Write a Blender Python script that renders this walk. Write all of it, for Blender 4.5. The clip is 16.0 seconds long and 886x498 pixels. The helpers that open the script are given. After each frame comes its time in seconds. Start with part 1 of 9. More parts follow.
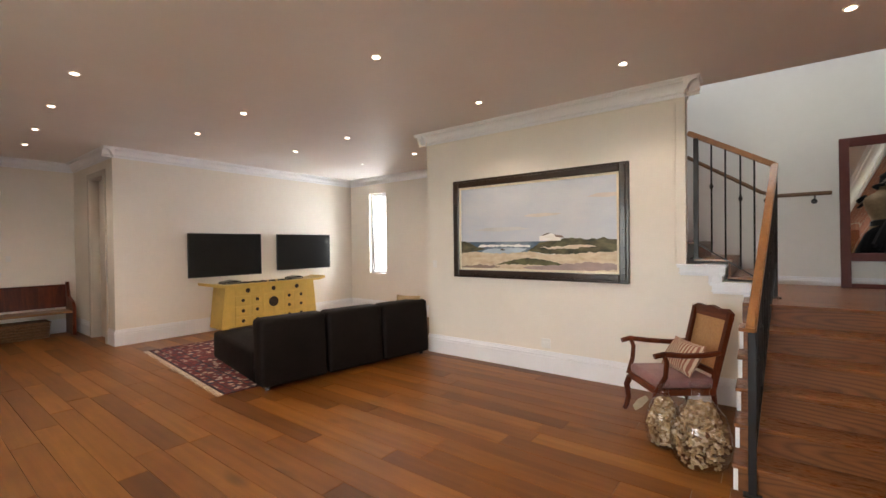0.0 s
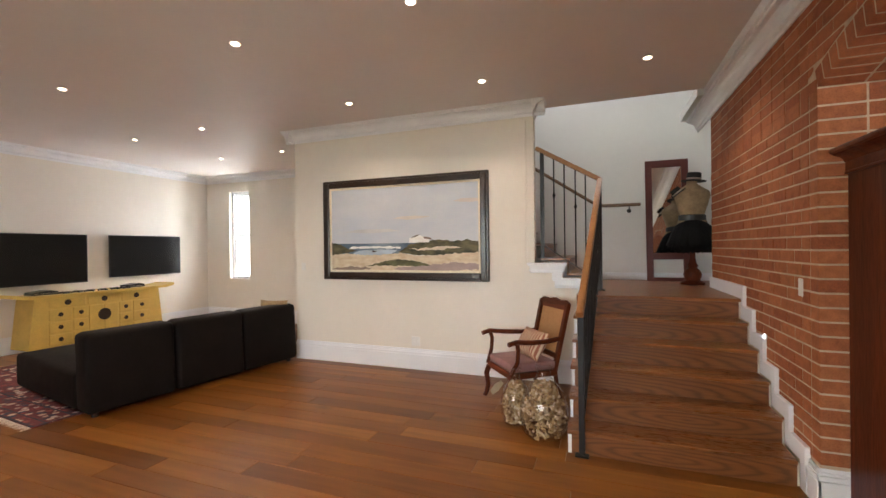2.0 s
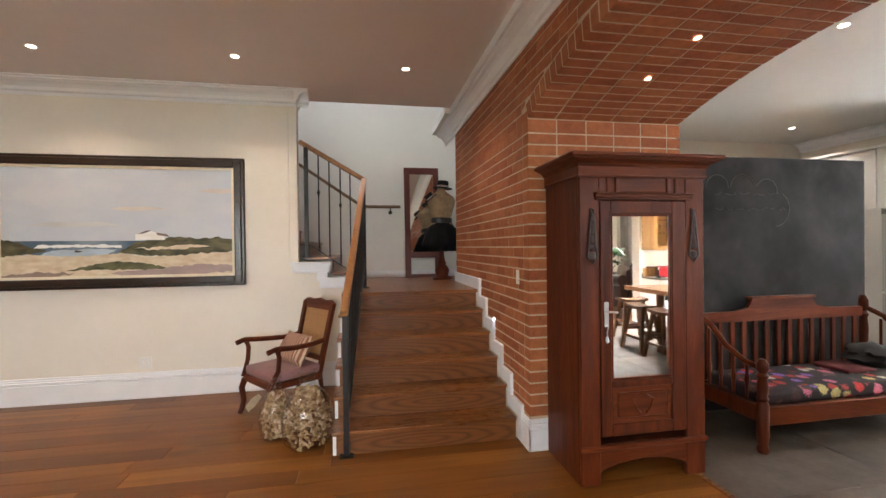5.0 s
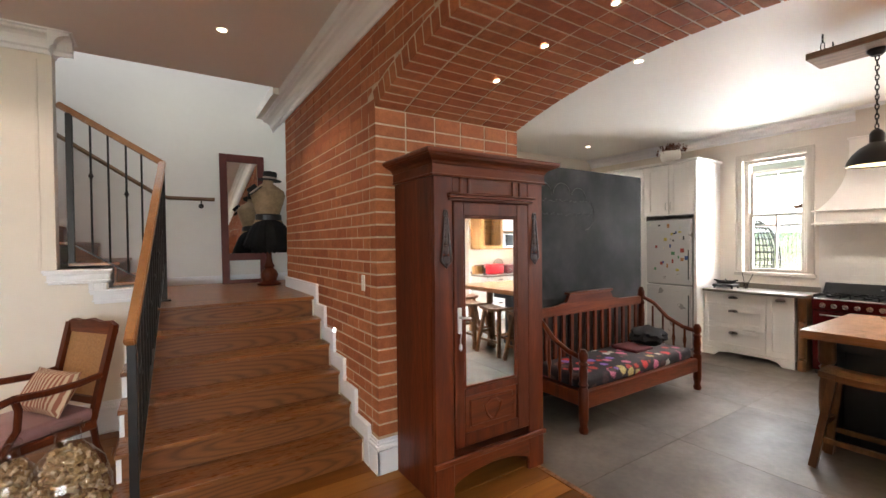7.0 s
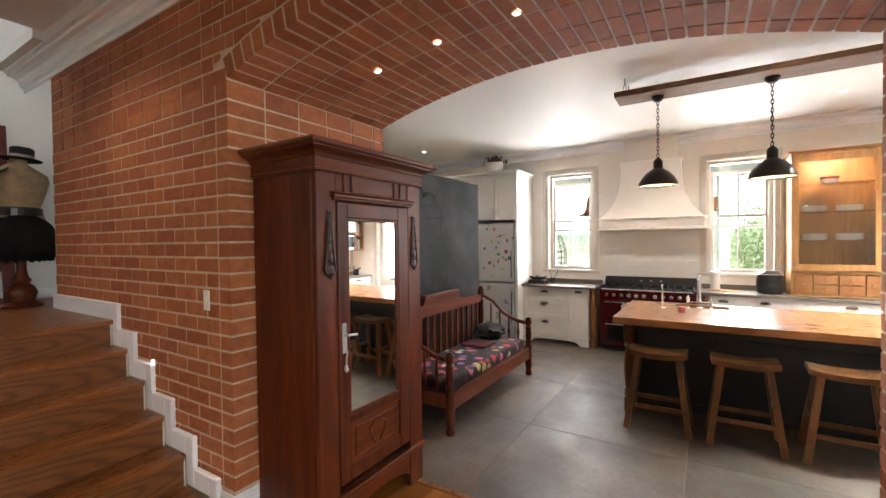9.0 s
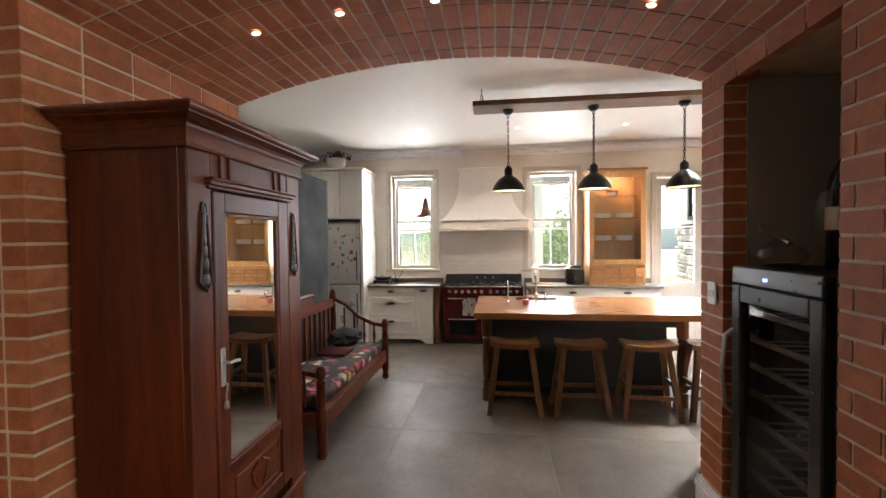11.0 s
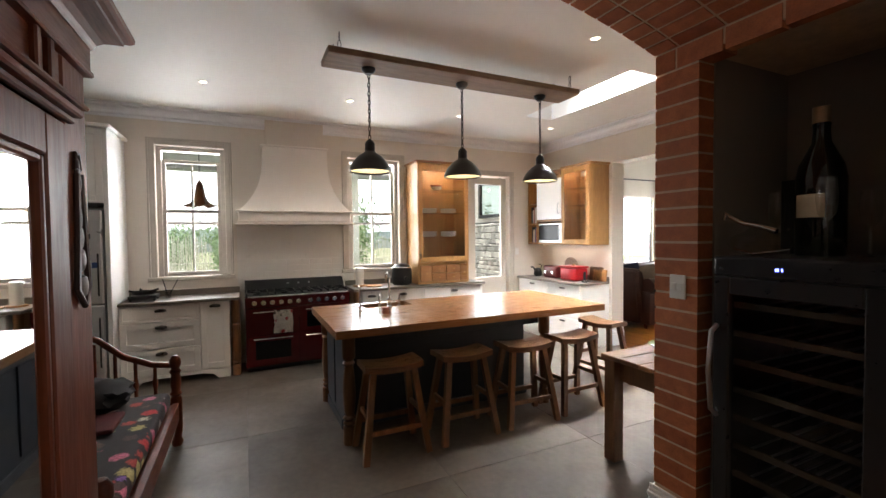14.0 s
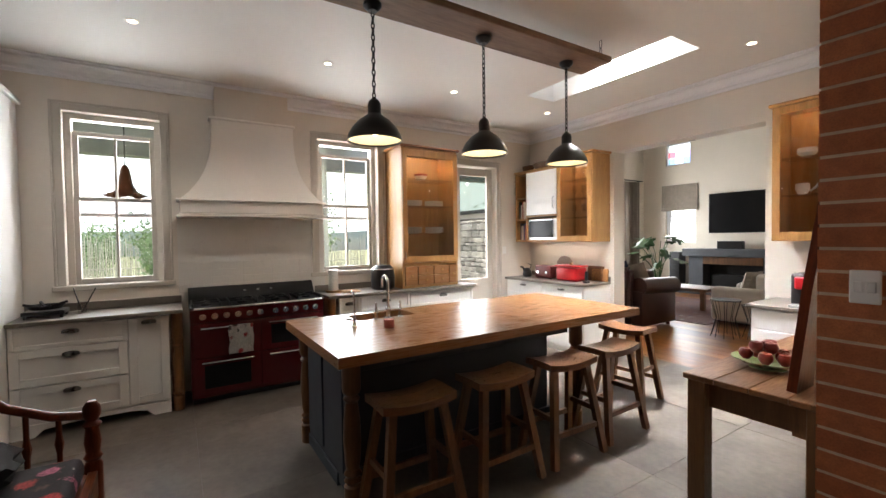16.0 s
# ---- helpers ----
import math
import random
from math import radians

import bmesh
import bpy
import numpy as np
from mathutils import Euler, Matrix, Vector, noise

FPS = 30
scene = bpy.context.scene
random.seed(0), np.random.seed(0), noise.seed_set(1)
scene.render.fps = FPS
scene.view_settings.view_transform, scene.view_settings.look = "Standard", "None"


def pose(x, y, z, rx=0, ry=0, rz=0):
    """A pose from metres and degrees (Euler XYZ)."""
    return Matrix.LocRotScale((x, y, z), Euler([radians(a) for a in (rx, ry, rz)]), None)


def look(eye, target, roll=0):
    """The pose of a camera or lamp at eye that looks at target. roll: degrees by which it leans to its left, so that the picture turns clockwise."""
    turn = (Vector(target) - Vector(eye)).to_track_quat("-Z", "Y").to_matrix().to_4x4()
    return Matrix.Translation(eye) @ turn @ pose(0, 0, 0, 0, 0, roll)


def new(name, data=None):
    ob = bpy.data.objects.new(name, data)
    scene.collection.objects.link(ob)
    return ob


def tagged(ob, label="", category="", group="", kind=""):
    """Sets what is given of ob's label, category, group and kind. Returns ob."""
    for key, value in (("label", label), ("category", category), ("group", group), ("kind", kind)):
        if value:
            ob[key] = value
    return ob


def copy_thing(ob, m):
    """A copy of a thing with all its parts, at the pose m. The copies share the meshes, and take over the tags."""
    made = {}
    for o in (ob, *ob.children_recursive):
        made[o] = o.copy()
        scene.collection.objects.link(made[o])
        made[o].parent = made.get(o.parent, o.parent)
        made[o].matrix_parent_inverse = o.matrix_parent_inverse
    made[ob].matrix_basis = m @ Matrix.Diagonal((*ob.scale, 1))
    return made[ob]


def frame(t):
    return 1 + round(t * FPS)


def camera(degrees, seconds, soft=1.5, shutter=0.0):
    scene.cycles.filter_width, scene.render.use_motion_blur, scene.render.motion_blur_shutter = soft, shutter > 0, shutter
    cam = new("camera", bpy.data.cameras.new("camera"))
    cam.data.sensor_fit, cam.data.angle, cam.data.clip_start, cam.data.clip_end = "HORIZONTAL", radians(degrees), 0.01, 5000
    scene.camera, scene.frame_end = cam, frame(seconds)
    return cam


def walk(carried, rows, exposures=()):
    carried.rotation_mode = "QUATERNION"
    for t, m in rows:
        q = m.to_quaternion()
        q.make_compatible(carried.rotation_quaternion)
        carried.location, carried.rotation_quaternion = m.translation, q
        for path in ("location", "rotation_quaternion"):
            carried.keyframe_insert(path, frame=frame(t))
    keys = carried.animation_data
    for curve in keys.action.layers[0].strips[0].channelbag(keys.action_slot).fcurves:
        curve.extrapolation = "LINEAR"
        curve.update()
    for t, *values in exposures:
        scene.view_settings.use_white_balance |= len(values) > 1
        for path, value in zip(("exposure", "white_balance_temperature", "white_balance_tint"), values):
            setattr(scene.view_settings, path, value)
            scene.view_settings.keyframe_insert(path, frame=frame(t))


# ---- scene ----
cam = camera(92.6, 16.0)
PATH = [
    (0, (0.972, 0.304, 1.621), (-0.236, 1.897, 1.599), -0.7),
    (0.5, (0.979, 0.28, 1.596), (-0.117, 1.953, 1.585), -0.6),
    (1, (0.994, 0.26, 1.599), (0.028, 2.011, 1.586), -0.7),
    (1.5, (1.032, 0.271, 1.59), (0.198, 2.089, 1.581), -0.7),
    (2, (1.055, 0.262, 1.58), (0.358, 2.136, 1.573), -0.7),
    (2.5, (1.067, 0.253, 1.578), (0.519, 2.176, 1.569), -0.7),
    (3, (1.079, 0.257, 1.577), (0.683, 2.217, 1.565), -0.8),
    (3.5, (1.067, 0.265, 1.555), (0.845, 2.253, 1.544), -0.7),
    (4, (1.065, 0.289, 1.538), (1.031, 2.289, 1.531), -0.6),
    (6.5, (1.077, 0.642, 1.577), (2.001, 2.416, 1.548), -0.7),
    (7, (1.086, 0.748, 1.58), (2.175, 2.425, 1.55), -0.6),
    (7.5, (1.059, 0.873, 1.58), (2.31, 2.434, 1.555), -0.7),
    (8, (1.032, 0.987, 1.595), (2.446, 2.402, 1.564), -0.7),
    (8.5, (0.984, 1.111, 1.609), (2.545, 2.361, 1.571), -0.7),
    (9, (0.941, 1.218, 1.615), (2.638, 2.275, 1.577), -0.7),
    (9.5, (0.903, 1.321, 1.625), (2.709, 2.179, 1.585), -0.7),
    (12, (1.127, 2.044, 1.626), (3.12, 1.882, 1.574), -0.6),
    (12.5, (1.303, 2.187, 1.615), (3.269, 1.822, 1.563), -0.6),
    (13, (1.494, 2.305, 1.607), (3.414, 1.749, 1.553), -0.5),
    (13.5, (1.727, 2.439, 1.594), (3.591, 1.716, 1.536), -0.5),
    (14, (1.989, 2.523, 1.581), (3.801, 1.678, 1.519), -0.6),
    (14.5, (2.243, 2.573, 1.564), (4.017, 1.652, 1.506), -0.7),
    (15, (2.489, 2.603, 1.554), (4.228, 1.617, 1.495), -0.7),
    (15.5, (2.728, 2.628, 1.533), (4.433, 1.585, 1.479), -0.7),
    (16, (2.938, 2.641, 1.512), (4.628, 1.572, 1.458), -0.8),
]
EXPOSURES = [(0, 1.9), (4, 1.9), (6.5, 2.0), (9.5, 1.75), (12, 1.2), (14, 0.82), (16, 0.63)]
walk(cam, [(t, look(eye, target, roll)) for t, eye, target, roll in PATH], EXPOSURES)

# ---- world, sun, lamps ----
world = bpy.data.worlds.new("world")
scene.world = world
world.use_nodes = True
_wn = world.node_tree
_sky = _wn.nodes.new("ShaderNodeTexSky")
_sky.sky_type = 'NISHITA'
_sky.sun_disc = False
_sky.sun_elevation = radians(80)
_sky.sun_rotation = radians(100)
_wn.links.new(_sky.outputs[0], _wn.nodes["Background"].inputs[0])
_wn.nodes["Background"].inputs[1].default_value = 0.15


def lamp(name, kind, m, power, color=(1, 1, 1), size=0.1, size_y=None, angle=None, spot=None, spread=None):
    data = bpy.data.lights.new(name, kind)
    data.energy, data.color = power, color
    if kind == 'AREA':
        data.size = size
        if spread:
            data.spread = radians(spread)
        if size_y:
            data.shape, data.size_y = 'RECTANGLE', size_y
    elif kind == 'SUN':
        data.angle = radians(angle)
    else:
        data.shadow_soft_size = size
        if kind == 'SPOT':
            data.spot_size, data.spot_blend = radians(spot), 0.6
    ob = new(name, data)
    ob.matrix_world = m
    return ob


lamp("sun", 'SUN', look((0, 0, 0), (-0.11, -0.09, -1.0)), 5.0, (1, 0.95, 0.87), angle=0.6)
WARM = (1.0, 0.81, 0.64)
LIVING_SPOTS = [(-0.15, 2.92), (-4.19, 1.41), (-5.57, 1.49), (-6.99, 1.58), (-8.27, 1.66), (-4.15, 3.01), (-5.56, 3.07), (-5.52, 4.65), (-4.11, 4.61), (-5.5, 6.18), (-4.06, 6.13), (-1.73, 2.93), (-1.67, 4.51), (-0.06, 4.45), (1.47, 4.49), (-1.73, 1.38), (-0.06, 1.38)]
KITCHEN_SPOTS = [(6.73, 2.86), (6.75, 1.43), (6.8, 0.03), (6.86, -1.46), (6.78, 5.2), (4.45, 2.86), (4.5, 0.03), (4.57, -1.47)]
LIVING_CEIL, KITCHEN_CEIL, STAIR_TOP = 3.27, 3.1, 5.6
for _x, _y in LIVING_SPOTS:
    lamp("downlight_lamp", 'SPOT', look((_x, _y, LIVING_CEIL - 0.02), (_x, _y, 0)), 9.5, WARM, 0.03, spot=127)
for _x, _y in KITCHEN_SPOTS:
    lamp("downlight_lamp", 'SPOT', look((_x, _y, KITCHEN_CEIL - 0.02), (_x, _y, 0)), 13 if _x > 6 else 3, (1.0, 0.90, 0.79), 0.03, spot=125)
DAY = (0.95, 0.97, 1.0)
# daylight at the openings, from the stairwell's top and, as fill, from behind
lamp("kitchen_window_daylight", 'AREA', look((8.13, 3.1, 1.9), (5, 3.1, 1.6)), 38, DAY, 0.72, 1.55, spread=170)
lamp("kitchen_window_daylight", 'AREA', look((8.13, 0.84, 1.9), (5, 0.84, 1.6)), 38, DAY, 0.72, 1.55, spread=170)
lamp("kitchen_door_daylight", 'AREA', look((8.13, -1.1, 1.6), (5, -1.0, 1.6)), 16, DAY, 0.6, 1.5, spread=170)
lamp("lounge_side_daylight", 'AREA', look((10.6, -7.0, 1.6), (6, -6.4, 1.4)), 130, DAY, 1.7, 2.0)
lamp("skylight_daylight", 'AREA', look((5.66, -0.97, 3.5), (5.3, -0.95, 0)), 420, DAY, 1.5, 0.4, spread=115)
lamp("north_window_daylight", 'AREA', look((-6.58, 7.98, 1.9), (-6.58, 4, 1.9)), 24, DAY, 0.45, 1.9)
lamp("stairwell_daylight", 'AREA', look((0.6, 6.3, 5.5), (0.6, 6.3, 0)), 9, DAY, 2.2, 1.2)
# Added fill from behind the camera; the window there is assumed, not seen.
lamp("rear_window_daylight", 'AREA', look((-1.0, -2.9, 1.7), (-1.0, 3, 1.2)), 12, DAY, 3.4, 1.8)
lamp("lounge_window_daylight", 'AREA', look((9.22, -8.93, 2.0), (8.5, -5, 1.0)), 40, DAY, 0.75, 1.4)
# Light of the display cabinet's lit strip.
lamp("cabinet_lamp", 'POINT', pose(7.52, -.04, 2.53), 6.0, WARM, .03)
# Added to brighten these two cabinets inside; they hold no light fitting.
lamp("cabinet_lamp", 'POINT', pose(4.2, -1.95, 2.54), 2.0, WARM, .03)
lamp("cabinet_lamp", 'POINT', pose(6.65, -1.95, 2.5), 3.5, WARM, .03)
lamp("under_unit_lamp", 'AREA', look((7.1, -2.0, 1.42), (7.1, -2.0, 0.9)), 1.2, WARM, 1.2, .08)

# ---- materials ----
def _nodes(name):
    m = bpy.data.materials.new(name)
    m.use_nodes = True
    t = m.node_tree
    return m, t.nodes, t.links, t.nodes["Principled BSDF"]


def _coords(n, l, scale=(1, 1, 1), rand=True):
    tc = n.new("ShaderNodeTexCoord")
    mp = n.new("ShaderNodeMapping")
    mp.inputs["Scale"].default_value = scale
    l.new(tc.outputs["Object"], mp.inputs["Vector"])
    if rand:
        oi = n.new("ShaderNodeObjectInfo")
        mul = n.new("ShaderNodeMath")
        mul.operation = 'MULTIPLY'
        mul.inputs[1].default_value = 37.0
        l.new(oi.outputs["Random"], mul.inputs[0])
        cmb = n.new("ShaderNodeCombineXYZ")
        for k in range(3):
            l.new(mul.outputs[0], cmb.inputs[k])
        l.new(cmb.outputs[0], mp.inputs["Location"])
    return mp.outputs[0]


def _noise(n, l, vec, scale, detail=4, rough=0.55, distort=0.0):
    t = n.new("ShaderNodeTexNoise")
    t.inputs["Scale"].default_value = scale
    t.inputs["Detail"].default_value = detail
    t.inputs["Roughness"].default_value = rough
    t.inputs["Distortion"].default_value = distort
    l.new(vec, t.inputs["Vector"])
    return t.outputs["Fac"]


def _ramp(n, l, fac, stops):
    r = n.new("ShaderNodeValToRGB")
    e = r.color_ramp.elements
    e[0].position, e[0].color = stops[0][0], (*stops[0][1], 1)
    e[1].position, e[1].color = stops[-1][0], (*stops[-1][1], 1)
    for p, c in stops[1:-1]:
        x = e.new(p)
        x.color = (*c, 1)
    l.new(fac, r.inputs[0])
    return r.outputs[0]


def _mix(n, l, fac, a, b, mode='MIX'):
    m = n.new("ShaderNodeMix")
    m.data_type, m.blend_type = 'RGBA', mode
    for sock, v in ((m.inputs[0], fac), (m.inputs[6], a), (m.inputs[7], b)):
        if isinstance(v, (int, float)):
            sock.default_value = v
        elif isinstance(v, tuple):
            sock.default_value = (*v, 1)
        else:
            l.new(v, sock)
    return m.outputs[2]


def _bump(n, l, b, height, strength, dist=0.01):
    bp = n.new("ShaderNodeBump")
    bp.inputs["Strength"].default_value = strength
    bp.inputs["Distance"].default_value = dist
    l.new(height, bp.inputs["Height"])
    l.new(bp.outputs[0], b.inputs["Normal"])


def _mulc(c, k):
    return tuple(min(1, v * k) for v in c)


def plain(name, col, rough=0.5, var=0.08, scale=2.5, bump=0.05, bscale=90, metal=0.0, spec=0.5, fine=40, rand=0.0, rvar=0.03, coat=0.0):
    """Paint, plaster, metal, cloth: a colour with broad and fine variation, and a fine relief."""
    m, n, l, b = _nodes(name)
    v = _coords(n, l)
    c1 = _ramp(n, l, _noise(n, l, v, scale, 5), [(0.3, _mulc(col, 1 - var)), (0.7, _mulc(col, 1 + var))])
    c2 = _ramp(n, l, _noise(n, l, v, fine, 3), [(0.3, (1 - var * .6,) * 3), (0.7, (1, 1, 1))])
    c = _mix(n, l, 1.0, c1, c2, 'MULTIPLY')
    if rand:
        oi = n.new("ShaderNodeObjectInfo")
        c = _mix(n, l, 1.0, c, _ramp(n, l, oi.outputs["Random"], [(0, (1 - rand,) * 3), (1, (1 + rand,) * 3)]), 'MULTIPLY')
    l.new(c, b.inputs["Base Color"])
    b.inputs["Metallic"].default_value = metal
    b.inputs["Specular IOR Level"].default_value = spec
    b.inputs["Coat Weight"].default_value = coat
    r = _ramp(n, l, _noise(n, l, v, scale * 3, 4), [(0.3, (max(0, rough - rvar),) * 3), (0.7, (min(1, rough + rvar),) * 3)])
    l.new(r, b.inputs["Roughness"])
    if bump:
        _bump(n, l, b, _noise(n, l, v, bscale, 4), bump)
    return m


def wood(name, dark, light, rough=0.35, axis='x', ring=7.0, rand=0.12, bump=0.08, knots=0.0, coat=0.0, stretch=0.09, contrast=1.0, grain=0.25, spec=0.5):
    """Wood with the grain along one axis, each piece cut from another place."""
    m, n, l, b = _nodes(name)
    s = {'x': (stretch, 1, 1), 'y': (1, stretch, 1), 'z': (1, 1, stretch)}[axis]
    v = _coords(n, l, s)
    broad = _noise(n, l, v, ring, 6, 0.6, 1.2)
    fine = _noise(n, l, v, ring * 14, 4, 0.65)
    c = _ramp(n, l, broad, [(0.5 - .22 / contrast, dark), (0.52, tuple((a + q) / 2 for a, q in zip(dark, light))), (0.5 + .22 / contrast, light)])
    c = _mix(n, l, 1.0, c, _ramp(n, l, fine, [(0.32, (1 - grain,) * 3), (0.6, (1, 1, 1))]), 'MULTIPLY')
    oi = n.new("ShaderNodeObjectInfo")
    c = _mix(n, l, 1.0, c, _ramp(n, l, oi.outputs["Random"], [(0, (1 - rand, 1 - rand, 1 - rand * 1.1)), (1, (1 + rand, 1 + rand, 1 + rand))]), 'MULTIPLY')
    if knots:
        kv = _coords(n, l, tuple(0.35 if k == stretch else 1.0 for k in s))
        vo = n.new("ShaderNodeTexVoronoi")
        vo.inputs["Scale"].default_value = 1.5
        l.new(kv, vo.inputs["Vector"])
        c = _mix(n, l, _ramp(n, l, vo.outputs["Distance"], [(0.02, (knots,) * 3), (0.055, (0, 0, 0))]), c, _mulc(dark, 0.28))
    l.new(c, b.inputs["Base Color"])
    b.inputs["Specular IOR Level"].default_value = spec
    b.inputs["Coat Weight"].default_value = coat
    b.inputs["Coat Roughness"].default_value = 0.15
    l.new(_ramp(n, l, fine, [(0.3, (rough + 0.1,) * 3), (0.7, (max(0.02, rough - 0.06),) * 3)]), b.inputs["Roughness"])
    _bump(n, l, b, fine, bump, 0.006)
    return m


def brick_mat(name, a, c2):
    m, n, l, b = _nodes(name)
    v = _coords(n, l)
    oi = n.new("ShaderNodeObjectInfo")
    geo = n.new("ShaderNodeNewGeometry")
    add = n.new("ShaderNodeMath")
    add.operation = 'ADD'
    l.new(oi.outputs["Random"], add.inputs[0])
    l.new(geo.outputs["Random Per Island"], add.inputs[1])
    fr = n.new("ShaderNodeMath")
    fr.operation = 'FRACT'
    l.new(add.outputs[0], fr.inputs[0])
    c = _ramp(n, l, fr.outputs[0], [(0, a), (0.5, tuple((p + q) / 2 for p, q in zip(a, c2))), (1, c2)])
    c = _mix(n, l, 1.0, c, _ramp(n, l, _noise(n, l, v, 18, 5), [(0.3, (0.78, 0.76, 0.75)), (0.65, (1.08, 1.06, 1.05))]), 'MULTIPLY')
    c = _mix(n, l, 1.0, c, _ramp(n, l, _noise(n, l, v, 150, 2), [(0.35, (0.8, 0.8, 0.8)), (0.55, (1, 1, 1))]), 'MULTIPLY')
    l.new(c, b.inputs["Base Color"])
    b.inputs["Roughness"].default_value = 0.72
    b.inputs["Specular IOR Level"].default_value = 0.3
    _bump(n, l, b, _noise(n, l, v, 70, 5), 0.35, 0.006)
    return m


def glass(name, tint=(1, 1, 1), rough=0.0):
    m, n, l, b = _nodes(name)
    b.inputs["Base Color"].default_value = (*tint, 1)
    b.inputs["Roughness"].default_value = rough
    b.inputs["Transmission Weight"].default_value = 1.0
    b.inputs["IOR"].default_value = 1.45
    return m


def pane_glass(name, clear=0.9, mirror=0.03):
    """Thin pane: mostly clear, with a mirror share."""
    m, n, l, b = _nodes(name)
    tr, gl, mx = n.new("ShaderNodeBsdfTransparent"), n.new("ShaderNodeBsdfGlossy"), n.new("ShaderNodeMixShader")
    gl.inputs["Roughness"].default_value = 0.02
    lw = n.new("ShaderNodeLayerWeight")
    lw.inputs[0].default_value = 0.5
    pw, ma = n.new("ShaderNodeMath"), n.new("ShaderNodeMath")
    pw.operation, ma.operation = 'POWER', 'MULTIPLY_ADD'
    pw.inputs[1].default_value = 5.0
    ma.inputs[1].default_value, ma.inputs[2].default_value = 0.8, mirror
    l.new(lw.outputs["Facing"], pw.inputs[0])
    l.new(pw.outputs[0], ma.inputs[0])
    l.new(ma.outputs[0], mx.inputs[0])
    l.new(tr.outputs[0], mx.inputs[1])
    l.new(gl.outputs[0], mx.inputs[2])
    l.new(mx.outputs[0], n["Material Output"].inputs[0])
    tr.inputs[0].default_value = (clear, clear, clear, 1)
    return m


def glow(name, col, power):
    m, n, l, b = _nodes(name)
    b.inputs["Base Color"].default_value = (*col, 1)
    b.inputs["Emission Color"].default_value = (*col, 1)
    b.inputs["Emission Strength"].default_value = power
    return m


def mirror_mat(name):
    m, n, l, b = _nodes(name)
    b.inputs["Base Color"].default_value = (0.9, 0.91, 0.9, 1)
    b.inputs["Metallic"].default_value = 1.0
    b.inputs["Roughness"].default_value = 0.02
    return m


WALL = plain("cream_wall_paint", (0.82, 0.77, 0.695), 0.62, 0.03, 1.2, 0.05, 60, fine=12)
WALL_K = plain("pale_kitchen_wall_paint", (0.74, 0.685, 0.615), 0.6, 0.03, 1.2, 0.05, 60, fine=12)
WALL_STAIR = plain("white_stair_wall_paint", (0.80, 0.79, 0.76), 0.6, 0.03, 1.2, 0.05, 60, fine=12)
WALL_L = plain("beige_lounge_wall_paint", (0.76, 0.69, 0.59), 0.65, 0.03, 1.2, 0.04, 60, fine=12)
CEIL = plain("ceiling_paint", (0.80, 0.76, 0.745), 0.6, 0.02, 1.0, 0.02, 40, fine=9)
CEIL_K = plain("kitchen_ceiling_paint", (0.78, 0.76, 0.72), 0.65, 0.02, 1.0, 0.02, 40, fine=9)
TRIM = plain("white_trim_paint", (0.86, 0.87, 0.90), 0.35, 0.025, 3, 0.02, 50)
GREYTRIM = plain("stone_grey_window_paint", (0.56, 0.515, 0.455), 0.4, 0.03, 3, 0.02, 50)
MORTAR = plain("sandy_mortar", (0.60, 0.46, 0.325), 0.9, 0.14, 10, 0.5, 120)
BRICK = brick_mat("red_face_brick", (0.345, 0.103, 0.040), (0.475, 0.168, 0.067))


def floor_oak(name, tones, rough):
    """Oiled oak boards: every board has its own tone, with soft long grain and a few knots."""
    m, n, l, b = _nodes(name)
    oi, geo, tc = n.new("ShaderNodeObjectInfo"), n.new("ShaderNodeNewGeometry"), n.new("ShaderNodeTexCoord")
    add, fr, big = n.new("ShaderNodeMath"), n.new("ShaderNodeMath"), n.new("ShaderNodeMath")
    add.operation, fr.operation, big.operation = 'ADD', 'FRACT', 'MULTIPLY'
    big.inputs[1].default_value = 53.0
    l.new(oi.outputs["Random"], add.inputs[0])
    l.new(geo.outputs["Random Per Island"], add.inputs[1])
    l.new(add.outputs[0], fr.inputs[0])
    l.new(fr.outputs[0], big.inputs[0])
    cmb = n.new("ShaderNodeCombineXYZ")
    for k in range(3):
        l.new(big.outputs[0], cmb.inputs[k])

    def space(scale):
        mp = n.new("ShaderNodeMapping")
        mp.inputs["Scale"].default_value = scale
        l.new(tc.outputs["Object"], mp.inputs["Vector"])
        l.new(cmb.outputs[0], mp.inputs["Location"])
        return mp.outputs[0]
    grain = space((0.05, 1, 0.05))
    c = _ramp(n, l, fr.outputs[0], [(0, tones[0]), (0.25, tones[1]), (0.7, tones[2]), (1, tones[3])])
    c = _mix(n, l, 1.0, c, _ramp(n, l, _noise(n, l, grain, 16, 4, 0.55, 0.4), [(0.3, (0.78, 0.74, 0.70)), (0.7, (1.08, 1.08, 1.08))]), 'MULTIPLY')
    c = _mix(n, l, 1.0, c, _ramp(n, l, _noise(n, l, space((0.5, 1, 1)), 2.4, 3), [(0.3, (0.74, 0.70, 0.66)), (0.68, (1.08, 1.08, 1.08))]), 'MULTIPLY')
    c = _mix(n, l, _ramp(n, l, _noise(n, l, space((0.45, 1, 1)), 3.3, 1, 0.4), [(0.70, (0, 0, 0)), (0.80, (0.75,) * 3)]), c, _mulc(tones[0], 0.45))
    l.new(c, b.inputs["Base Color"])
    b.inputs["Roughness"].default_value = rough
    b.inputs["Specular IOR Level"].default_value = 0.25
    return m


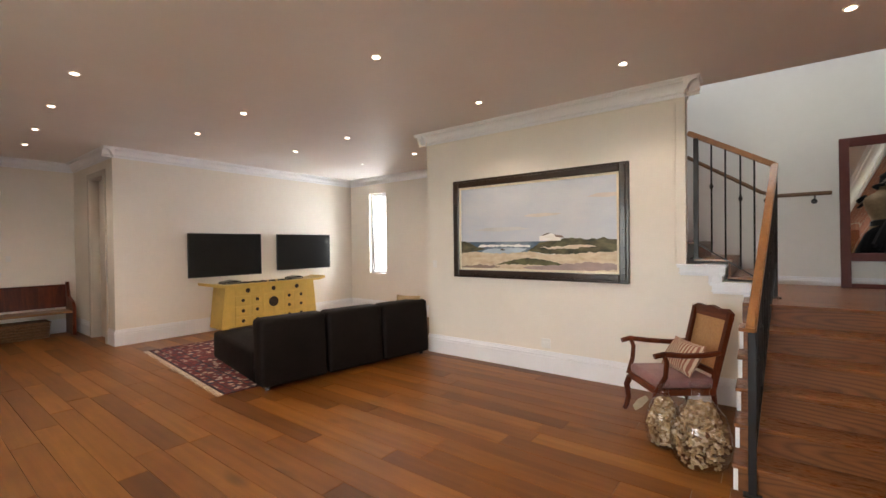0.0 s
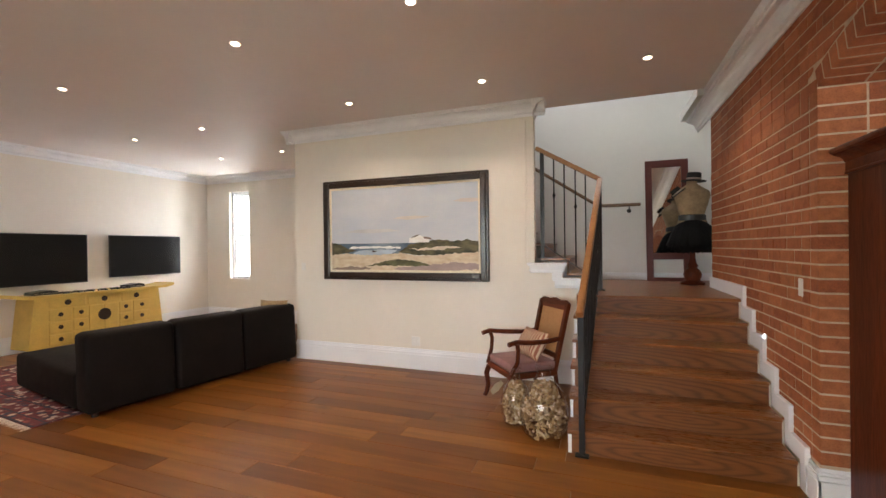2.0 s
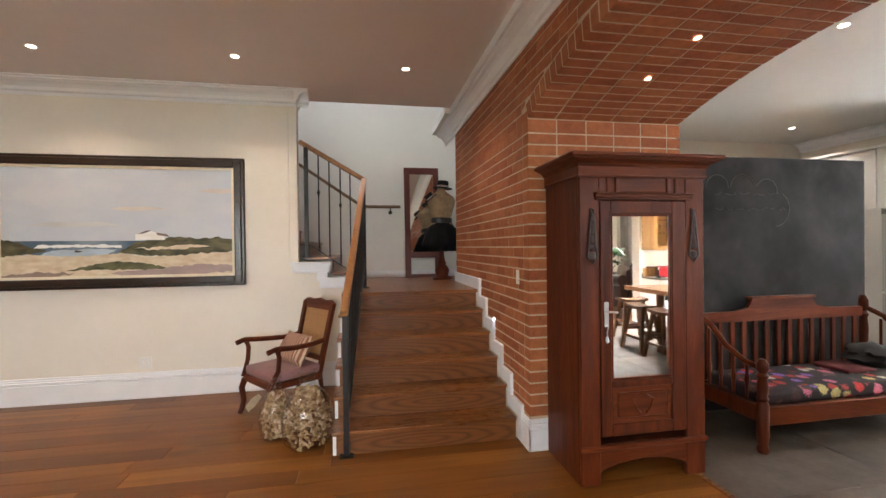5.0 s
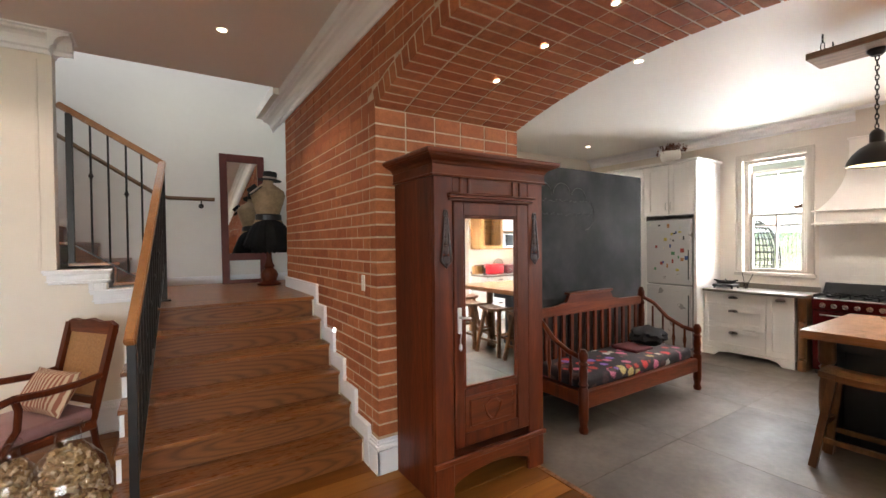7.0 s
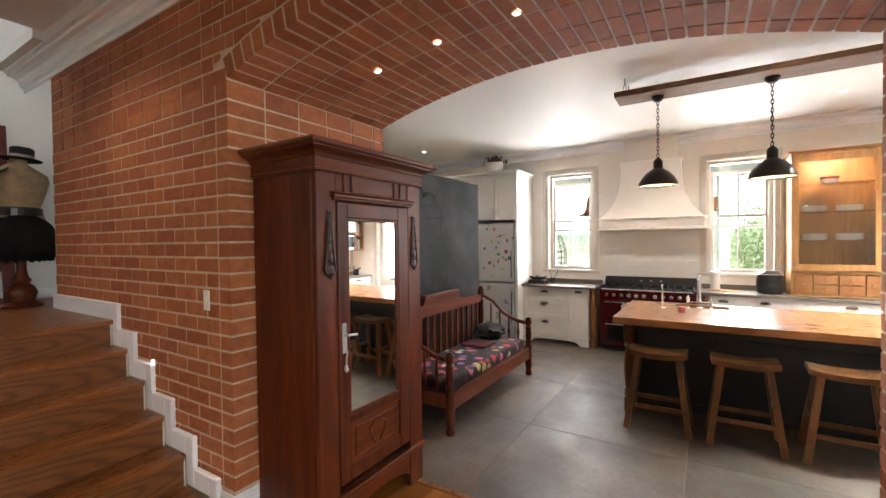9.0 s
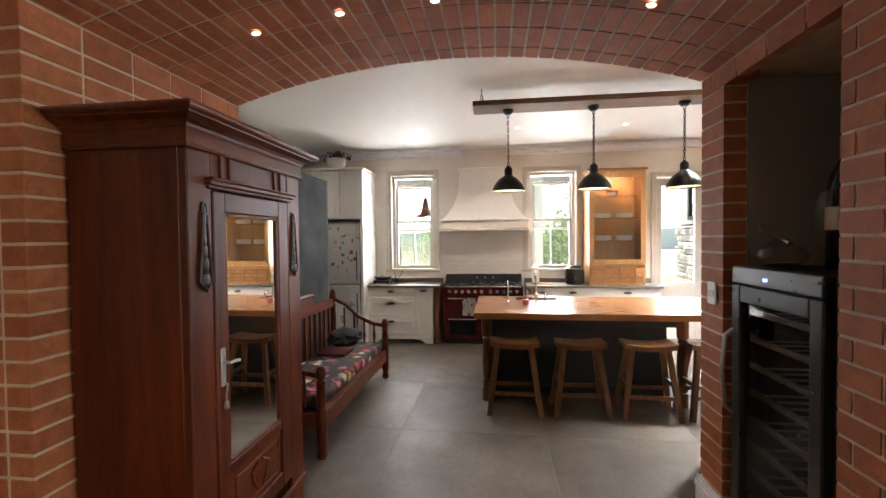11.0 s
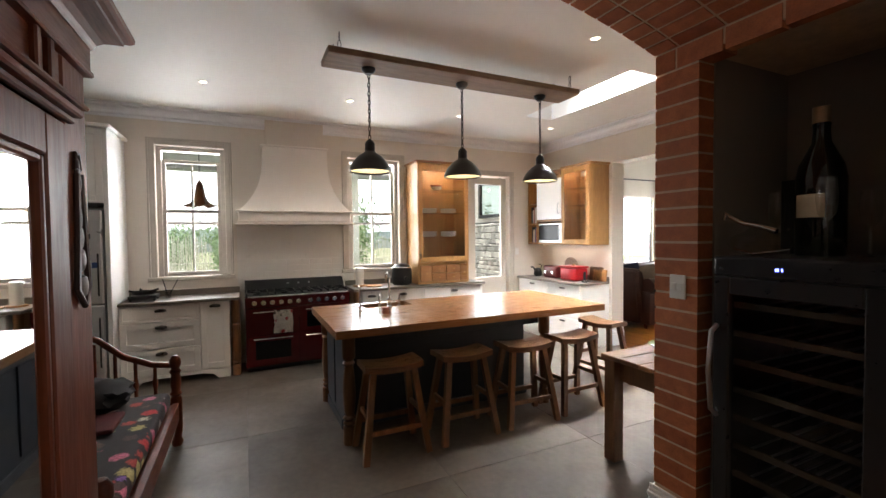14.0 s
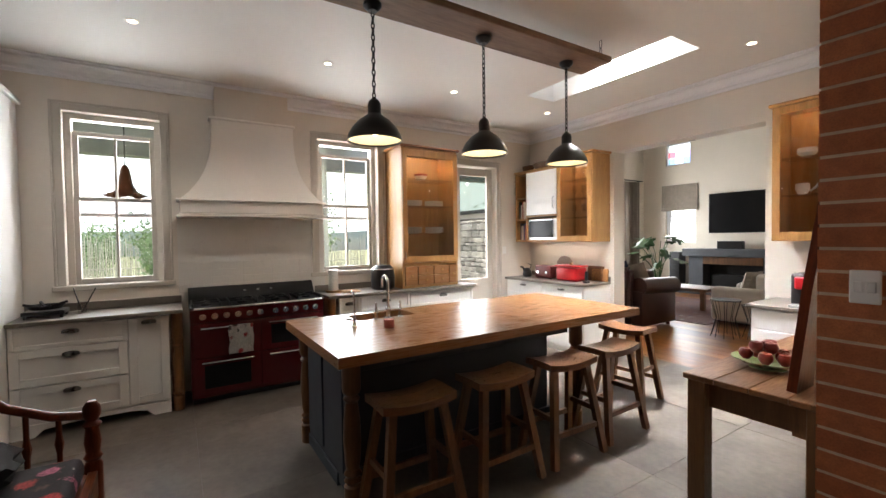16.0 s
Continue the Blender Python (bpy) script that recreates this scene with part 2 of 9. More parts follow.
OAK_FLOOR = floor_oak("oiled_oak_floorboards", ((0.105, 0.034, 0.006), (0.19, 0.066, 0.011), (0.25, 0.094, 0.016), (0.30, 0.122, 0.024)), 0.36)
OAK_STAIR = wood("oiled_oak_stair", (0.115, 0.038, 0.010), (0.30, 0.112, 0.030), 0.28, 'x', 9.0, 0.14, 0.015, contrast=1.3, grain=0.14, stretch=0.11)
TILE = plain("grey_cement_tile", (0.125, 0.102, 0.083), 0.52, 0.34, 1.3, 0.04, 30, fine=22, rand=0.05, rvar=0.1, spec=0.35)
GROUT = plain("dark_grout", (0.16, 0.15, 0.14), 0.9, 0.1, 20, 0.2, 100)
SLATE = plain("chalkboard_paint", (0.030, 0.029, 0.029), 0.75, 0.75, 1.7, 0.03, 60, fine=5, spec=0.15)
DARKWOOD = wood("dark_stained_mahogany", (0.048, 0.008, 0.003), (0.165, 0.034, 0.009), 0.36, 'z', 8.0, 0.06, 0.04, coat=0.0, spec=0.22)
DARKWOOD_X = wood("dark_stained_mahogany_rail", (0.058, 0.011, 0.003), (0.205, 0.046, 0.013), 0.36, 'x', 8.0, 0.06, 0.04, coat=0.0, spec=0.22)
HONEY = wood("honey_oak", (0.36, 0.17, 0.05), (0.55, 0.30, 0.11), 0.35, 'z', 7.0, 0.06, 0.05)
HONEY_Y = wood("honey_oak_worktop", (0.25, 0.108, 0.038), (0.30, 0.135, 0.049), 0.27, 'y', 9.0, 0.05, 0.005, stretch=0.04, grain=0.06, contrast=0.7)
STOOLWOOD = wood("brown_stool_wood", (0.095, 0.038, 0.012), (0.26, 0.112, 0.038), 0.38, 'z', 9.0, 0.12, 0.08)
PINE = wood("worn_pine", (0.085, 0.035, 0.012), (0.19, 0.085, 0.03), 0.42, 'z', 8.0, 0.1, 0.1, knots=0.6)
BLACKMETAL = plain("black_wrought_iron", (0.028, 0.027, 0.027), 0.45, 0.15, 8, 0.15, 80, metal=0.6)
CHROME = plain("polished_chrome", (0.82, 0.82, 0.83), 0.12, 0.02, 5, 0, metal=1.0, rvar=0.03)
STEEL = plain("brushed_steel", (0.56, 0.57, 0.58), 0.3, 0.04, 5, 0.03, 120, metal=1.0)
PLASTIC_W = plain("white_plastic", (0.8, 0.79, 0.76), 0.35, 0.02, 8, 0)
BLACK = plain("black_plastic", (0.014, 0.014, 0.015), 0.3, 0.1, 8, 0.02, 100)
HOBBLACK = plain("matt_black_enamel", (0.008, 0.008, 0.009), 0.5, 0.1, 8, 0, spec=0.2)
SCREEN = plain("dark_screen_glass", (0.004, 0.004, 0.005), 0.22, 0.05, 2, 0, rvar=0.03, spec=0.3)


def cathedral(name, dark, light, rough):
    """Plain-sawn oak: long arched growth rings on an upright board."""
    m, n, l, b = _nodes(name)
    tc, mp, oi = n.new("ShaderNodeTexCoord"), n.new("ShaderNodeMapping"), n.new("ShaderNodeObjectInfo")
    mp.inputs["Scale"].default_value = (1.0, 0.2, 0.8)
    cmb = n.new("ShaderNodeCombineXYZ")
    for k, (lo, hi) in ((0, (-0.9, -0.1)), (2, (-0.75, 0.05))):
        mr = n.new("ShaderNodeMapRange")
        mr.inputs[3].default_value, mr.inputs[4].default_value = lo, hi
        l.new(oi.outputs["Random"], mr.inputs[0])
        l.new(mr.outputs[0], cmb.inputs[k])
    l.new(tc.outputs["Generated"], mp.inputs["Vector"])
    l.new(cmb.outputs[0], mp.inputs["Location"])
    v = mp.outputs[0]
    wv = n.new("ShaderNodeTexWave")
    wv.wave_type, wv.rings_direction = 'RINGS', 'Y'
    wv.inputs["Scale"].default_value = 2.4
    wv.inputs["Distortion"].default_value = 4.0
    wv.inputs["Detail"].default_value = 3.0
    wv.inputs["Detail Scale"].default_value = 1.1
    l.new(v, wv.inputs["Vector"])
    c = _ramp(n, l, wv.outputs["Fac"], [(0.0, dark), (0.28, tuple((p * .4 + q * .6) for p, q in zip(dark, light))), (0.8, light)])
    f = _noise(n, l, _coords(n, l, (0.05, 1, 1)), 110, 3)
    c = _mix(n, l, 1.0, c, _ramp(n, l, f, [(0.3, (0.8, 0.78, 0.76)), (0.65, (1, 1, 1))]), 'MULTIPLY')
    l.new(c, b.inputs["Base Color"])
    l.new(_ramp(n, l, f, [(0.3, (rough + .06,) * 3), (0.7, (rough - .04,) * 3)]), b.inputs["Roughness"])
    return m


def cork_mat(name):
    """Loose corks, each with its own tone."""
    m, n, l, b = _nodes(name)
    geo = n.new("ShaderNodeNewGeometry")
    c = _ramp(n, l, geo.outputs["Random Per Island"], [(0, (0.30, 0.18, 0.085)), (0.35, (0.50, 0.34, 0.18)), (0.75, (0.62, 0.46, 0.28)), (1, (0.80, 0.68, 0.52))])
    v = _coords(n, l)
    c = _mix(n, l, 1.0, c, _ramp(n, l, _noise(n, l, v, 120, 3), [(0.3, (0.7, 0.68, 0.66)), (0.6, (1, 1, 1))]), 'MULTIPLY')
    l.new(c, b.inputs["Base Color"])
    b.inputs["Roughness"].default_value = 0.85
    return m


OAK_RISER = cathedral("plain_sawn_oak_riser", (0.135, 0.047, 0.014), (0.225, 0.082, 0.024), 0.36)
MIRROR = mirror_mat("mirror_silver")
PANE = pane_glass("window_pane")
CLEAR = pane_glass("clear_glassware", 0.94, 0.07)
BULB = glow("lit_bulb", (1.0, 0.86, 0.62), 9.0)
WHITECAB = plain("white_cabinet_paint", (0.86, 0.85, 0.83), 0.36, 0.025, 3, 0.02, 60)
STONETOP = plain("grey_stone_worktop", (0.17, 0.147, 0.122), 0.46, 0.14, 7, 0.03, 90, fine=70)
PULL = plain("dark_pewter", (0.20, 0.195, 0.19), 0.28, 0.1, 8, 0, metal=1.0)
HOODW = plain("warm_white_hood_paint", (0.88, 0.84, 0.79), 0.5, 0.02, 2, 0.02, 50)
NAVY = plain("dark_navy_paint", (0.022, 0.028, 0.040), 0.45, 0.08, 3, 0.04, 50)

# ---- mesh helpers ----
ORG = {}


def thing(name, at=(0, 0, 0), label="", category="", group="", kind="", m=None):
    """An Empty at its base. Parts are given in world metres, or, with m, in the thing's own metres."""
    ob = new(name)
    ob.empty_display_size = 0.1
    if m is None:
        ob.location = at
        ORG[ob.name] = Vector(at)
    else:
        ob.matrix_basis = m
        ORG[ob.name] = Vector((0, 0, 0))
    return tagged(ob, label, category, group, kind)


def part(name, bm, material, parent=None, label="", smooth=False, kind=""):
    """Links a bmesh as one mesh object under a thing or a part."""
    me = bpy.data.meshes.new(name)
    off = ORG.get(parent.name) if parent else None
    if off and off.length:
        bmesh.ops.translate(bm, verts=bm.verts, vec=-off)
    bmesh.ops.recalc_face_normals(bm, faces=bm.faces)
    bm.to_mesh(me)
    bm.free()
    if smooth:
        for p in me.polygons:
            p.use_smooth = True
        me.set_sharp_from_angle(angle=radians(38))
    for mm in (material if isinstance(material, list) else [material]):
        me.materials.append(mm)
    ob = new(name, me)
    if parent:
        ob.parent = parent
        ORG[ob.name] = ORG[parent.name]
    return tagged(ob, label, kind=kind)


def B():
    return bmesh.new()


def box(bm, x0, x1, y0, y1, z0, z1, bevel=0.0, seg=1):
    vs = [bm.verts.new((x, y, z)) for x in (x0, x1) for y in (y0, y1) for z in (z0, z1)]
    fs = [bm.faces.new([vs[i] for i in q]) for q in ((0, 1, 3, 2), (4, 6, 7, 5), (0, 4, 5, 1), (2, 3, 7, 6), (0, 2, 6, 4), (1, 5, 7, 3))]
    if bevel:
        es = list({e for f in fs for e in f.edges})
        bmesh.ops.bevel(bm, geom=es, offset=bevel, segments=seg, affect='EDGES', profile=0.5)
    return bm


def cyl(bm, p0, p1, r0, r1=None, n=12, caps=True):
    p0, p1 = Vector(p0), Vector(p1)
    r1 = r0 if r1 is None else r1
    d = (p1 - p0).normalized()
    a = d.orthogonal().normalized()
    c = d.cross(a)
    rings = []
    for p, r in ((p0, r0), (p1, r1)):
        rings.append([bm.verts.new(p + (a * math.cos(2 * math.pi * i / n) + c * math.sin(2 * math.pi * i / n)) * r) for i in range(n)])
    for i in range(n):
        j = (i + 1) % n
        bm.faces.new((rings[0][i], rings[0][j], rings[1][j], rings[1][i]))
    if caps:
        bm.faces.new(rings[0][::-1])
        bm.faces.new(rings[1])
    return bm


def lathe(bm, prof, at=(0, 0, 0), n=20, squash=(1, 1), caps=True):
    """Turns a profile of (radius, height) about the vertical."""
    rings = []
    for r, z in prof:
        if r < 1e-5:
            rings.append([bm.verts.new((at[0], at[1], at[2] + z))])
        else:
            rings.append([bm.verts.new((at[0] + squash[0] * r * math.cos(2 * math.pi * i / n), at[1] + squash[1] * r * math.sin(2 * math.pi * i / n), at[2] + z)) for i in range(n)])
    for a, c in zip(rings, rings[1:]):
        for i in range(n):
            j = (i + 1) % n
            q = [a[i % len(a)], a[j % len(a)], c[j % len(c)], c[i % len(c)]]
            q = list(dict.fromkeys(q))
            if len(q) > 2:
                bm.faces.new(q)
    for ring, flip in ((rings[0], True), (rings[-1], False)) if caps else ():
        if len(ring) > 2:
            bm.faces.new(ring[::-1] if flip else ring)
    return bm


def prism(bm, pts, axis, a0, a1):
    """Extrudes an outline along an axis; its points are the other two coordinates in order."""
    def at(p, a):
        return {'x': (a, p[0], p[1]), 'y': (p[0], a, p[1]), 'z': (p[0], p[1], a)}[axis]
    u, w = [bm.verts.new(at(p, a0)) for p in pts], [bm.verts.new(at(p, a1)) for p in pts]
    n = len(pts)
    bm.faces.new(u[::-1])
    bm.faces.new(w)
    for i in range(n):
        j = (i + 1) % n
        bm.faces.new((u[i], u[j], w[j], w[i]))
    return bm


def tube(bm, pts, r, n=8, r_end=None):
    """A round bar along a line of points."""
    pts = [Vector(p) for p in pts]
    rings, up = [], None
    for i, p in enumerate(pts):
        d = (pts[min(i + 1, len(pts) - 1)] - pts[max(i - 1, 0)]).normalized()
        up = d.orthogonal().normalized() if up is None else (up - d * up.dot(d)).normalized()
        s = d.cross(up)
        rr = r if r_end is None else r + (r_end - r) * i / (len(pts) - 1)
        rings.append([bm.verts.new(p + (up * math.cos(2 * math.pi * k / n) + s * math.sin(2 * math.pi * k / n)) * rr) for k in range(n)])
    for a, c in zip(rings, rings[1:]):
        for k in range(n):
            j = (k + 1) % n
            bm.faces.new((a[k], a[j], c[j], c[k]))
    bm.faces.new(rings[0][::-1])
    bm.faces.new(rings[-1])
    return bm


def bar(bm, p0, p1, w, h, up=(0, 0, 1)):
    """A square-edged bar from p0 to p1, w wide and h high."""
    p0, p1 = Vector(p0), Vector(p1)
    d = (p1 - p0).normalized()
    s = d.cross(Vector(up)).normalized()
    u = s.cross(d)
    q = [[bm.verts.new(p + s * a * w / 2 + u * c * h / 2) for a, c in ((-1, -1), (1, -1), (1, 1), (-1, 1))] for p in (p0, p1)]
    bm.faces.new(q[0][::-1])
    bm.faces.new(q[1])
    for i in range(4):
        j = (i + 1) % 4
        bm.faces.new((q[0][i], q[0][j], q[1][j], q[1][i]))
    return bm


def cushion(bm, w, d, h, n=8, m=None, pinch=0.25):
    """A stuffed cushion about the origin, w x d, h thick."""
    top, low = [], []
    for i in range(n + 1):
        for j in range(n + 1):
            u, v = i / n * 2 - 1, j / n * 2 - 1
            t = (max(0, 1 - u ** 4) * max(0, 1 - v ** 4)) ** 0.5
            x = u * w / 2 * (1 - pinch * 0.25 * (1 - abs(v) ** 2) * abs(u))
            y = v * d / 2 * (1 - pinch * 0.25 * (1 - abs(u) ** 2) * abs(v))
            wob = 0.06 * h * math.sin(5 * u + 3 * v)
            for lst, s in ((top, 1), (low, -1)):
                p = Vector((x, y, s * h / 2 * t + wob * t))
                lst.append(bm.verts.new(m @ p if m else p))
    for i in range(n):
        for j in range(n):
            a, b2, c, e = i * (n + 1) + j, (i + 1) * (n + 1) + j, (i + 1) * (n + 1) + j + 1, i * (n + 1) + j + 1
            bm.faces.new((top[a], top[b2], top[c], top[e]))
            bm.faces.new((low[e], low[c], low[b2], low[a]))
    bmesh.ops.remove_doubles(bm, verts=bm.verts, dist=0.0005)
    return bm


def structure(name, bm, material, label="", smooth=False, category=""):
    ob = part(name, bm, material, None, label, smooth, "structure")
    ORG[ob.name] = Vector((0, 0, 0))
    return tagged(ob, category=category)


PIECES = {}


def piece(name, size, material, parent, at, rz=0.0, rx=0.0, ry=0.0, bevel=0.004):
    """A small block on shared mesh data."""
    key = (name, tuple(round(s, 3) for s in size), material.name)
    me = PIECES.get(key)
    if me is None:
        bm = B()
        x, y, z = (s / 2 for s in size)
        box(bm, -x, x, -y, y, -z, z, bevel)
        bmesh.ops.recalc_face_normals(bm, faces=bm.faces)
        me = bpy.data.meshes.new(name)
        bm.to_mesh(me)
        bm.free()
        me.materials.append(material)
        PIECES[key] = me
    ob = new(name, me)
    ob.parent = parent
    ob.matrix_basis = Matrix.Translation(Vector(at) - ORG[parent.name]) @ Euler((rx, ry, rz)).to_matrix().to_4x4()
    return ob

# ---- the shell ----
BX, BX2 = 2.27, 3.54            # the brick wall's living-room and kitchen faces
JL, JR = 3.40, 0.565             # the arch's two jambs
SPRING, CROWN = 2.50, 2.72
_c = (JL + JR) / 2
ARCH_R = (((JL - JR) / 2) ** 2 + (CROWN - SPRING) ** 2) / (2 * (CROWN - SPRING))
ARCH_C = (_c, CROWN - ARCH_R)
PW = 5.30                         # the picture wall
STAIR_N, RISE, GOING, STAIR_Y = 6, 0.18, 0.242, 3.62
LAND = STAIR_N * RISE
BACK = 7.0


def arch_z(y, r=ARCH_R):
    return ARCH_C[1] + math.sqrt(max(0, r * r - (y - ARCH_C[0]) ** 2))


# ceilings
bm = B()
box(bm, -10.1, -2.95, -3.2, 5.38, LIVING_CEIL, 3.45)
box(bm, -2.95, BX + 0.02, -3.2, 5.57, LIVING_CEIL, 3.45)
box(bm, -7.75, -2.95, 5.38, 7.8, LIVING_CEIL, 3.45)
structure("ceiling", bm, CEIL, "smooth pale ceiling with recessed downlights", category="ceiling")
bm = B()
SKX0, SKX1, SKY0, SKY1 = 4.85, 6.5, -1.19, -0.76
for q in ((BX2, SKX0, -2.5, 6.2), (SKX1, 8.1, -2.5, 6.2), (SKX0, SKX1, -2.5, SKY0), (SKX0, SKX1, SKY1, 6.2)):
    box(bm, *q, KITCHEN_CEIL, 3.4)
for q in ((SKX0 - .05, SKX0, SKY0 - .05, SKY1 + .05), (SKX1, SKX1 + .05, SKY0 - .05, SKY1 + .05), (SKX0, SKX1, SKY0 - .05, SKY0), (SKX0, SKX1, SKY1, SKY1 + .05)):
    box(bm, *q, 3.4, 3.6)
structure("ceiling", bm, CEIL_K, "white kitchen ceiling with a long skylight", category="ceiling")
bm = B()
box(bm, -3.2, 3.5, 5.38, 7.2, STAIR_TOP, STAIR_TOP + .1)
structure("ceiling", bm, CEIL, "white stairwell ceiling", category="ceiling")
bm = B()
box(bm, 3.4, 10.6, -9.3, -2.35, 4.7, 4.9)
structure("ceiling", bm, CEIL_K, "high white lounge ceiling", category="ceiling")

# living-room walls
bm = B()
box(bm, -7.75, -7.55, 2.58, 7.8, 0, 3.45)
structure("wall_west", bm, WALL, "cream plastered wall with two screens", category="wall")
bm = B()  # north wall round the narrow window
NWX0, NWX1, NWZ0, NWZ1 = -6.87, -6.29, 0.93, 2.9
box(bm, -7.55, NWX0, 7.62, 7.85, 0, 3.45)
box(bm, NWX1, -2.95, 7.62, 7.85, 0, 3.45)
box(bm, NWX0, NWX1, 7.62, 7.85, 0, NWZ0)
box(bm, NWX0, NWX1, 7.62, 7.85, NWZ1, 3.45)
structure("wall_north", bm, WALL, "cream plastered wall with a narrow sash window", category="wall")
bm = B()  # hall wall with a doorway
box(bm, -7.98, -7.75, 2.58, 2.8, 0, 3.45)
box(bm, -8.78, -7.98, 2.58, 2.8, 2.86, 3.45)
box(bm, -10.1, -8.78, 2.58, 2.8, 0, 3.45)
structure("wall_hall", bm, WALL, "cream hall wall with a doorway", category="wall")
bm = B()
box(bm, -10.1, -9.9, -3.2, 2.58, 0, 3.45)
structure("wall_far_west", bm, WALL, "cream wall behind a pew", category="wall")
bm = B()  # unseen wall behind the camera, with an assumed wide opening
box(bm, -10.1, -2.8, -3.2, -3.0, 0, 3.45)
box(bm, 0.8, BX + .2, -3.2, -3.0, 0, 3.45)
box(bm, -2.8, 0.8, -3.2, -3.0, 0, 0.75)
box(bm, -2.8, 0.8, -3.2, -3.0, 2.65, 3.45)
structure("wall_south", bm, WALL, "plain cream wall with an assumed wide opening", category="wall")
bm = B()  # room behind the doorway, closed
box(bm, -9.5, -7.75, 4.4, 4.5, 0, 3.45)
structure("wall_hall_back", bm, WALL, "plain cream wall", category="wall")

# picture wall, with the stepped edge under the upper flight
bm = B()
prism(bm, [(-3.1, 0), (0.84, 0), (0.84, 1.08), (0.93, 1.08), (0.93, 1.215), (0.645, 1.215), (0.645, 1.39), (0.33, 1.39), (0.33, 3.45), (-3.1, 3.45)], 'y', PW, PW + 0.13)
box(bm, -3.1, -2.9, PW + .13, 7.62, 0, 3.45)
structure("wall_picture", bm, WALL, "cream plastered wall with a stepped edge beside the stairs", category="wall")
bm = B()  # stairwell shell
box(bm, -3.0, 3.5, BACK, BACK + .2, 0, STAIR_TOP)
box(bm, -3.0, -2.9, PW + .13, BACK, 3.45, STAIR_TOP)
box(bm, -2.9, BX + .02, 5.47, 5.57, 3.45, STAIR_TOP)
structure("wall_stair", bm, WALL_STAIR, "white stairwell wall", category="wall")
bm = B()
box(bm, 2.56, 2.76, 5.985, BACK, LAND, STAIR_TOP)
box(bm, BX + .012, 2.56, 5.981, 5.996, LAND, STAIR_TOP)
box(bm, BX + .05, BX + .3, 5.28, 5.985, 3.3, STAIR_TOP)
box(bm, 2.06, BX + .012, 5.57, 6.62, 3.2, 3.3)
structure("wall_stair_side", bm, WALL_STAIR, "white stairwell side wall with a boxed soffit", category="wall")

# kitchen walls
KX = 7.9
bm = B()
W1, W2, WZ0, WZ1, DR = (2.74, 3.46), (0.47, 1.22), 1.13, 2.68, (-1.45, -0.74)
for y0, y1, z0, z1 in ((W1[1], 6.2, 0, 3.4), (W2[1], W1[0], 0, 3.4), (DR[1], W2[0], 0, 3.4), (-2.35, DR[0], 0, 3.4),
                       (W1[0], W1[1], 0, WZ0), (W1[0], W1[1], WZ1, 3.4), (W2[0], W2[1], 0, WZ0), (W2[0], W2[1], WZ1, 3.4), (DR[0], DR[1], 2.55, 3.4)):
    box(bm, KX, KX + .22, y0, y1, z0, z1)
structure("wall_east", bm, WALL_K, "pale kitchen wall with two sash windows and a glazed door", category="wall")
bm = B()
box(bm, BX2, 8.1, 6.0, 6.2, 0, 3.4)
structure("wall_kitchen_north", bm, WALL_K, "plain pale kitchen wall", category="wall")
RW, OPX0, OPX1, OPZ = -2.15, 4.72, 6.38, 2.58
bm = B()
box(bm, OPX1, 8.1, RW - .22, RW, 0, 3.4)
box(bm, BX2, OPX0, RW - .22, RW, 0, 3.4)
box(bm, OPX0, OPX1, RW - .22, RW, OPZ, 3.4)
box(bm, 3.4, 10.5, RW - .22, RW - .02, 3.4, 4.9)
box(bm, 8.1, 10.5, RW - .22, RW - .02, 0, 3.4)
structure("wall_kitchen_south", bm, WALL_K, "pale wall with a wide opening to the lounge", category="wall")
bm = B()
box(bm, BX2, BX2 + .02, 3.7, 6.0, 0, 3.1)
structure("wall_kitchen_west", bm, WALL_K, "plain pale kitchen wall", category="wall")
# chalkboard partition
bm = B()
box(bm, BX2, 5.96, 3.8, 3.92, 0, 2.352, 0.003)
CHALKWALL = structure("wall_chalkboard", bm, WALL_K, "low partition painted as a chalkboard", category="wall")
bm = B()
box(bm, BX2 + .02, 5.957, 3.788, 3.799, 0.0, 2.35)
box(bm, 5.961, 5.966, 3.79, 3.92, 0, 2.35)
part("chalkboard", bm, SLATE, CHALKWALL, "smudged dark grey chalkboard paint")
# faint chalk: petals and two rubbed-out lines of writing
CHALK = plain("faint_chalk", (0.085, 0.085, 0.08), 0.95, 0.4, 30, 0)
for cx, cz, r, a0, a1 in ((4.27, 2.06, .12, 0, 190), (4.545, 2.06, .13, 5, 175), (4.81, 2.03, .12, -10, 165), (4.90, 1.87, .17, -85, 60)):
    bm = B()
    tube(bm, [(cx + r * math.cos(radians(a)), 3.7868, cz + r * math.sin(radians(a))) for a in range(a0, a1, 12)], .0035, 5)
    part("chalk_line", bm, CHALK, CHALKWALL, "faint chalk line")
rk = random.Random(4)
for z0, x0, x1 in ((1.99, 4.25, 4.88), (1.85, 4.25, 4.96)):
    x = x0
    while x < x1:
        w = rk.uniform(.05, .13)
        bm = B()
        tube(bm, [(x + w * k / 6, 3.7868, z0 + rk.uniform(0, .032)) for k in range(7)], .0022, 4)
        part("chalk_mark", bm, CHALK, CHALKWALL)
        x += w + .04
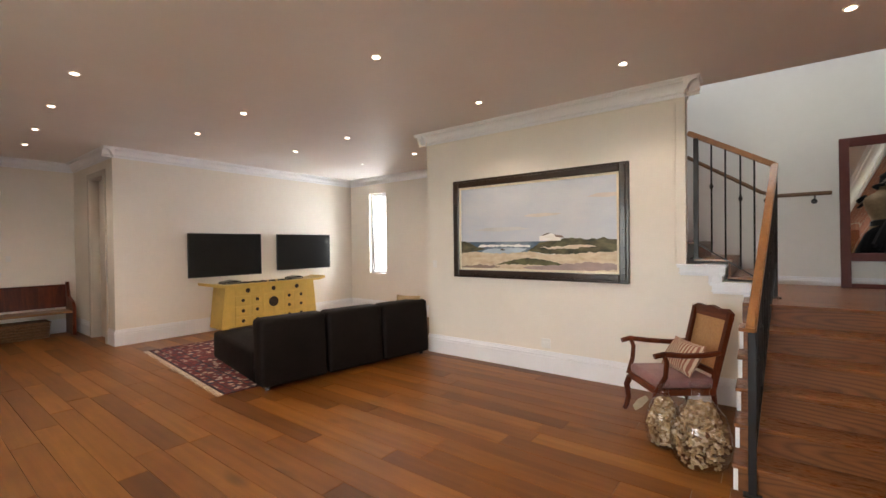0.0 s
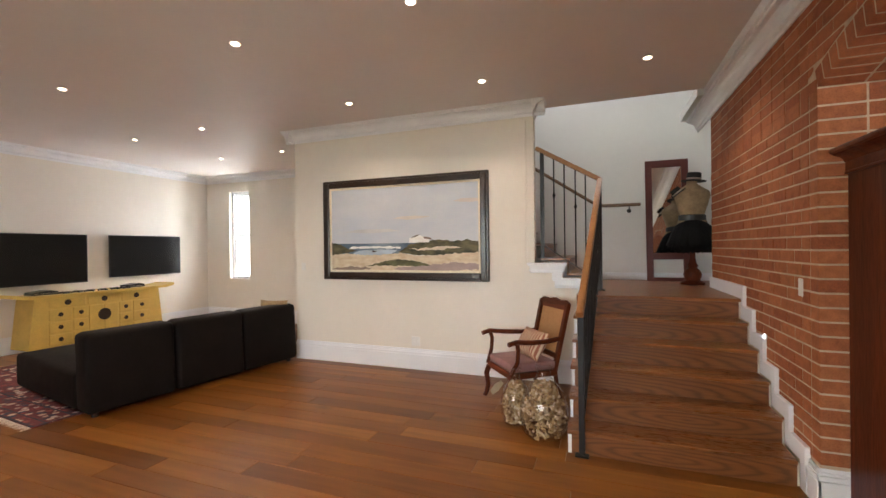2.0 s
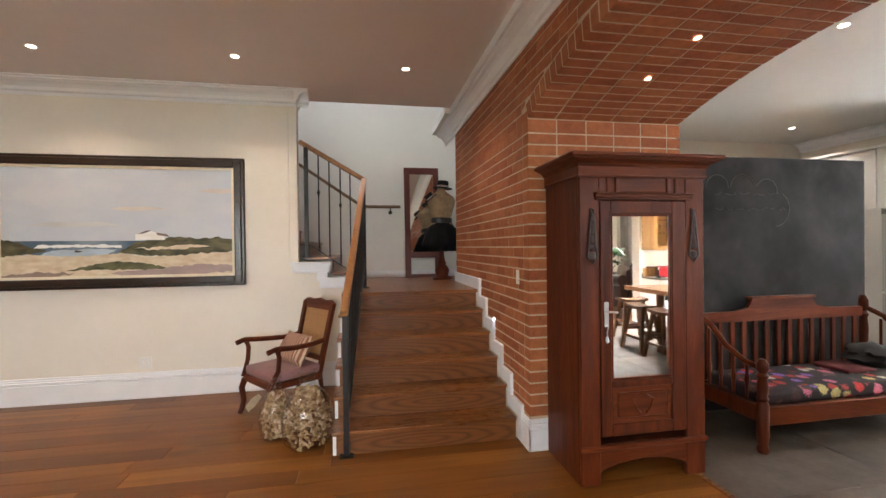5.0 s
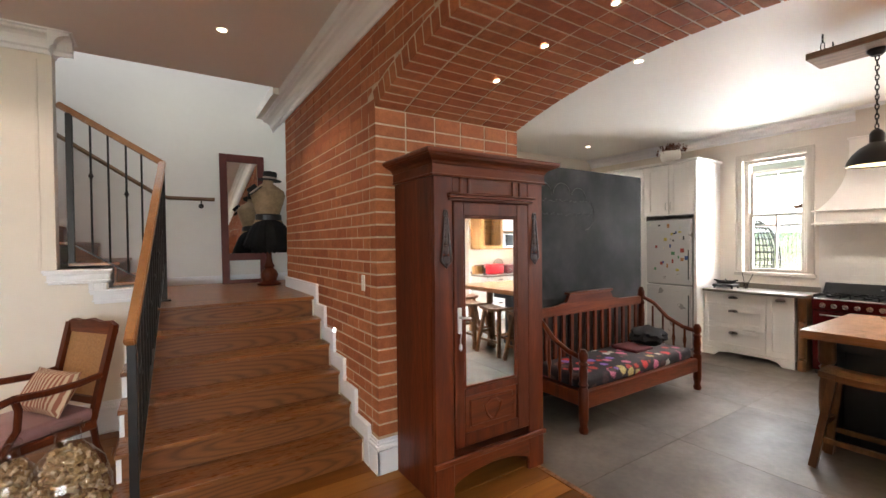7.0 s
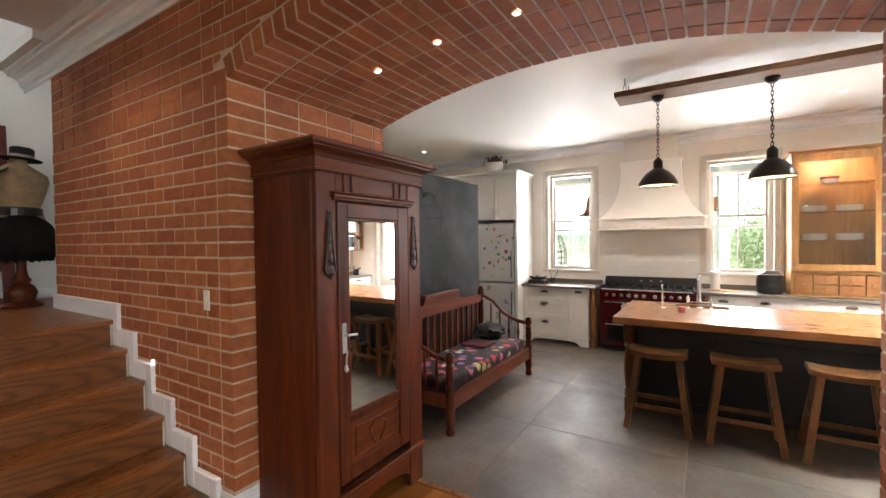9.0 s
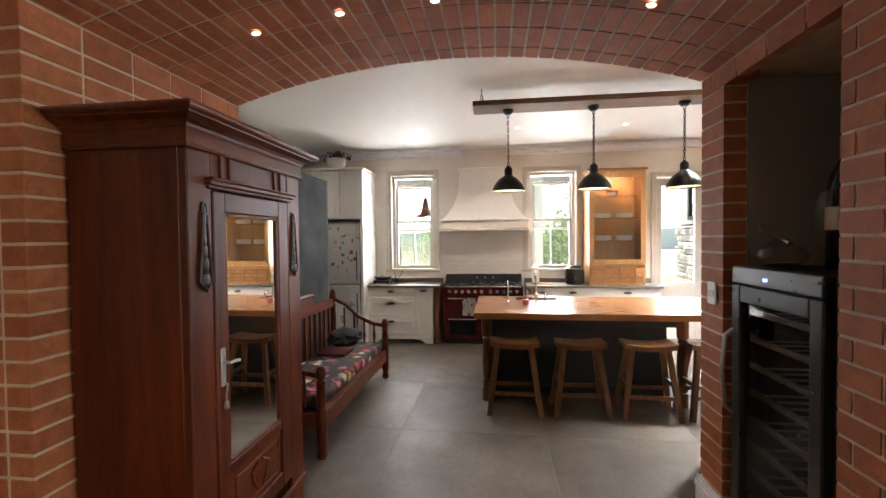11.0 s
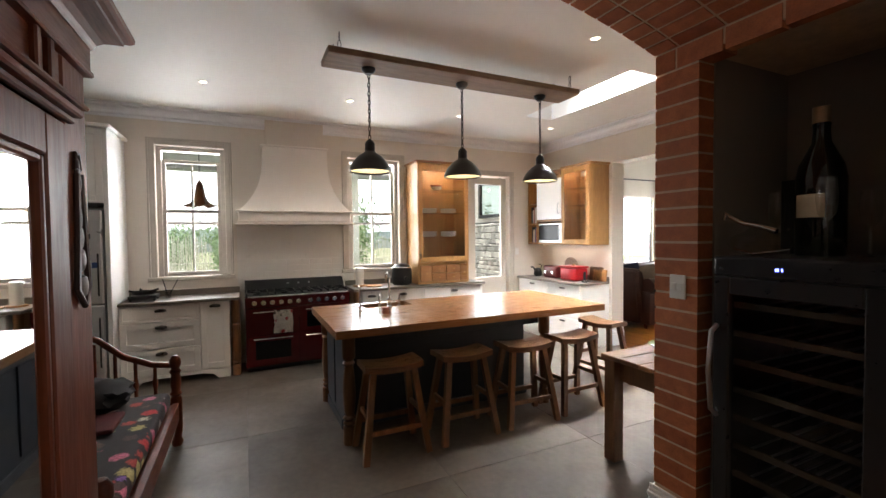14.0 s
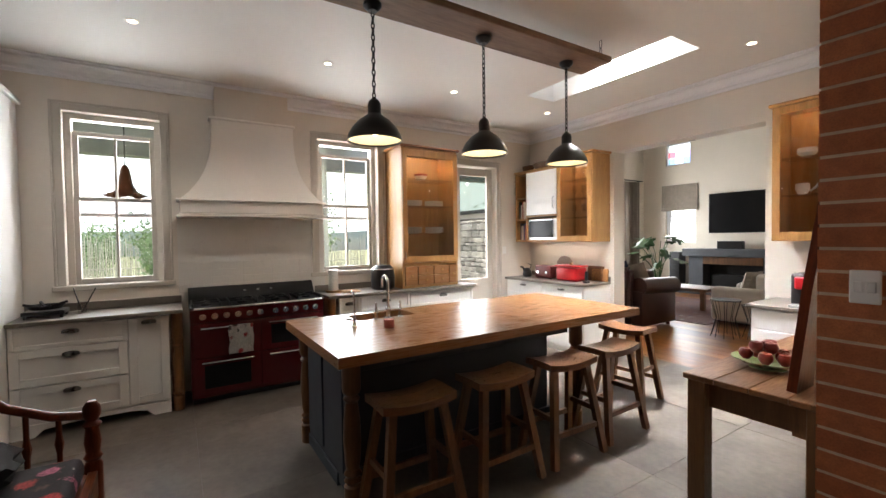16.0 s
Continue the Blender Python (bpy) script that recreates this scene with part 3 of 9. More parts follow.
# lounge shell
LY, LX = -9.0, 10.3
SKY_GLOW = 1.5
EGX, EGY = 10.55, 4.4
bm = B()
for x0, x1, z0, z1 in ((3.4, 8.82, 0, 4.9), (8.82, 9.64, 0, 1.28), (8.82, 9.64, 2.75, 3.40), (8.96, 9.64, 4.0, 4.9), (8.82, 8.96, 3.4, 4.9), (9.64, LX + .2, 0, 4.9)):
    box(bm, x0, x1, LY - .2, LY, z0, z1)
structure("wall_lounge_end", bm, WALL_L, "beige lounge wall with a sash and a stained-glass window", category="wall")
bm = B()
for y0, y1, z0, z1 in ((-9.0, -7.9, 0, 4.9), (-7.9, -6.1, 0, 0.5), (-7.9, -6.1, 2.6, 4.9), (-6.1, -2.37, 0, 4.9)):
    box(bm, LX, LX + .2, y0, y1, z0, z1)
structure("wall_lounge_side", bm, WALL_L, "pale lounge wall with a curtained window", category="wall")
bm = B()
box(bm, 3.2, 3.4, -9.2, -2.15, 0, 4.9)
structure("wall_lounge_west", bm, WALL_L, "plain beige lounge wall", category="wall")

# ---- the brick wall with its arch ----
bm = B()
M0, M1 = BX + .004, BX2 - .004
box(bm, M0, M1, JL + .004, 5.98, 0, 3.4)
NX0, NX1, NZ, NY = 2.56, 3.31, 2.43, -0.18
box(bm, M0, NX0, -3.0, JR - .004, 0, 3.4)
box(bm, NX1 + .002, M1, -3.0, JR - .004, 0, 3.4)
box(bm, NX0, NX1, -3.0, NY, 0, 3.4)
box(bm, NX0, NX1, NY, JR - .004, NZ, 3.4)
N = 28
pts = [(JR - .004 + (JL - JR + .008) * i / N, arch_z(JR + (JL - JR) * i / N) + .004) for i in range(N + 1)]
prism(bm, pts + [(JL + .004, 3.4), (JR - .004, 3.4)], 'x', M0, M1)
ARCHWALL = structure("wall_arch", bm, MORTAR, "red face-brick wall with a wide segmental arch", category="wall")
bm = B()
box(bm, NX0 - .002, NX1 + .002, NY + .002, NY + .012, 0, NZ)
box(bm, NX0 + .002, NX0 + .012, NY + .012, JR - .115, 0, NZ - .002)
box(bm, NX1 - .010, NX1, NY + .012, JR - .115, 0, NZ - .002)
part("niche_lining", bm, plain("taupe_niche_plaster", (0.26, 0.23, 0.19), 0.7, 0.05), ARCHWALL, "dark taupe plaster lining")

CRS, BL, BH, JT = 0.0857, 0.220, 0.0735, 0.0125
rb = random.Random(5)
loose = B()      # bricks farther off, joined


def brick(at, size, near, rx=0.0):
    if min(size) < 0.012:
        return
    if near:
        piece("brick", size, BRICK, ARCHWALL, (at[0] + rb.uniform(-.0012, .0012), at[1], at[2]), rx=rx, bevel=0.003)
    else:
        x, y, z = (s / 2 for s in size)
        rot = Matrix.Translation(at) @ Euler((rx, 0, 0)).to_matrix().to_4x4()
        vs = [loose.verts.new(rot @ Vector((a * x, c * y, e * z))) for a in (-1, 1) for c in (-1, 1) for e in (-1, 1)]
        for f in ((0, 1, 3, 2), (4, 6, 7, 5), (0, 4, 5, 1), (2, 3, 7, 6), (0, 2, 6, 4), (1, 5, 7, 3)):
            loose.faces.new([vs[i] for i in f])


def stair_z(y):
    k = math.floor((y - STAIR_Y) / GOING) + 1
    return max(0, min(STAIR_N, k)) * RISE


def span(a, b, first):
    """Cuts the run a..b into bricks, the first of the given length."""
    out, p, ln = [], a, first
    while p < b - 0.02:
        e = min(b, p + ln)
        out.append((p, e))
        p, ln = e + JT, BL
    return out


RING = ARCH_R + 0.118


def over_arch(a, b, z0, z1):
    """A face brick, its underside cut to the curve of the ring."""
    ys = [a + (b - a) * i / 8 for i in range(9)]
    bottom = [(y, max(z0, arch_z(y, RING) + .010 if JR - .25 < y < JL + .12 else 0)) for y in ys]
    bottom = [q for q in bottom if q[1] < z1 - .010]
    if len(bottom) > 2:
        prism(loose, bottom + [(bottom[-1][0], z1), (bottom[0][0], z1)], 'x', BX, BX + .055)


FACE_TOP = 3.06
ncourse = int(FACE_TOP / CRS) + 1
for k in range(ncourse):
    z0, z1 = k * CRS, min(k * CRS + BH, FACE_TOP)
    zc, hh = (z0 + z1) / 2, z1 - z0
    odd = k % 2
    if z1 < SPRING + .03 <= z1 + CRS:      # the last course under the springing is a little taller
        z1 = SPRING - .004
        zc, hh = (z0 + z1) / 2, z1 - z0
    # corner brick of the stair-side jamb, then the wall beside the stairs
    if z1 < SPRING + .03 and z0 > 0.2:
        brick((BX + .115, JL + .0525, zc), (.23, .105, hh), True)
        start = JL + .105 + JT
    else:
        start = JL + .01 + (0.0 if odd else .116)
    for a, b in span(start, 5.975, BL if odd else .11):
        if z1 < stair_z((a + b) / 2) + 0.06 or z0 < 0.2:
            continue
        brick((BX + .0275, (a + b) / 2, zc), (.055, b - a, hh), zc < 2.6 and a < 5.2)
    # jamb on the stair side
    if z1 < SPRING + .03:
        for a, b in span(BX + .23 + JT, BX2 + .02, .2285):
            if z0 > 1.95 or (a > 2.9 and z0 > 1.2):
                brick(((a + b) / 2, JL + .0275, zc), (b - a, .055, hh), False)
    # far jamb: two piers beside the niche
    if z1 < SPRING + .03 and z0 > 0.2:
        for a, b in (span(BX, NX0, .11 if odd else BL) + [(NX1 - .003, BX2)]) if z1 < NZ else span(BX, BX2, .11 if odd else BL):
            dp = .11 if a > 3.2 else .055
            brick(((a + b) / 2, JR - dp / 2, zc), (b - a, dp, hh), False)
    # over the arch
    if z1 > SPRING:
        for a, b in span(JR - .6 + (.116 if odd else 0), start - JT, BL):
            over_arch(a, b, z0, z1)
# ring of headers on the face, and the rows of the soffit
half = math.asin((JL - JR) / 2 / ARCH_R)
rows = 34
for i in range(rows):
    a = -half + (i + .5) * 2 * half / rows
    step = 2 * half / rows * ARCH_R
    for r, x, sx, sz, near in [(ARCH_R + .0575, BX + .1075, .215, .115, True)]:
        brick((x, ARCH_C[0] + r * math.sin(a), ARCH_C[1] + r * math.cos(a)), (sx, step - .014, sz), near, rx=-a)
    for j in range(5):
        x0 = BX + .229 + j * .229
        x1 = min(x0 + .215, BX2 + .003)
        if x1 - x0 < .03:
            continue
        r = ARCH_R + .0275
        brick(((x0 + x1) / 2, ARCH_C[0] + r * math.sin(a), ARCH_C[1] + r * math.cos(a)), (x1 - x0, step - .014, .055), False, rx=-a)
part("brickwork", loose, BRICK, ARCHWALL, kind="stuff")

# ---- floors ----
bm = B()
box(bm, -10.1, 3.24, -3.2, 7.8, -0.2, -0.018)
FLOOR = structure("floor", bm, GROUT, "warm oiled oak plank floor with knots", category="floor")
rest = B()
PL = 0.185
rp = random.Random(3)
LENGTHS = (1.35, 1.7, 2.0, 2.3)
row, y = 0, -3.0
count = 0
while y < 7.6:
    x = -9.9 - rp.random() * 1.6
    while x < 3.235:
        ln = LENGTHS[rp.randrange(4)]
        a, b = max(-9.9, x), min(3.235, x + ln)
        yc = y + PL / 2
        if b - a > .05 and not (yc > 5.3 and a > -2.9):
            h = rp.uniform(-.0006, .0006)
            if -5.6 < (a + b) / 2 and 0.5 < yc < 5.35 and count < 298:
                piece("floorboard", (round(b - a, 2) - .003, PL - .0028, .018), OAK_FLOOR, FLOOR, ((a + b) / 2, yc, -.009 + h), bevel=0.0016)
                count += 1
            else:
                box(rest, a, b - .003, y, y + PL - .0028, -.018, h)
        x += ln
    y += PL
    row += 1
part("floorboards", rest, OAK_FLOOR, FLOOR, kind="stuff")
bm = B()
box(bm, 3.222, 3.262, JR, JL, -0.005, 0.006, 0.002)
part("threshold_strip", bm, OAK_STAIR, FLOOR, "worn oak threshold strip")
bm = B()
box(bm, 3.24, 8.1, -2.37, 6.2, -0.2, -0.014)
KFLOOR = structure("floor_kitchen", bm, TILE, "large grey cement-look floor tiles", category="floor")
tx = 3.262
while tx < 7.9:
    ty = -2.26
    while ty < 6.0:
        ex, ey = min(tx + 1.1985, 7.9), min(ty + 1.1985, 6.0)
        piece("floor_tile", (ex - tx, ey - ty, .014), TILE, KFLOOR, ((tx + ex) / 2, (ty + ey) / 2, -.007), bevel=0.0015)
        ty += 1.2
    tx += 1.2
bm = B()
box(bm, 3.4, LX, -9.0, -2.26, -.2, -.012)
LFLOOR = structure("floor_lounge", bm, GROUT, "polished oak lounge floor", category="floor")
y = -9.0
rest = B()
while y < -2.3:
    x = 3.4 - rp.random()
    while x < LX:
        ln = LENGTHS[rp.randrange(4)]
        box(rest, max(3.4, x), min(LX, x + ln - .003), y, min(-2.26, y + PL - .003), -.012, rp.uniform(-.0006, .0006))
        x += ln
    y += PL
part("floorboards", rest, OAK_FLOOR, LFLOOR, kind="stuff")
bm = B()
box(bm, -60, 3000, -1500, 1500, -0.5, -0.25)
structure("ground", bm, plain("dry_grass_ground", (0.30, 0.31, 0.16), 0.9, 0.3, 0.4, 0.3, 5), "grassy ground outside", category="ground")

# ---- stairs ----
STAIRS = thing("staircase", (1.5, STAIR_Y, 0), "oak stairs with closed risers rising to a landing", "staircase")
SX0, SX1 = 0.82, 2.235
for i in range(STAIR_N):
    y = STAIR_Y + i * GOING
    bm = B()
    box(bm, SX0, SX1, y, y + .02, i * RISE + .0, (i + 1) * RISE - .03)
    part("riser", bm, OAK_RISER, STAIRS)
    bm = B()
    y1 = y + GOING + .02 if i < STAIR_N - 1 else BACK - .002
    box(bm, SX0 - (.02 if i < STAIR_N - 1 else 0), SX1 + (0.02 if i == STAIR_N - 1 else 0), y - .022, y1, (i + 1) * RISE - .03, (i + 1) * RISE, 0.006, 2)
    part("tread", bm, OAK_STAIR, STAIRS)
    bm = B()
    box(bm, SX0 + .005, SX1 + .02, y + .02, 5.29, max(0, i * RISE - .03) if i else 0, (i + 1) * RISE - .03)
    part("carcass", bm, WALL, STAIRS)
bm = B()   # the landing runs on behind the end of the brick wall
box(bm, SX1 + .02, 2.56, 5.985, BACK - .002, LAND - .03, LAND)
part("landing_board", bm, OAK_STAIR, STAIRS)
for i in range(5):   # upper flight, turning behind the picture wall
    x = 1.0 - i * .295
    bm = B()
    z = LAND + (i + 1) * RISE
    box(bm, x - .325, x + .02, PW + .14, BACK - .002, z - .03, z, 0.006, 2)
    part("tread", bm, OAK_STAIR, STAIRS)
    bm = B()
    box(bm, x - .02, x, PW + .14, BACK - .002, z - RISE, z - .03)
    part("riser", bm, OAK_RISER, STAIRS)
for i in range(STAIR_N - 1):   # small white end blocks on the open side
    bm = B()
    y = STAIR_Y + i * GOING
    box(bm, SX0 - .012, SX0 + .014, y - .004, y + .016, i * RISE + .005, (i + 1) * RISE - .032)
    part("end_block", bm, TRIM, STAIRS, "white painted end block")
# stepped skirting along the brick wall
SK = structure("skirting_stair", B(), TRIM, "white stepped skirting along the brick wall", category="skirting")
for i in range(STAIR_N):
    y, z = STAIR_Y + i * GOING, i * RISE
    for name, w, h, x in (("skirting_board", .085, .10, .022), ("skirting_moulding", .03, .022, .030)):
        bm = B()
        zt, zb = z + RISE + .10, z - .01
        if name == "skirting_board":
            box(bm, BX - x, BX + .012, y - w, y, z, zt, 0.003)
            box(bm, BX - x, BX + .012, y, y + GOING - w, z + RISE, zt, 0.003) if i < STAIR_N - 1 else box(bm, BX - x, BX + .012, y, 5.99, z + RISE, zt, 0.003)
        else:
            box(bm, BX - x + .001, BX + .005, y - .090, y - .058, z + .124, zt + .019, 0.004)
            box(bm, BX - x, BX + .005, y - .093, (y + GOING - .095) if i < STAIR_N - 1 else 5.99, zt, zt + .022, 0.006)
        part(name, bm, TRIM, SK)


def skirting(name, x0, x1, y0, y1, side, z=0.0, h=0.27, label="tall white moulded skirting board"):
    """A moulded skirting: board, cap and bead. side: the way it faces."""
    bm = B()
    for t, a, b in ((.020, 0, h - .075), (.012, h - .075, h - .065), (.027, h - .065, h - .04), (.016, h - .04, h - .022), (.010, h - .022, h)):
        if side in ('+x', '-x'):
            q = (x0, x0 + t) if side == '+x' else (x0 - t, x0)
            box(bm, q[0], q[1], y0, y1, z + a, z + b, 0.003)
        else:
            q = (y0, y0 + t) if side == '+y' else (y0 - t, y0)
            box(bm, x0, x1, q[0], q[1], z + a, z + b, 0.003)
    return structure(name, bm, TRIM, label, category="skirting")


skirting("baseboard", -3.1, 0.82, PW - .001, 0, '-y')
skirting("baseboard", -3.101, 0, PW, 7.62, '-x')
skirting("baseboard", -7.55, 0, 2.58, 7.62, '+x')
skirting("baseboard", -7.52, -3.12, 7.62, 0, '-y')
skirting("baseboard", -7.96, -7.53, 2.579, 0, '-y')
skirting("baseboard", -9.88, -8.8, 2.579, 0, '-y')
skirting("baseboard", -9.9, 0, -3, 2.55, '+x')
skirting("baseboard", 0.0, 2.55, BACK, 0, '-y', z=LAND, h=.1)
skirting("baseboard", BX - .001, 0, JL - .02, STAIR_Y - .1, '-x', h=.24)
skirting("baseboard", BX - .02, BX2, JL, 0, '-y', h=.24)
skirting("baseboard", BX, NX0 - .03, JR, 0, '+y', h=.24)
skirting("baseboard", NX1, BX2 + .02, JR, 0, '+y', h=.24)
skirting("baseboard", BX2, 0, -2.1, JR + .02, '+x', h=.24)
skirting("baseboard", OPX1 + .02, 6.45, RW, 0, '+y', h=.24)
skirting("baseboard", OPX1, 0, RW - .22, RW + .02, '-x', h=.24)


def cornice(name, axis, a0, a1, wall, sign, top, size=0.16, label="white moulded plaster cornice"):
    """A coved cornice under the ceiling. sign: the way it projects."""
    s = size
    pr = [(0, 0), (0, -s), (.012, -s), (.016, -s * .82), (.035, -s * .74)]
    pr += [(.035 + s * .52 * (1 - math.cos(t)), -s * .74 + s * .5 * math.sin(t)) for t in (0.4, 0.8, 1.2, 1.57)]
    pr += [(s * .78, -s * .2), (s * .78, -s * .1), (s * .92, -s * .07), (s * .92, 0)]
    pts = [(wall + sign * u, top + w) for u, w in pr]
    bm = B()
    prism(bm, pts, axis, a0, a1)
    return structure(name, bm, TRIM, label, category="cornice")


LC, KC = LIVING_CEIL, KITCHEN_CEIL
cornice("cornice", 'x', -3.24, 0.465, PW, -1, LC)
cornice("cornice", 'y', PW - .14, 7.62, -3.1, -1, LC)
cornice("cornice", 'y', PW - .14, 5.43, 0.33, 1, LC)
cornice("cornice", 'x', -7.55, -3.1, 7.62, -1, LC)
cornice("cornice", 'y', 2.44, 7.62, -7.55, 1, LC)
cornice("cornice", 'x', -9.9, -7.41, 2.58, -1, LC)
cornice("cornice", 'y', -3.0, 2.58, -9.9, 1, LC)
cornice("cornice", 'y', -3.0, 6.62, BX, -1, 3.2)
bm = B()
box(bm, BX - .147, BX + .01, -3.0, 5.57, 3.2, LC)
structure("cornice_packing", bm, TRIM, "white strip above the cornice", category="cornice")
cornice("cornice", 'y', RW, 6.0, KX, -1, KC, 0.14)
cornice("cornice", 'x', BX2, KX, RW, 1, KC, 0.14)


def downlight(x, y, z, k=1.0, tilt=0.0):
    m = pose(x, y, z, tilt) @ Matrix.Diagonal((k, k, 1, 1))
    T = thing("downlight", label="small round recessed ceiling downlight, lit", category="downlight", group="ceiling downlights", m=m)
    bm = B()
    lathe(bm, [(.036, -.001), (.046, -.003), (.046, -.006), (.036, -.009), (.030, -.004)], n=20, caps=False)
    part("trim_ring", bm, PLASTIC_W, T, smooth=True)
    bm = B()
    lathe(bm, [(.0, -.003), (.031, -.003), (.031, -.002), (0, -.002)], n=16)
    part("lens", bm, BULB, T, "glowing lens")
    return T


for x, y in LIVING_SPOTS:
    downlight(x, y, LC)
for x, y in KITCHEN_SPOTS:
    downlight(x, y, KC)
for y in (2.875, 2.455, 2.0, 1.52, 1.06):
    tilt = math.degrees(math.asin((y - ARCH_C[0]) / ARCH_R))
    T = downlight(2.895, y, arch_z(y) - .002, 0.55, -tilt)

# ---- living room things ----
YELLOW = plain("yellow_lacquer", (0.62, 0.42, 0.10), 0.42, 0.10, 5, 0.05, 60)
LEATHER = plain("dark_brown_suede", (0.008, 0.005, 0.004), 0.7, 0.25, 4, 0.12, 45, fine=30, spec=0.14)
CANE = plain("woven_cane", (0.42, 0.22, 0.09), 0.6, 0.15, 60, 0.4, 180)
MAUVE = plain("mauve_leather_seat", (0.30, 0.16, 0.16), 0.45, 0.12, 5, 0.06, 60)
CORK = cork_mat("wine_cork")


def stripes(name, a, c, scale, axis, rough=0.7):
    m, n, l, b = _nodes(name)
    v = _coords(n, l, rand=False)
    w = n.new("ShaderNodeTexWave")
    w.bands_direction = axis
    w.inputs["Scale"].default_value = scale
    w.inputs["Distortion"].default_value = 1.5
    w.inputs["Detail"].default_value = 2
    l.new(v, w.inputs[0])
    l.new(_ramp(n, l, w.outputs["Fac"], [(0.35, a), (0.6, c)]), b.inputs["Base Color"])
    b.inputs["Roughness"].default_value = rough
    return m


def blotches(name, cols, scale, ground, rough=0.85, size=0.42):
    """Printed or woven cloth: patches of several colours on a ground."""
    m, n, l, b = _nodes(name)
    v = _coords(n, l, rand=False)
    nz = n.new("ShaderNodeTexNoise")
    nz.inputs["Scale"].default_value = scale * 1.2
    l.new(v, nz.inputs["Vector"])
    vo = n.new("ShaderNodeTexVoronoi")
    vo.inputs["Scale"].default_value = scale
    l.new(v, vo.inputs["Vector"])
    sep = n.new("ShaderNodeSeparateColor")
    l.new(vo.outputs["Color"], sep.inputs[0])
    k = len(cols)
    r = n.new("ShaderNodeValToRGB")
    r.color_ramp.interpolation = 'CONSTANT'
    e = r.color_ramp.elements
    e[0].position, e[0].color = 0, (*cols[0], 1)
    e[1].position, e[1].color = 1 / k, (*cols[1], 1)
    for i in range(2, k):
        q = e.new(i / k)
        q.color = (*cols[i], 1)
    l.new(sep.outputs[0], r.inputs[0])
    ad = n.new("ShaderNodeMath")
    ad.operation = 'ADD'
    l.new(vo.outputs["Distance"], ad.inputs[0])
    sc = n.new("ShaderNodeMath")
    sc.operation = 'MULTIPLY'
    sc.inputs[1].default_value = 0.5
    l.new(_noise(n, l, v, scale * 6, 3), sc.inputs[0])
    l.new(sc.outputs[0], ad.inputs[1])
    c = _mix(n, l, _ramp(n, l, ad.outputs[0], [(size, (0, 0, 0)), (size + .12, (1, 1, 1))]), r.outputs[0], ground)
    c = _mix(n, l, 1.0, c, _ramp(n, l, _noise(n, l, v, scale * 9, 4), [(0.35, (0.45, 0.45, 0.45)), (0.6, (1, 1, 1))]), 'MULTIPLY')
    l.new(c, b.inputs["Base Color"])
    b.inputs["Roughness"].default_value = rough
    _bump(n, l, b, _noise(n, l, v, 220, 2), 0.3, 0.004)
    return m


def sash_window(name, m, w, h, sides, label, glass_rows=2, frame_mat=None, bars=True, depth=.10):
    """An up-and-down sash in its own metres: x across, z up, room side towards -y."""
    fm = frame_mat or GREYTRIM
    T = thing(name, label=label, category="window", kind="structure", m=m)
    bm = B()
    for q in ((0, .05, 0, h), (w - .05, w, 0, h)):
        box(bm, q[0], q[1], 0, depth, q[2], q[3], .003)
    box(bm, .05, w - .05, 0, depth, h - .05, h, .003)
    part("window_frame", bm, fm, T)
    bm = B()
    box(bm, -.04, w + .04, -.045, depth, -.045, 0, .006)
    part("window_sill", bm, fm, T)
    lo, up0, up1 = (.517 * h, .40 * h, .905 * h) if bars else (h * .5 + .02, h * .5 - .02, h - .05)   # a barred top sash stands a hand's breadth open
    for i, (z0, z1, y) in enumerate(((.0, lo, .02), (up0, up1, .055))):
        bm = B()
        x0, x1 = .05, w - .05
        box(bm, x0, x0 + .04, y, y + .032, z0, z1, .003)
        box(bm, x1 - .04, x1, y, y + .032, z0, z1, .003)
        box(bm, x0 + .04, x1 - .04, y, y + .032, z0, z0 + (.05 if i == 0 else .035), .003)
        box(bm, x0 + .04, x1 - .04, y, y + .032, z1 - .04, z1, .003)
        if bars:
            box(bm, w / 2 - .011, w / 2 + .011, y + .004, y + .028, z0 + .036, z1 - .04)
        s = part("sash", bm, fm, T)
        bm = B()
        box(bm, x0 + .03, x1 - .03, y + .013, y + .017, z0 + .03, z1 - .03)
        g = part("pane", bm, PANE, s)
        g.visible_shadow = False
    return T


def architrave(name, m, w, h, t=.09, label="painted moulded window surround"):
    bm = B()
    for x0, x1, z0, z1 in ((-t, 0, 0, h + t), (w, w + t, 0, h + t), (0, w, h, h + t)):
        box(bm, x0, x1, -.022, 0, z0, z1, .004)
    for x0, x1, z0, z1 in ((-t - .02, -t, 0, h + t + .02), (w + t, w + t + .02, 0, h + t + .02), (-t, w + t, h + t, h + t + .02)):
        box(bm, x0, x1, -.03, 0, z0, z1, .004)
    ob = structure(name, bm, GREYTRIM, label, category="architrave")
    ob.matrix_basis = m
    return ob


sash_window("window_1", pose(NWX0, 7.70, NWZ0), NWX1 - NWX0, NWZ1 - NWZ0, 0, "narrow white sash window, bright with daylight", frame_mat=TRIM, bars=False)


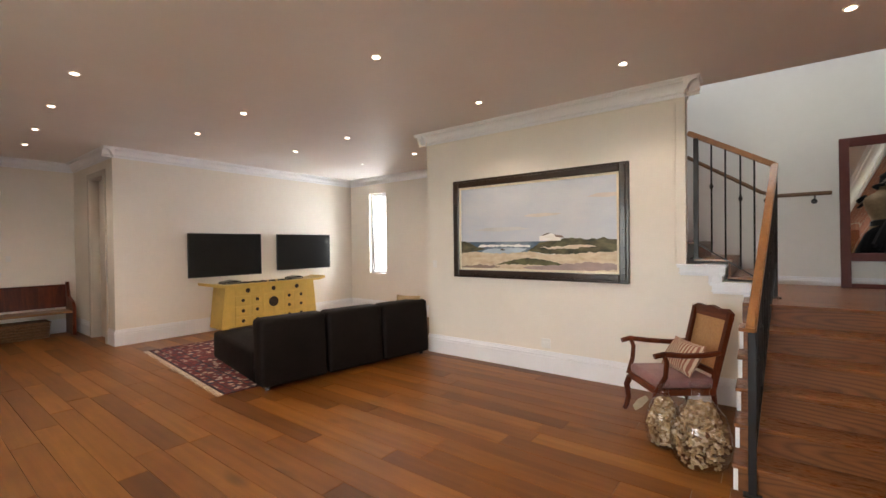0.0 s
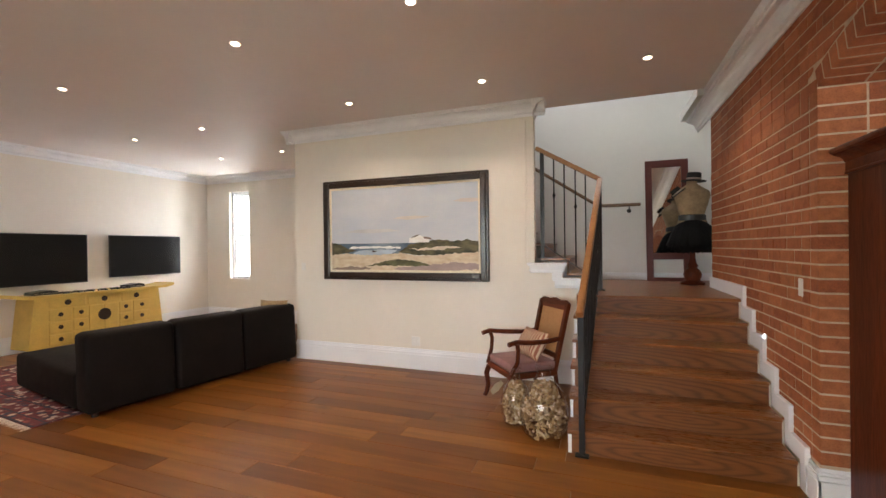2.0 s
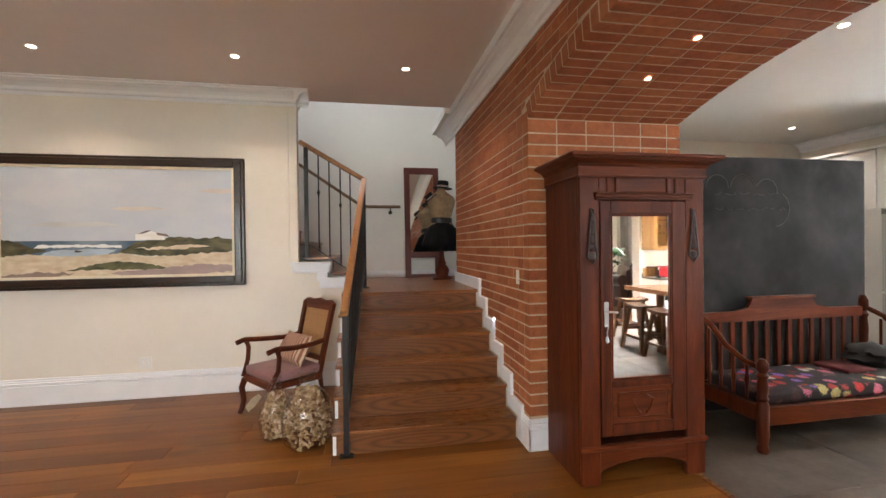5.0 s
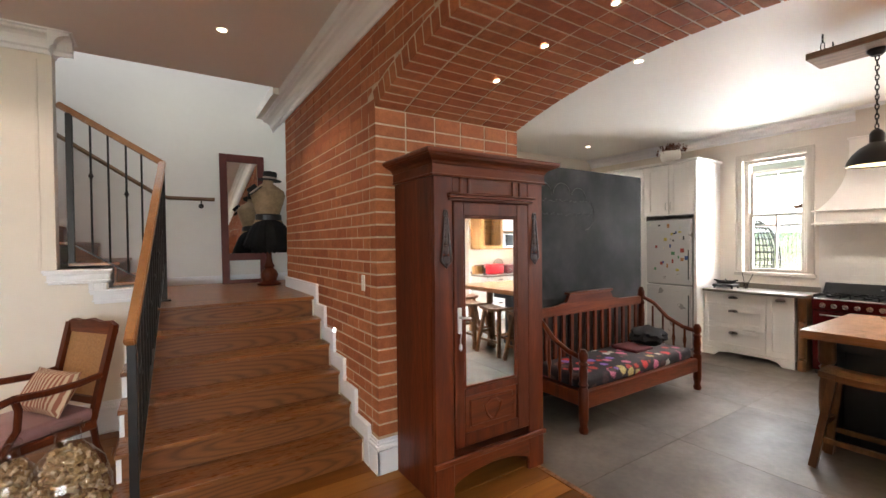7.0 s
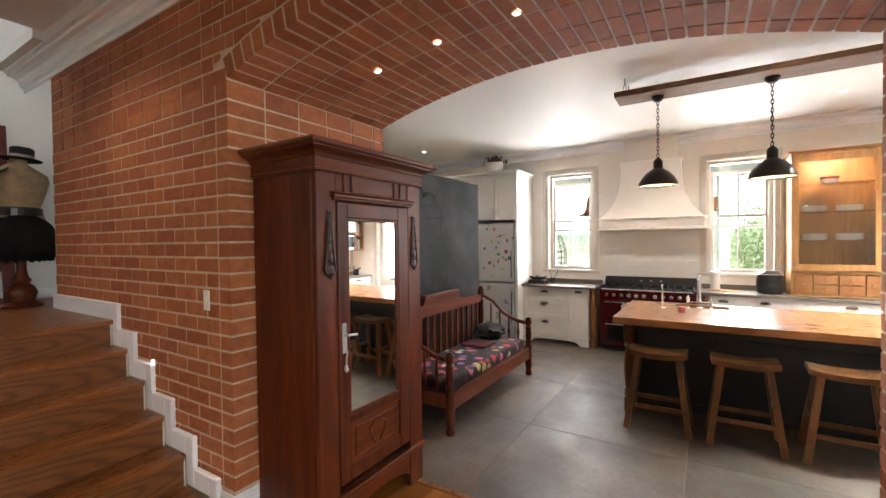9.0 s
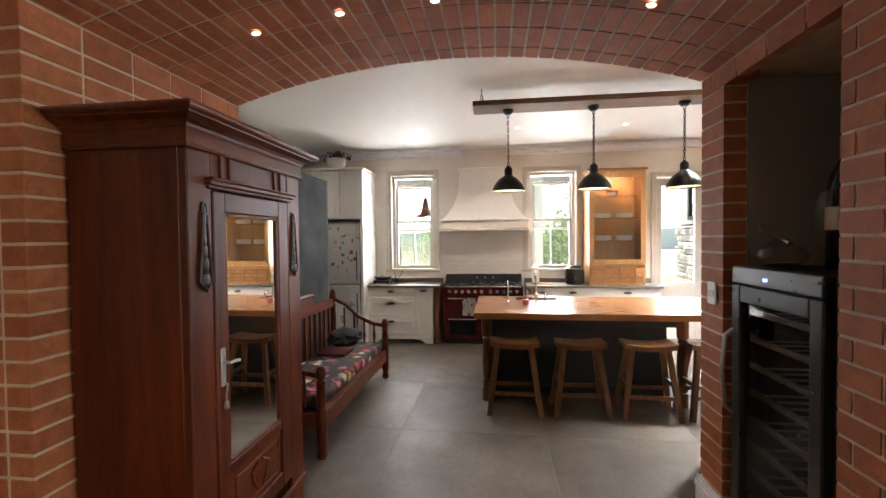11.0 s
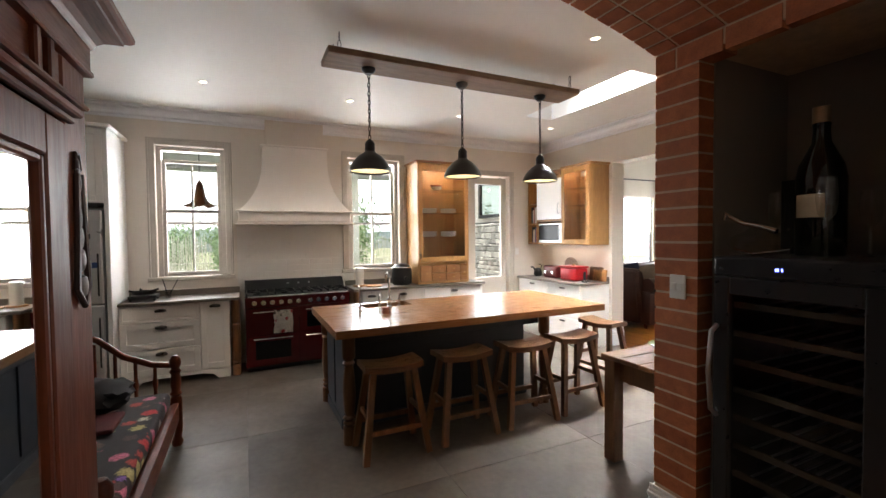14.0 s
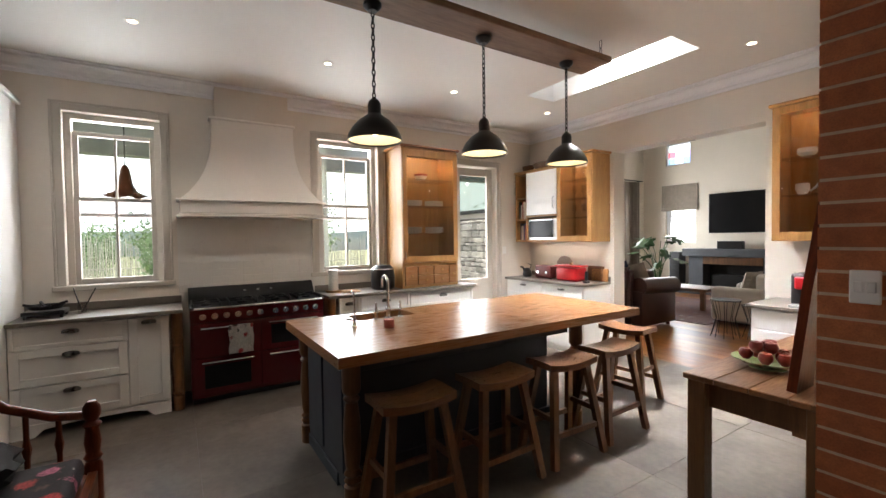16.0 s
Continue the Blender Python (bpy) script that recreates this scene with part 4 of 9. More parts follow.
def screen_tv(y0, y1, z0, z1, x, label):
    T = thing("television", (x, (y0 + y1) / 2, z0), label, "television", "wall screens")
    bm = B()
    box(bm, x - .05, x - .012, y0, y1, z0, z1, .006, 2)
    part("bezel", bm, BLACK, T)
    bm = B()
    box(bm, x - .013, x - .0105, y0 + .012, y1 - .012, z0 + .02, z1 - .012)
    part("screen", bm, SCREEN, T)
    bm = B()
    box(bm, -7.552, x - .05, (y0 + y1) / 2 - .2, (y0 + y1) / 2 + .2, z0 + .2, z1 - .2)
    part("wall_bracket", bm, BLACKMETAL, T)


screen_tv(3.66, 5.08, 1.05, 1.885, -7.42, "large black flat screen mounted on the cream wall")
screen_tv(5.44, 6.84, 1.10, 1.885, -7.42, "black flat screen mounted beside another screen")

# yellow altar sideboard
SB = thing("sideboard", (-7.3, 5.1, 0), "yellow lacquered altar sideboard with dark round metal fittings", "sideboard")
bm = B()
prism(bm, [(3.86, .95), (3.86, .90), (4.02, .865), (6.2, .865), (6.36, .90), (6.36, .95), (6.28, .93), (6.1, .905), (4.12, .905), (3.94, .93)], 'x', -7.53, -7.0)
part("top", bm, YELLOW, SB)
bm = B()
prism(bm, [(4.06, .08), (6.16, .08), (6.08, .865), (4.14, .865)], 'x', -7.53, -7.06)
part("body", bm, YELLOW, SB)
for y in (4.10, 6.02):
    bm = B()
    box(bm, -7.12, -7.06, y, y + .1, 0, .08)
    part("foot", bm, YELLOW, SB)
FITTING = plain("blackened_brass", (0.05, 0.035, 0.025), 0.45, 0.2, 20, 0.1, 90, metal=0.7)
for r, zs in enumerate(((.70, .84), (.50, .67), (.30, .47), (.11, .27))):
    cells = [(4.32, 4.82), (4.86, 5.36), (5.40, 5.90)] if r == 0 else [(4.32, 4.62), (4.65, 4.86), (5.36, 5.57), (5.60, 5.90)]
    for a, b in cells:
        bm = B()
        box(bm, -7.062, -7.048, a, b, zs[0], zs[1], .004)
        d = part("drawer", bm, YELLOW, SB)
        bm = B()
        yc, zc = (a + b) / 2, (zs[0] + zs[1]) / 2
        cyl(bm, (-7.049, yc, zc), (-7.038, yc, zc), .045 if r == 0 else .033, n=18)
        cyl(bm, (-7.038, yc, zc - .01), (-7.02, yc, zc - .02), .012, n=8)
        part("ring_pull", bm, FITTING, d)
for a, b in ((4.88, 5.105), (5.115, 5.34)):
    bm = B()
    box(bm, -7.062, -7.05, a, b, .11, .67, .004)
    d = part("door", bm, YELLOW, SB)
bm = B()
cyl(bm, (-7.05, 5.11, .5), (-7.036, 5.11, .5), .10, n=28)
part("lock_plate", bm, FITTING, SB)
for i, (y, w) in enumerate(((4.35, .34), (5.75, .30))):
    T = thing("game_console", (-7.3, y, .905), "black games console lying on the sideboard", "console", "consoles on the sideboard")
    bm = B()
    prism(bm, [(y - w / 2, .906), (y + w / 2, .906), (y + w / 2 - .01, .955), (y + .05, .975), (y - w / 2 + .01, .95)], 'x', -7.42, -7.18)
    part("case", bm, BLACK, T)
    bm = B()
    box(bm, -7.18, -7.176, y - w / 2 + .02, y + w / 2 - .02, .925, .93)
    part("light_bar", bm, CHROME, T)
for i, y in enumerate((4.62, 4.8, 4.97, 5.15, 5.33, 5.5)):
    T = thing("game_controller", label="small black game controller", category="controller", group="controllers on the sideboard", m=pose(-7.16, y, .906, 0, 0, 20 * i))
    bm = B()
    box(bm, -.05, .05, -.035, .035, 0, .03, .012, 2)
    part("shell", bm, BLACK, T)
    for sx in (-1, 1):
        bm = B()
        cyl(bm, (sx * .04, -.03, .015), (sx * .06, -.085, .01), .02, .013, 8)
        part("grip", bm, BLACK, T)

# corner sofa of loose modules
SOFA = thing("corner_sofa", label="dark brown suede corner sofa of loose modules", category="sofa", m=pose(-3.43, 2.78, 0, 0, 0, -10))
for i in range(3):
    y0, y1 = i * .82 + .005, (i + 1) * .82 - .005
    bm = B()
    box(bm, -.27, 0, y0, y1, .04, .80, .055, 3)
    for v in bm.verts:
        if v.co.z > .6:
            v.co.z += .03 * math.sin((v.co.y - y0) / .82 * math.pi)
            v.co.x -= .04
    part("backrest", bm, LEATHER, SOFA, smooth=True)
    bm = B()
    box(bm, -1.0 if i else -1.9, -.27, y0, y1, .04, .42, .05, 3)
    part("seat", bm, LEATHER, SOFA, smooth=True)
for x, y in ((-1.8, .1), (-1.8, .72), (-.1, .1), (-.1, 2.36), (-.9, 2.36)):
    bm = B()
    cyl(bm, (x, y, 0), (x, y, .05), .03, .03, 10)
    part("foot", bm, BLACK, SOFA)
T = thing("cushion", label="pale round cushion lying on the sofa back", category="cushion", m=pose(-3.3, 5.02, .66, 75, 0, 10))
bm = B()
cushion(bm, .42, .42, .14)
part("cover", bm, plain("tan_cloth", (0.35, 0.24, 0.12), 0.9, 0.2, 8, 0.2, 150), T, smooth=True)

# rug
RUGM = blotches("red_persian_pile", [(0.22, 0.03, 0.03), (0.03, 0.035, 0.08), (0.62, 0.46, 0.34), (0.30, 0.06, 0.05), (0.45, 0.30, 0.24), (0.05, 0.03, 0.05), (0.62, 0.50, 0.42)], 15, (0.14, 0.018, 0.022), size=.66)
RUG = thing("rug", label="red and navy patterned oriental rug with pale fringe", category="rug", m=pose(-6.72, 2.78, 0, 0, 0, -5))
bm = B()
box(bm, 0, 3.0, 0, 2.9, .001, .012, .003)
part("field", bm, RUGM, RUG)
bm = B()
for a in ((.0, 3.0, .0, .022), (0, 3.0, .10, .115), (0, 3.0, .30, .318), (.0, .022, .022, 2.9), (2.978, 3.0, .022, 2.9), (.10, .115, .115, 2.6), (.30, .318, .318, 2.6)):
    box(bm, a[0] + .002, a[1] - .002, a[2] + .002, a[3], .0125, .0145)
part("border", bm, plain("navy_rug_border", (0.03, 0.025, 0.04), 0.9, 0.3, 20, 0.3, 200), RUG, "dark border bands")
bm = B()
rf = random.Random(9)
for i in range(150):
    x = i * .02
    cyl(bm, (x, 0, .005), (x + rf.uniform(-.015, .015), -.07 + rf.uniform(-.015, .01), .003), .003, .001, 4)
part("fringe", bm, plain("cream_fringe", (0.78, 0.70, 0.58), 0.9), RUG, "cream knotted fringe", kind="stuff")

# big seascape
PX0, PX1, PZ0, PZ1 = -2.60, -0.21, 1.155, 2.52
PIC = thing("painting", ((PX0 + PX1) / 2, PW, PZ0), "large framed seascape with dunes and white cottages", "painting")
FRAMEM = wood("dark_frame_wood", (0.010, 0.006, 0.004), (0.045, 0.022, 0.012), 0.3, 'x', 9, 0.05, 0.08, coat=.3)
bm = B()
FW = .105
for o, dp in ((0, .038), (.03, .058)):   # a low outer band and a raised inner one
    for x0, x1, z0, z1 in ((PX0 + o, PX0 + FW, PZ0 + o, PZ1 - o), (PX1 - FW, PX1 - o, PZ0 + o, PZ1 - o), (PX0 + FW, PX1 - FW, PZ0 + o, PZ0 + FW), (PX0 + FW, PX1 - FW, PZ1 - FW, PZ1 - o)):
        box(bm, x0, x1, PW - dp, PW - .002 - o * .1, z0, z1, .012, 2)
part("frame", bm, FRAMEM, PIC, "dark stained moulded frame")
bm = B()
i0 = .103
for x0, x1, z0, z1 in ((PX0 + i0, PX0 + i0 + .03, PZ0 + i0, PZ1 - i0), (PX1 - i0 - .03, PX1 - i0, PZ0 + i0, PZ1 - i0), (PX0 + i0 + .03, PX1 - i0 - .03, PZ0 + i0, PZ0 + i0 + .03), (PX0 + i0 + .03, PX1 - i0 - .03, PZ1 - i0 - .03, PZ1 - i0)):
    box(bm, x0, x1, PW - .034, PW - .004, z0, z1, .004)
part("slip", bm, plain("cream_linen_slip", (0.86, 0.78, 0.62), 0.7), PIC, "cream inner slip")
CX0, CX1, CZ0, CZ1 = PX0 + .127, PX1 - .127, PZ0 + .127, PZ1 - .127
CW, CH = CX1 - CX0, CZ1 - CZ0


def canvas(name, outline, col, layer, col2=None, lab=""):
    """A flat painted patch; its outline in shares of the canvas."""
    bm = B()
    y = PW - .020 - layer * .0006
    if layer > 2 and name not in ("painted_cottage", "painted_roof"):   # brushed, uneven edges
        fine = []
        for (u0, w0), (u1, w1) in zip(outline, outline[1:] + outline[:1]):
            k = max(1, int(abs(u1 - u0) / .012))
            for i in range(k):
                u, w = u0 + (u1 - u0) * i / k, w0 + (w1 - w0) * i / k
                edge = min(u, 1 - u, w, 1 - w) < .004
                fine.append((u, w if edge else w + .016 * noise.noise(Vector((u * 38, w * 30, layer))) + .008 * noise.noise(Vector((u * 110, 3, layer)))))
        outline = fine
    vs = [bm.verts.new((CX0 + u * CW, y, CZ0 + w * CH)) for u, w in outline]
    f = bm.faces.new(vs)
    bmesh.ops.triangulate(bm, faces=[f])
    m, n, l, b = _nodes("oil_paint_" + name)
    v = _coords(n, l, (1, 1, 2.2))
    l.new(_ramp(n, l, _noise(n, l, v, 7 if layer > 3 else 2, 5), [(.35, col), (.65, col2 or _mulc(col, 1.25))]), b.inputs["Base Color"])
    b.inputs["Roughness"].default_value = .55
    return part(name, bm, m, PIC, lab)


canvas("painted_sky", [(0, .28), (1, .28), (1, 1), (0, 1)], (0.58, 0.62, 0.70), 0, (0.66, 0.68, 0.73))
canvas("painted_cloud", [(.45, .62), (.55, .60), (.66, .615), (.7, .63), (.6, .645), (.5, .64)], (0.62, 0.58, 0.55), 1)
canvas("painted_cloud", [(.84, .79), (.95, .77), (1, .78), (1, .815), (.9, .82)], (0.62, 0.56, 0.54), 1)
canvas("painted_cloud", [(.1, .47), (.3, .45), (.5, .47), (.42, .50), (.2, .50)], (0.56, 0.56, 0.57), 1)
canvas("painted_sea", [(0, .2), (.62, .2), (.62, .325), (0, .33)], (0.07, 0.12, 0.19), 2, (0.24, 0.31, 0.38))
canvas("painted_surf", [(.13, .262), (.3, .27), (.5, .262), (.5, .285), (.33, .295), (.15, .29)], (0.85, 0.86, 0.86), 3)
canvas("painted_sand", [(0, 0), (1, 0), (1, .24), (.8, .2), (.62, .17), (.5, .215), (.35, .2), (.2, .19), (.12, .21), (0, .2)], (0.62, 0.48, 0.32), 4, (0.78, 0.68, 0.52))
canvas("painted_lagoon", [(.16, .2), (.3, .185), (.44, .2), (.48, .245), (.36, .25), (.22, .25)], (0.42, 0.50, 0.58), 5)
canvas("painted_dune", [(0, .19), (.06, .2), (.14, .225), (.19, .24), (.12, .27), (.07, .315), (.03, .34), (0, .35)], (0.035, 0.035, 0.016), 6, (0.14, 0.12, 0.06))
canvas("painted_dune", [(.48, .215), (.6, .19), (.74, .18), (.85, .2), (1, .215), (1, .335), (.92, .35), (.84, .345), (.75, .36), (.66, .34), (.57, .32), (.53, .27)], (0.032, 0.035, 0.016), 6, (0.15, 0.13, 0.06))
canvas("painted_path", [(.56, .25), (.66, .235), (.8, .25), (.9, .27), (.8, .285), (.68, .27)], (0.66, 0.55, 0.42), 7)
canvas("painted_shadow", [(.0, .02), (.16, .05), (.3, .03), (.22, .0), (0, 0)], (0.26, 0.19, 0.15), 7)
canvas("painted_shadow", [(.45, .03), (.62, .06), (.85, .1), (1, .08), (1, .02), (.75, .0), (.5, 0)], (0.36, 0.27, 0.25), 5)
canvas("painted_bush", [(.26, .055), (.4, .06), (.6, .055), (.7, .065), (.62, .11), (.52, .135), (.44, .13), (.36, .10)], (0.035, 0.042, 0.016), 8, (0.15, 0.14, 0.06))
canvas("painted_cottage", [(.56, .33), (.69, .33), (.69, .375), (.66, .395), (.63, .415), (.6, .395), (.56, .385)], (0.88, 0.85, 0.82), 8)
canvas("painted_roof", [(.57, .385), (.6, .395), (.63, .42), (.61, .42), (.585, .4)], (0.16, 0.12, 0.11), 9)
canvas("painted_roof", [(.65, .4), (.7, .385), (.71, .36), (.66, .375)], (0.2, 0.14, 0.12), 9)
canvas("painted_boat", [(.3, .225), (.335, .225), (.33, .238), (.305, .236)], (0.06, 0.03, 0.02), 9)


def wall_plate(name, m, w, h, rockers, label, category):
    """A switch or socket in its own metres; it faces -y."""
    T = thing(name, label=label, category=category, m=m)
    bm = B()
    box(bm, -w / 2, w / 2, -.010, 0, -h / 2, h / 2, .004, 2)
    part("plate", bm, PLASTIC_W, T)
    for i in range(rockers):
        x = (i - (rockers - 1) / 2) * w * .42
        bm = B()
        box(bm, x - .013, x + .013, -.015, -.009, -.02, .02, .003)
        part("rocker", bm, PLASTIC_W, T)
    return T


wall_plate("socket", pose(-1.21, PW, .365), .12, .12, 2, "white double wall socket above the skirting", "socket")
wall_plate("light_switch", pose(-2.97, PW, 1.33), .07, .11, 1, "white light switch on the cream wall", "switch")
wall_plate("light_switch", pose(-9.9, 1.65, 1.45, 0, 0, 90), .07, .11, 1, "white light switch on the hall wall", "switch")
wall_plate("light_switch", pose(BX - .001, 3.625, 1.295, 0, 0, -90), .055, .115, 1, "white light switch on the brick wall", "switch")
wall_plate("light_switch", pose(3.405, JR + .001, 1.315, 0, 0, 180), .085, .12, 2, "white double light switch on the brick pier", "switch")
wall_plate("light_switch", pose(KX, -1.6, 1.31, 0, 0, -90), .07, .11, 1, "white light switch beside the glazed door", "switch")
T = thing("step_light", (BX, 4.26, .85), "small lit step light on the brick wall", "light")
bm = B()
box(bm, BX - .012, BX, 4.235, 4.285, .83, .87, .004)
part("housing", bm, PLASTIC_W, T)
bm = B()
box(bm, BX - .014, BX - .012, 4.242, 4.278, .836, .864)
part("lens", bm, glow("cool_step_light", (0.8, 0.9, 1.0), 4.0), T)

# armchair with open arms
AC = thing("armchair", label="dark wood armchair with cane back and mauve seat", category="armchair", m=pose(0.28, 4.62, 0, 0, 0, -52))
bm = B()
box(bm, -.27, .27, -.26, .26, .30, .36, .01)
part("seat_frame", bm, DARKWOOD_X, AC)
bm = B()
box(bm, -.255, .255, -.25, .25, .36, .45, .03, 3)
part("seat", bm, MAUVE, AC, "mauve leather drop-in seat", smooth=True)
for sx in (-1, 1):
    bm = B()
    tube(bm, [(sx * .25, -.25, .32), (sx * .265, -.275, .24), (sx * .255, -.262, .12), (sx * .26, -.28, .04), (sx * .262, -.30, .0)], .03, 10, .022)
    part("front_leg", bm, DARKWOOD, AC, smooth=True)
    bm = B()
    tube(bm, [(sx * .23, .25, .34), (sx * .23, .27, .18), (sx * .235, .33, .0)], .024, 8, .018)
    part("back_leg", bm, DARKWOOD, AC, smooth=True)
    bm = B()
    tube(bm, [(sx * .265, -.26, .34), (sx * .30, -.20, .48), (sx * .30, -.19, .6), (sx * .305, -.21, .66)], .021, 8)
    part("arm_post", bm, DARKWOOD, AC, smooth=True)
    bm = B()
    tube(bm, [(sx * .31, -.30, .655), (sx * .315, -.22, .675), (sx * .30, -.05, .655), (sx * .26, .15, .645), (sx * .245, .30, .66)], .024, 8)
    part("armrest", bm, DARKWOOD, AC, smooth=True)
    bm = B()
    bar(bm, (sx * .235, .24, .34), (sx * .245, .40, 1.0), .045, .04, (0, 1, 0))
    part("back_post", bm, DARKWOOD, AC)
bm = B()
prism(bm, [(-.25, .93), (.25, .93), (.26, 1.0), (.2, 1.03), (.1, 1.02), (0, 1.04), (-.1, 1.02), (-.2, 1.03), (-.26, 1.0)], 'y', .385, .42)
part("crest_rail", bm, DARKWOOD_X, AC)
bm = B()
bar(bm, (-.23, .285, .48), (.23, .285, .48), .03, .05)
part("lower_rail", bm, DARKWOOD_X, AC)
bm = B()
q = [bm.verts.new(p) for p in ((-.22, .29, .5), (.22, .29, .5), (.225, .395, .94), (-.225, .395, .94))]
q2 = [bm.verts.new((v.co.x, v.co.y + .012, v.co.z)) for v in q]
bm.faces.new(q[::-1]); bm.faces.new(q2)
for i in range(4):
    bm.faces.new((q[i], q[(i + 1) % 4], q2[(i + 1) % 4], q2[i]))
part("cane_panel", bm, CANE, AC, "woven cane panel")
T = thing("cushion", label="striped cream and rust cushion on the armchair", category="cushion", m=pose(0.38, 4.66, .585, 62, 0, -52))
bm = B()
cushion(bm, .46, .30, .13)
part("cover", bm, stripes("rust_stripe_cloth", (0.55, 0.42, 0.30), (0.28, 0.10, 0.06), 9, 'X'), T, smooth=True)


def demijohn(x, y, r, h, label, seed):
    """A glass carboy filled with corks."""
    T = thing("glass_jar", (x, y, 0), label, "jar", "cork jars")
    bm = B()
    prof = [(.0, .004), (r * .72, .004), (r * .9, h * .08), (r, h * .25), (r * .98, h * .42), (r * .8, h * .62), (r * .45, h * .76), (r * .3, h * .82), (r * .28, h * .92), (r * .36, h * .94), (r * .36, h * .975), (r * .28, h)]
    lathe(bm, prof, (x, y, 0), 28, caps=False)
    g = part("glass", bm, CLEAR, T, "clear glass body", smooth=True)
    g.visible_shadow = False
    rj = random.Random(seed)
    bm = B()
    for i in range(420):
        for _ in range(20):
            z = rj.uniform(.02, h * .74)
            zz = z / h
            rr = r * (.75 + .25 * min(1, zz / .25)) if zz < .25 else r * (1 - .55 * max(0, (zz - .4)) / .36)
            rr -= .018
            a, q = rj.uniform(0, 6.283), rr * (1 - .4 * rj.random())
            break
        p = Vector((x + q * math.cos(a), y + q * math.sin(a), z))
        d = Vector((rj.gauss(0, 1), rj.gauss(0, 1), rj.gauss(0, .7))).normalized() * .021
        rad = Vector((p.x - x, p.y - y, 0)).normalized()
        d -= rad * d.dot(rad) * .8
        cyl(bm, p - d, p + d, .0105, .0105, 7)
    part("corks", bm, CORK, T, "mass of used wine corks", kind="stuff")
    return T


demijohn(0.60, 3.86, .20, .60, "large glass demijohn full of wine corks on the floor", 1)
demijohn(0.33, 4.04, .135, .50, "smaller glass demijohn full of wine corks", 2)
T = thing("cork_tag", (.2, 4.02, .3), "pale leaf-shaped tag hanging on the jar", "tag")
bm = B()
prism(bm, [(.14, .26), (.19, .30), (.24, .37), (.22, .40), (.16, .36), (.12, .30)], 'y', 3.945, 3.949)
part("tag_leaf", bm, plain("dry_leaf", (0.32, 0.26, 0.17), 0.8, 0.2), T)

# church pew in the hall
PEW = thing("pew", (-9.6, 1.4, 0), "long dark wooden church pew against the wall", "bench")
bm = B()
box(bm, -9.88, -9.38, -.4, 2.42, .42, .46, .008)
part("seat", bm, wood("pew_seat_wood", (0.25, 0.12, 0.05), (0.45, 0.25, 0.1), 0.35, 'y'), PEW, "worn paler seat board")
bm = B()
prism(bm, [(-9.88, .5), (-9.84, .5), (-9.87, .9), (-9.895, .9)], 'y', -.4, 2.42)
part("backrest", bm, DARKWOOD, PEW)
bm = B()
box(bm, -9.895, -9.85, -.4, 2.42, .9, .935, .006)
part("top_rail", bm, DARKWOOD, PEW)
for y in (-.4, 2.42):
    bm = B()
    prism(bm, [(-9.89, 0), (-9.4, 0), (-9.36, .2), (-9.36, .5), (-9.45, .62), (-9.75, .7), (-9.85, .98), (-9.89, .98)], 'y', y, y + .05)
    part("end_panel", bm, DARKWOOD, PEW)
T = thing("wicker_basket", (-9.6, 1.8, 0), "low brown wicker basket under the pew", "basket")
for k in range(6):
    bm = B()
    box(bm, -9.8 - .003 * k, -9.42 + .003 * k, 1.45 - .004 * k, 2.1 + .004 * k, .01 + k * .05, .055 + k * .05, .012, 2)
    part("weave_band", bm, plain("brown_wicker", (0.14, 0.07, 0.03), 0.8, 0.3, 40, 0.6, 140), T)
# doorway casing in the hall
bm = B()
for x0, x1, z1 in ((-8.88, -8.78, 2.96), (-7.98, -7.88, 2.96)):
    box(bm, x0, x1, 2.55, 2.578, 0, z1, .004)
box(bm, -8.78, -7.98, 2.55, 2.578, 2.86, 2.96, .004)
box(bm, -8.80, -8.775, 2.578, 2.8, 0, 2.86)
box(bm, -7.985, -7.96, 2.578, 2.8, 0, 2.86)
structure("door_casing", bm, GREYTRIM, "painted door casing", category="door frame")
D1 = thing("door_1", (-8.38, 2.7, 0), "closed pale painted panel door", "door", kind="structure")
bm = B()
box(bm, -8.775, -7.985, 2.70, 2.74, .005, 2.855, .003)
part("door_leaf", bm, GREYTRIM, D1)
for z0, z1 in ((.25, 1.1), (1.3, 2.6)):
    for x0 in (-8.68, -8.34):
        bm = B()
        box(bm, x0, x0 + .26, 2.692, 2.7, z0, z1, .006)
        part("panel", bm, GREYTRIM, D1)
bm = B()
cyl(bm, (-8.05, 2.7, 1.05), (-8.05, 2.64, 1.05), .012)
cyl(bm, (-8.05, 2.645, 1.05), (-8.16, 2.645, 1.05), .01)
part("door_handle", bm, CHROME, D1)

# ---- stairs: railing, mirror, dress form ----
RAIL = wood("oak_handrail", (0.30, 0.12, 0.035), (0.46, 0.21, 0.07), 0.3, 'y', 7, 0.05, 0.05, coat=.2)
RA = thing("stair_railing", (0.93, 3.6, 0), "black iron stair railing with a wooden handrail", "railing")
A0, A1 = (0.905, 3.55, 1.06), (1.055, 5.37, 2.33)


def rail_at(y, dz=0.0):
    """The point of the sloping handrail's axis over y; the railing runs a little askew."""
    t = (y - A0[1]) / (A1[1] - A0[1])
    return (A0[0] + t * (A1[0] - A0[0]), y, A0[2] + t * (A1[2] - A0[2]) + dz)


def low_at(y):
    return rail_at(y, -.88)


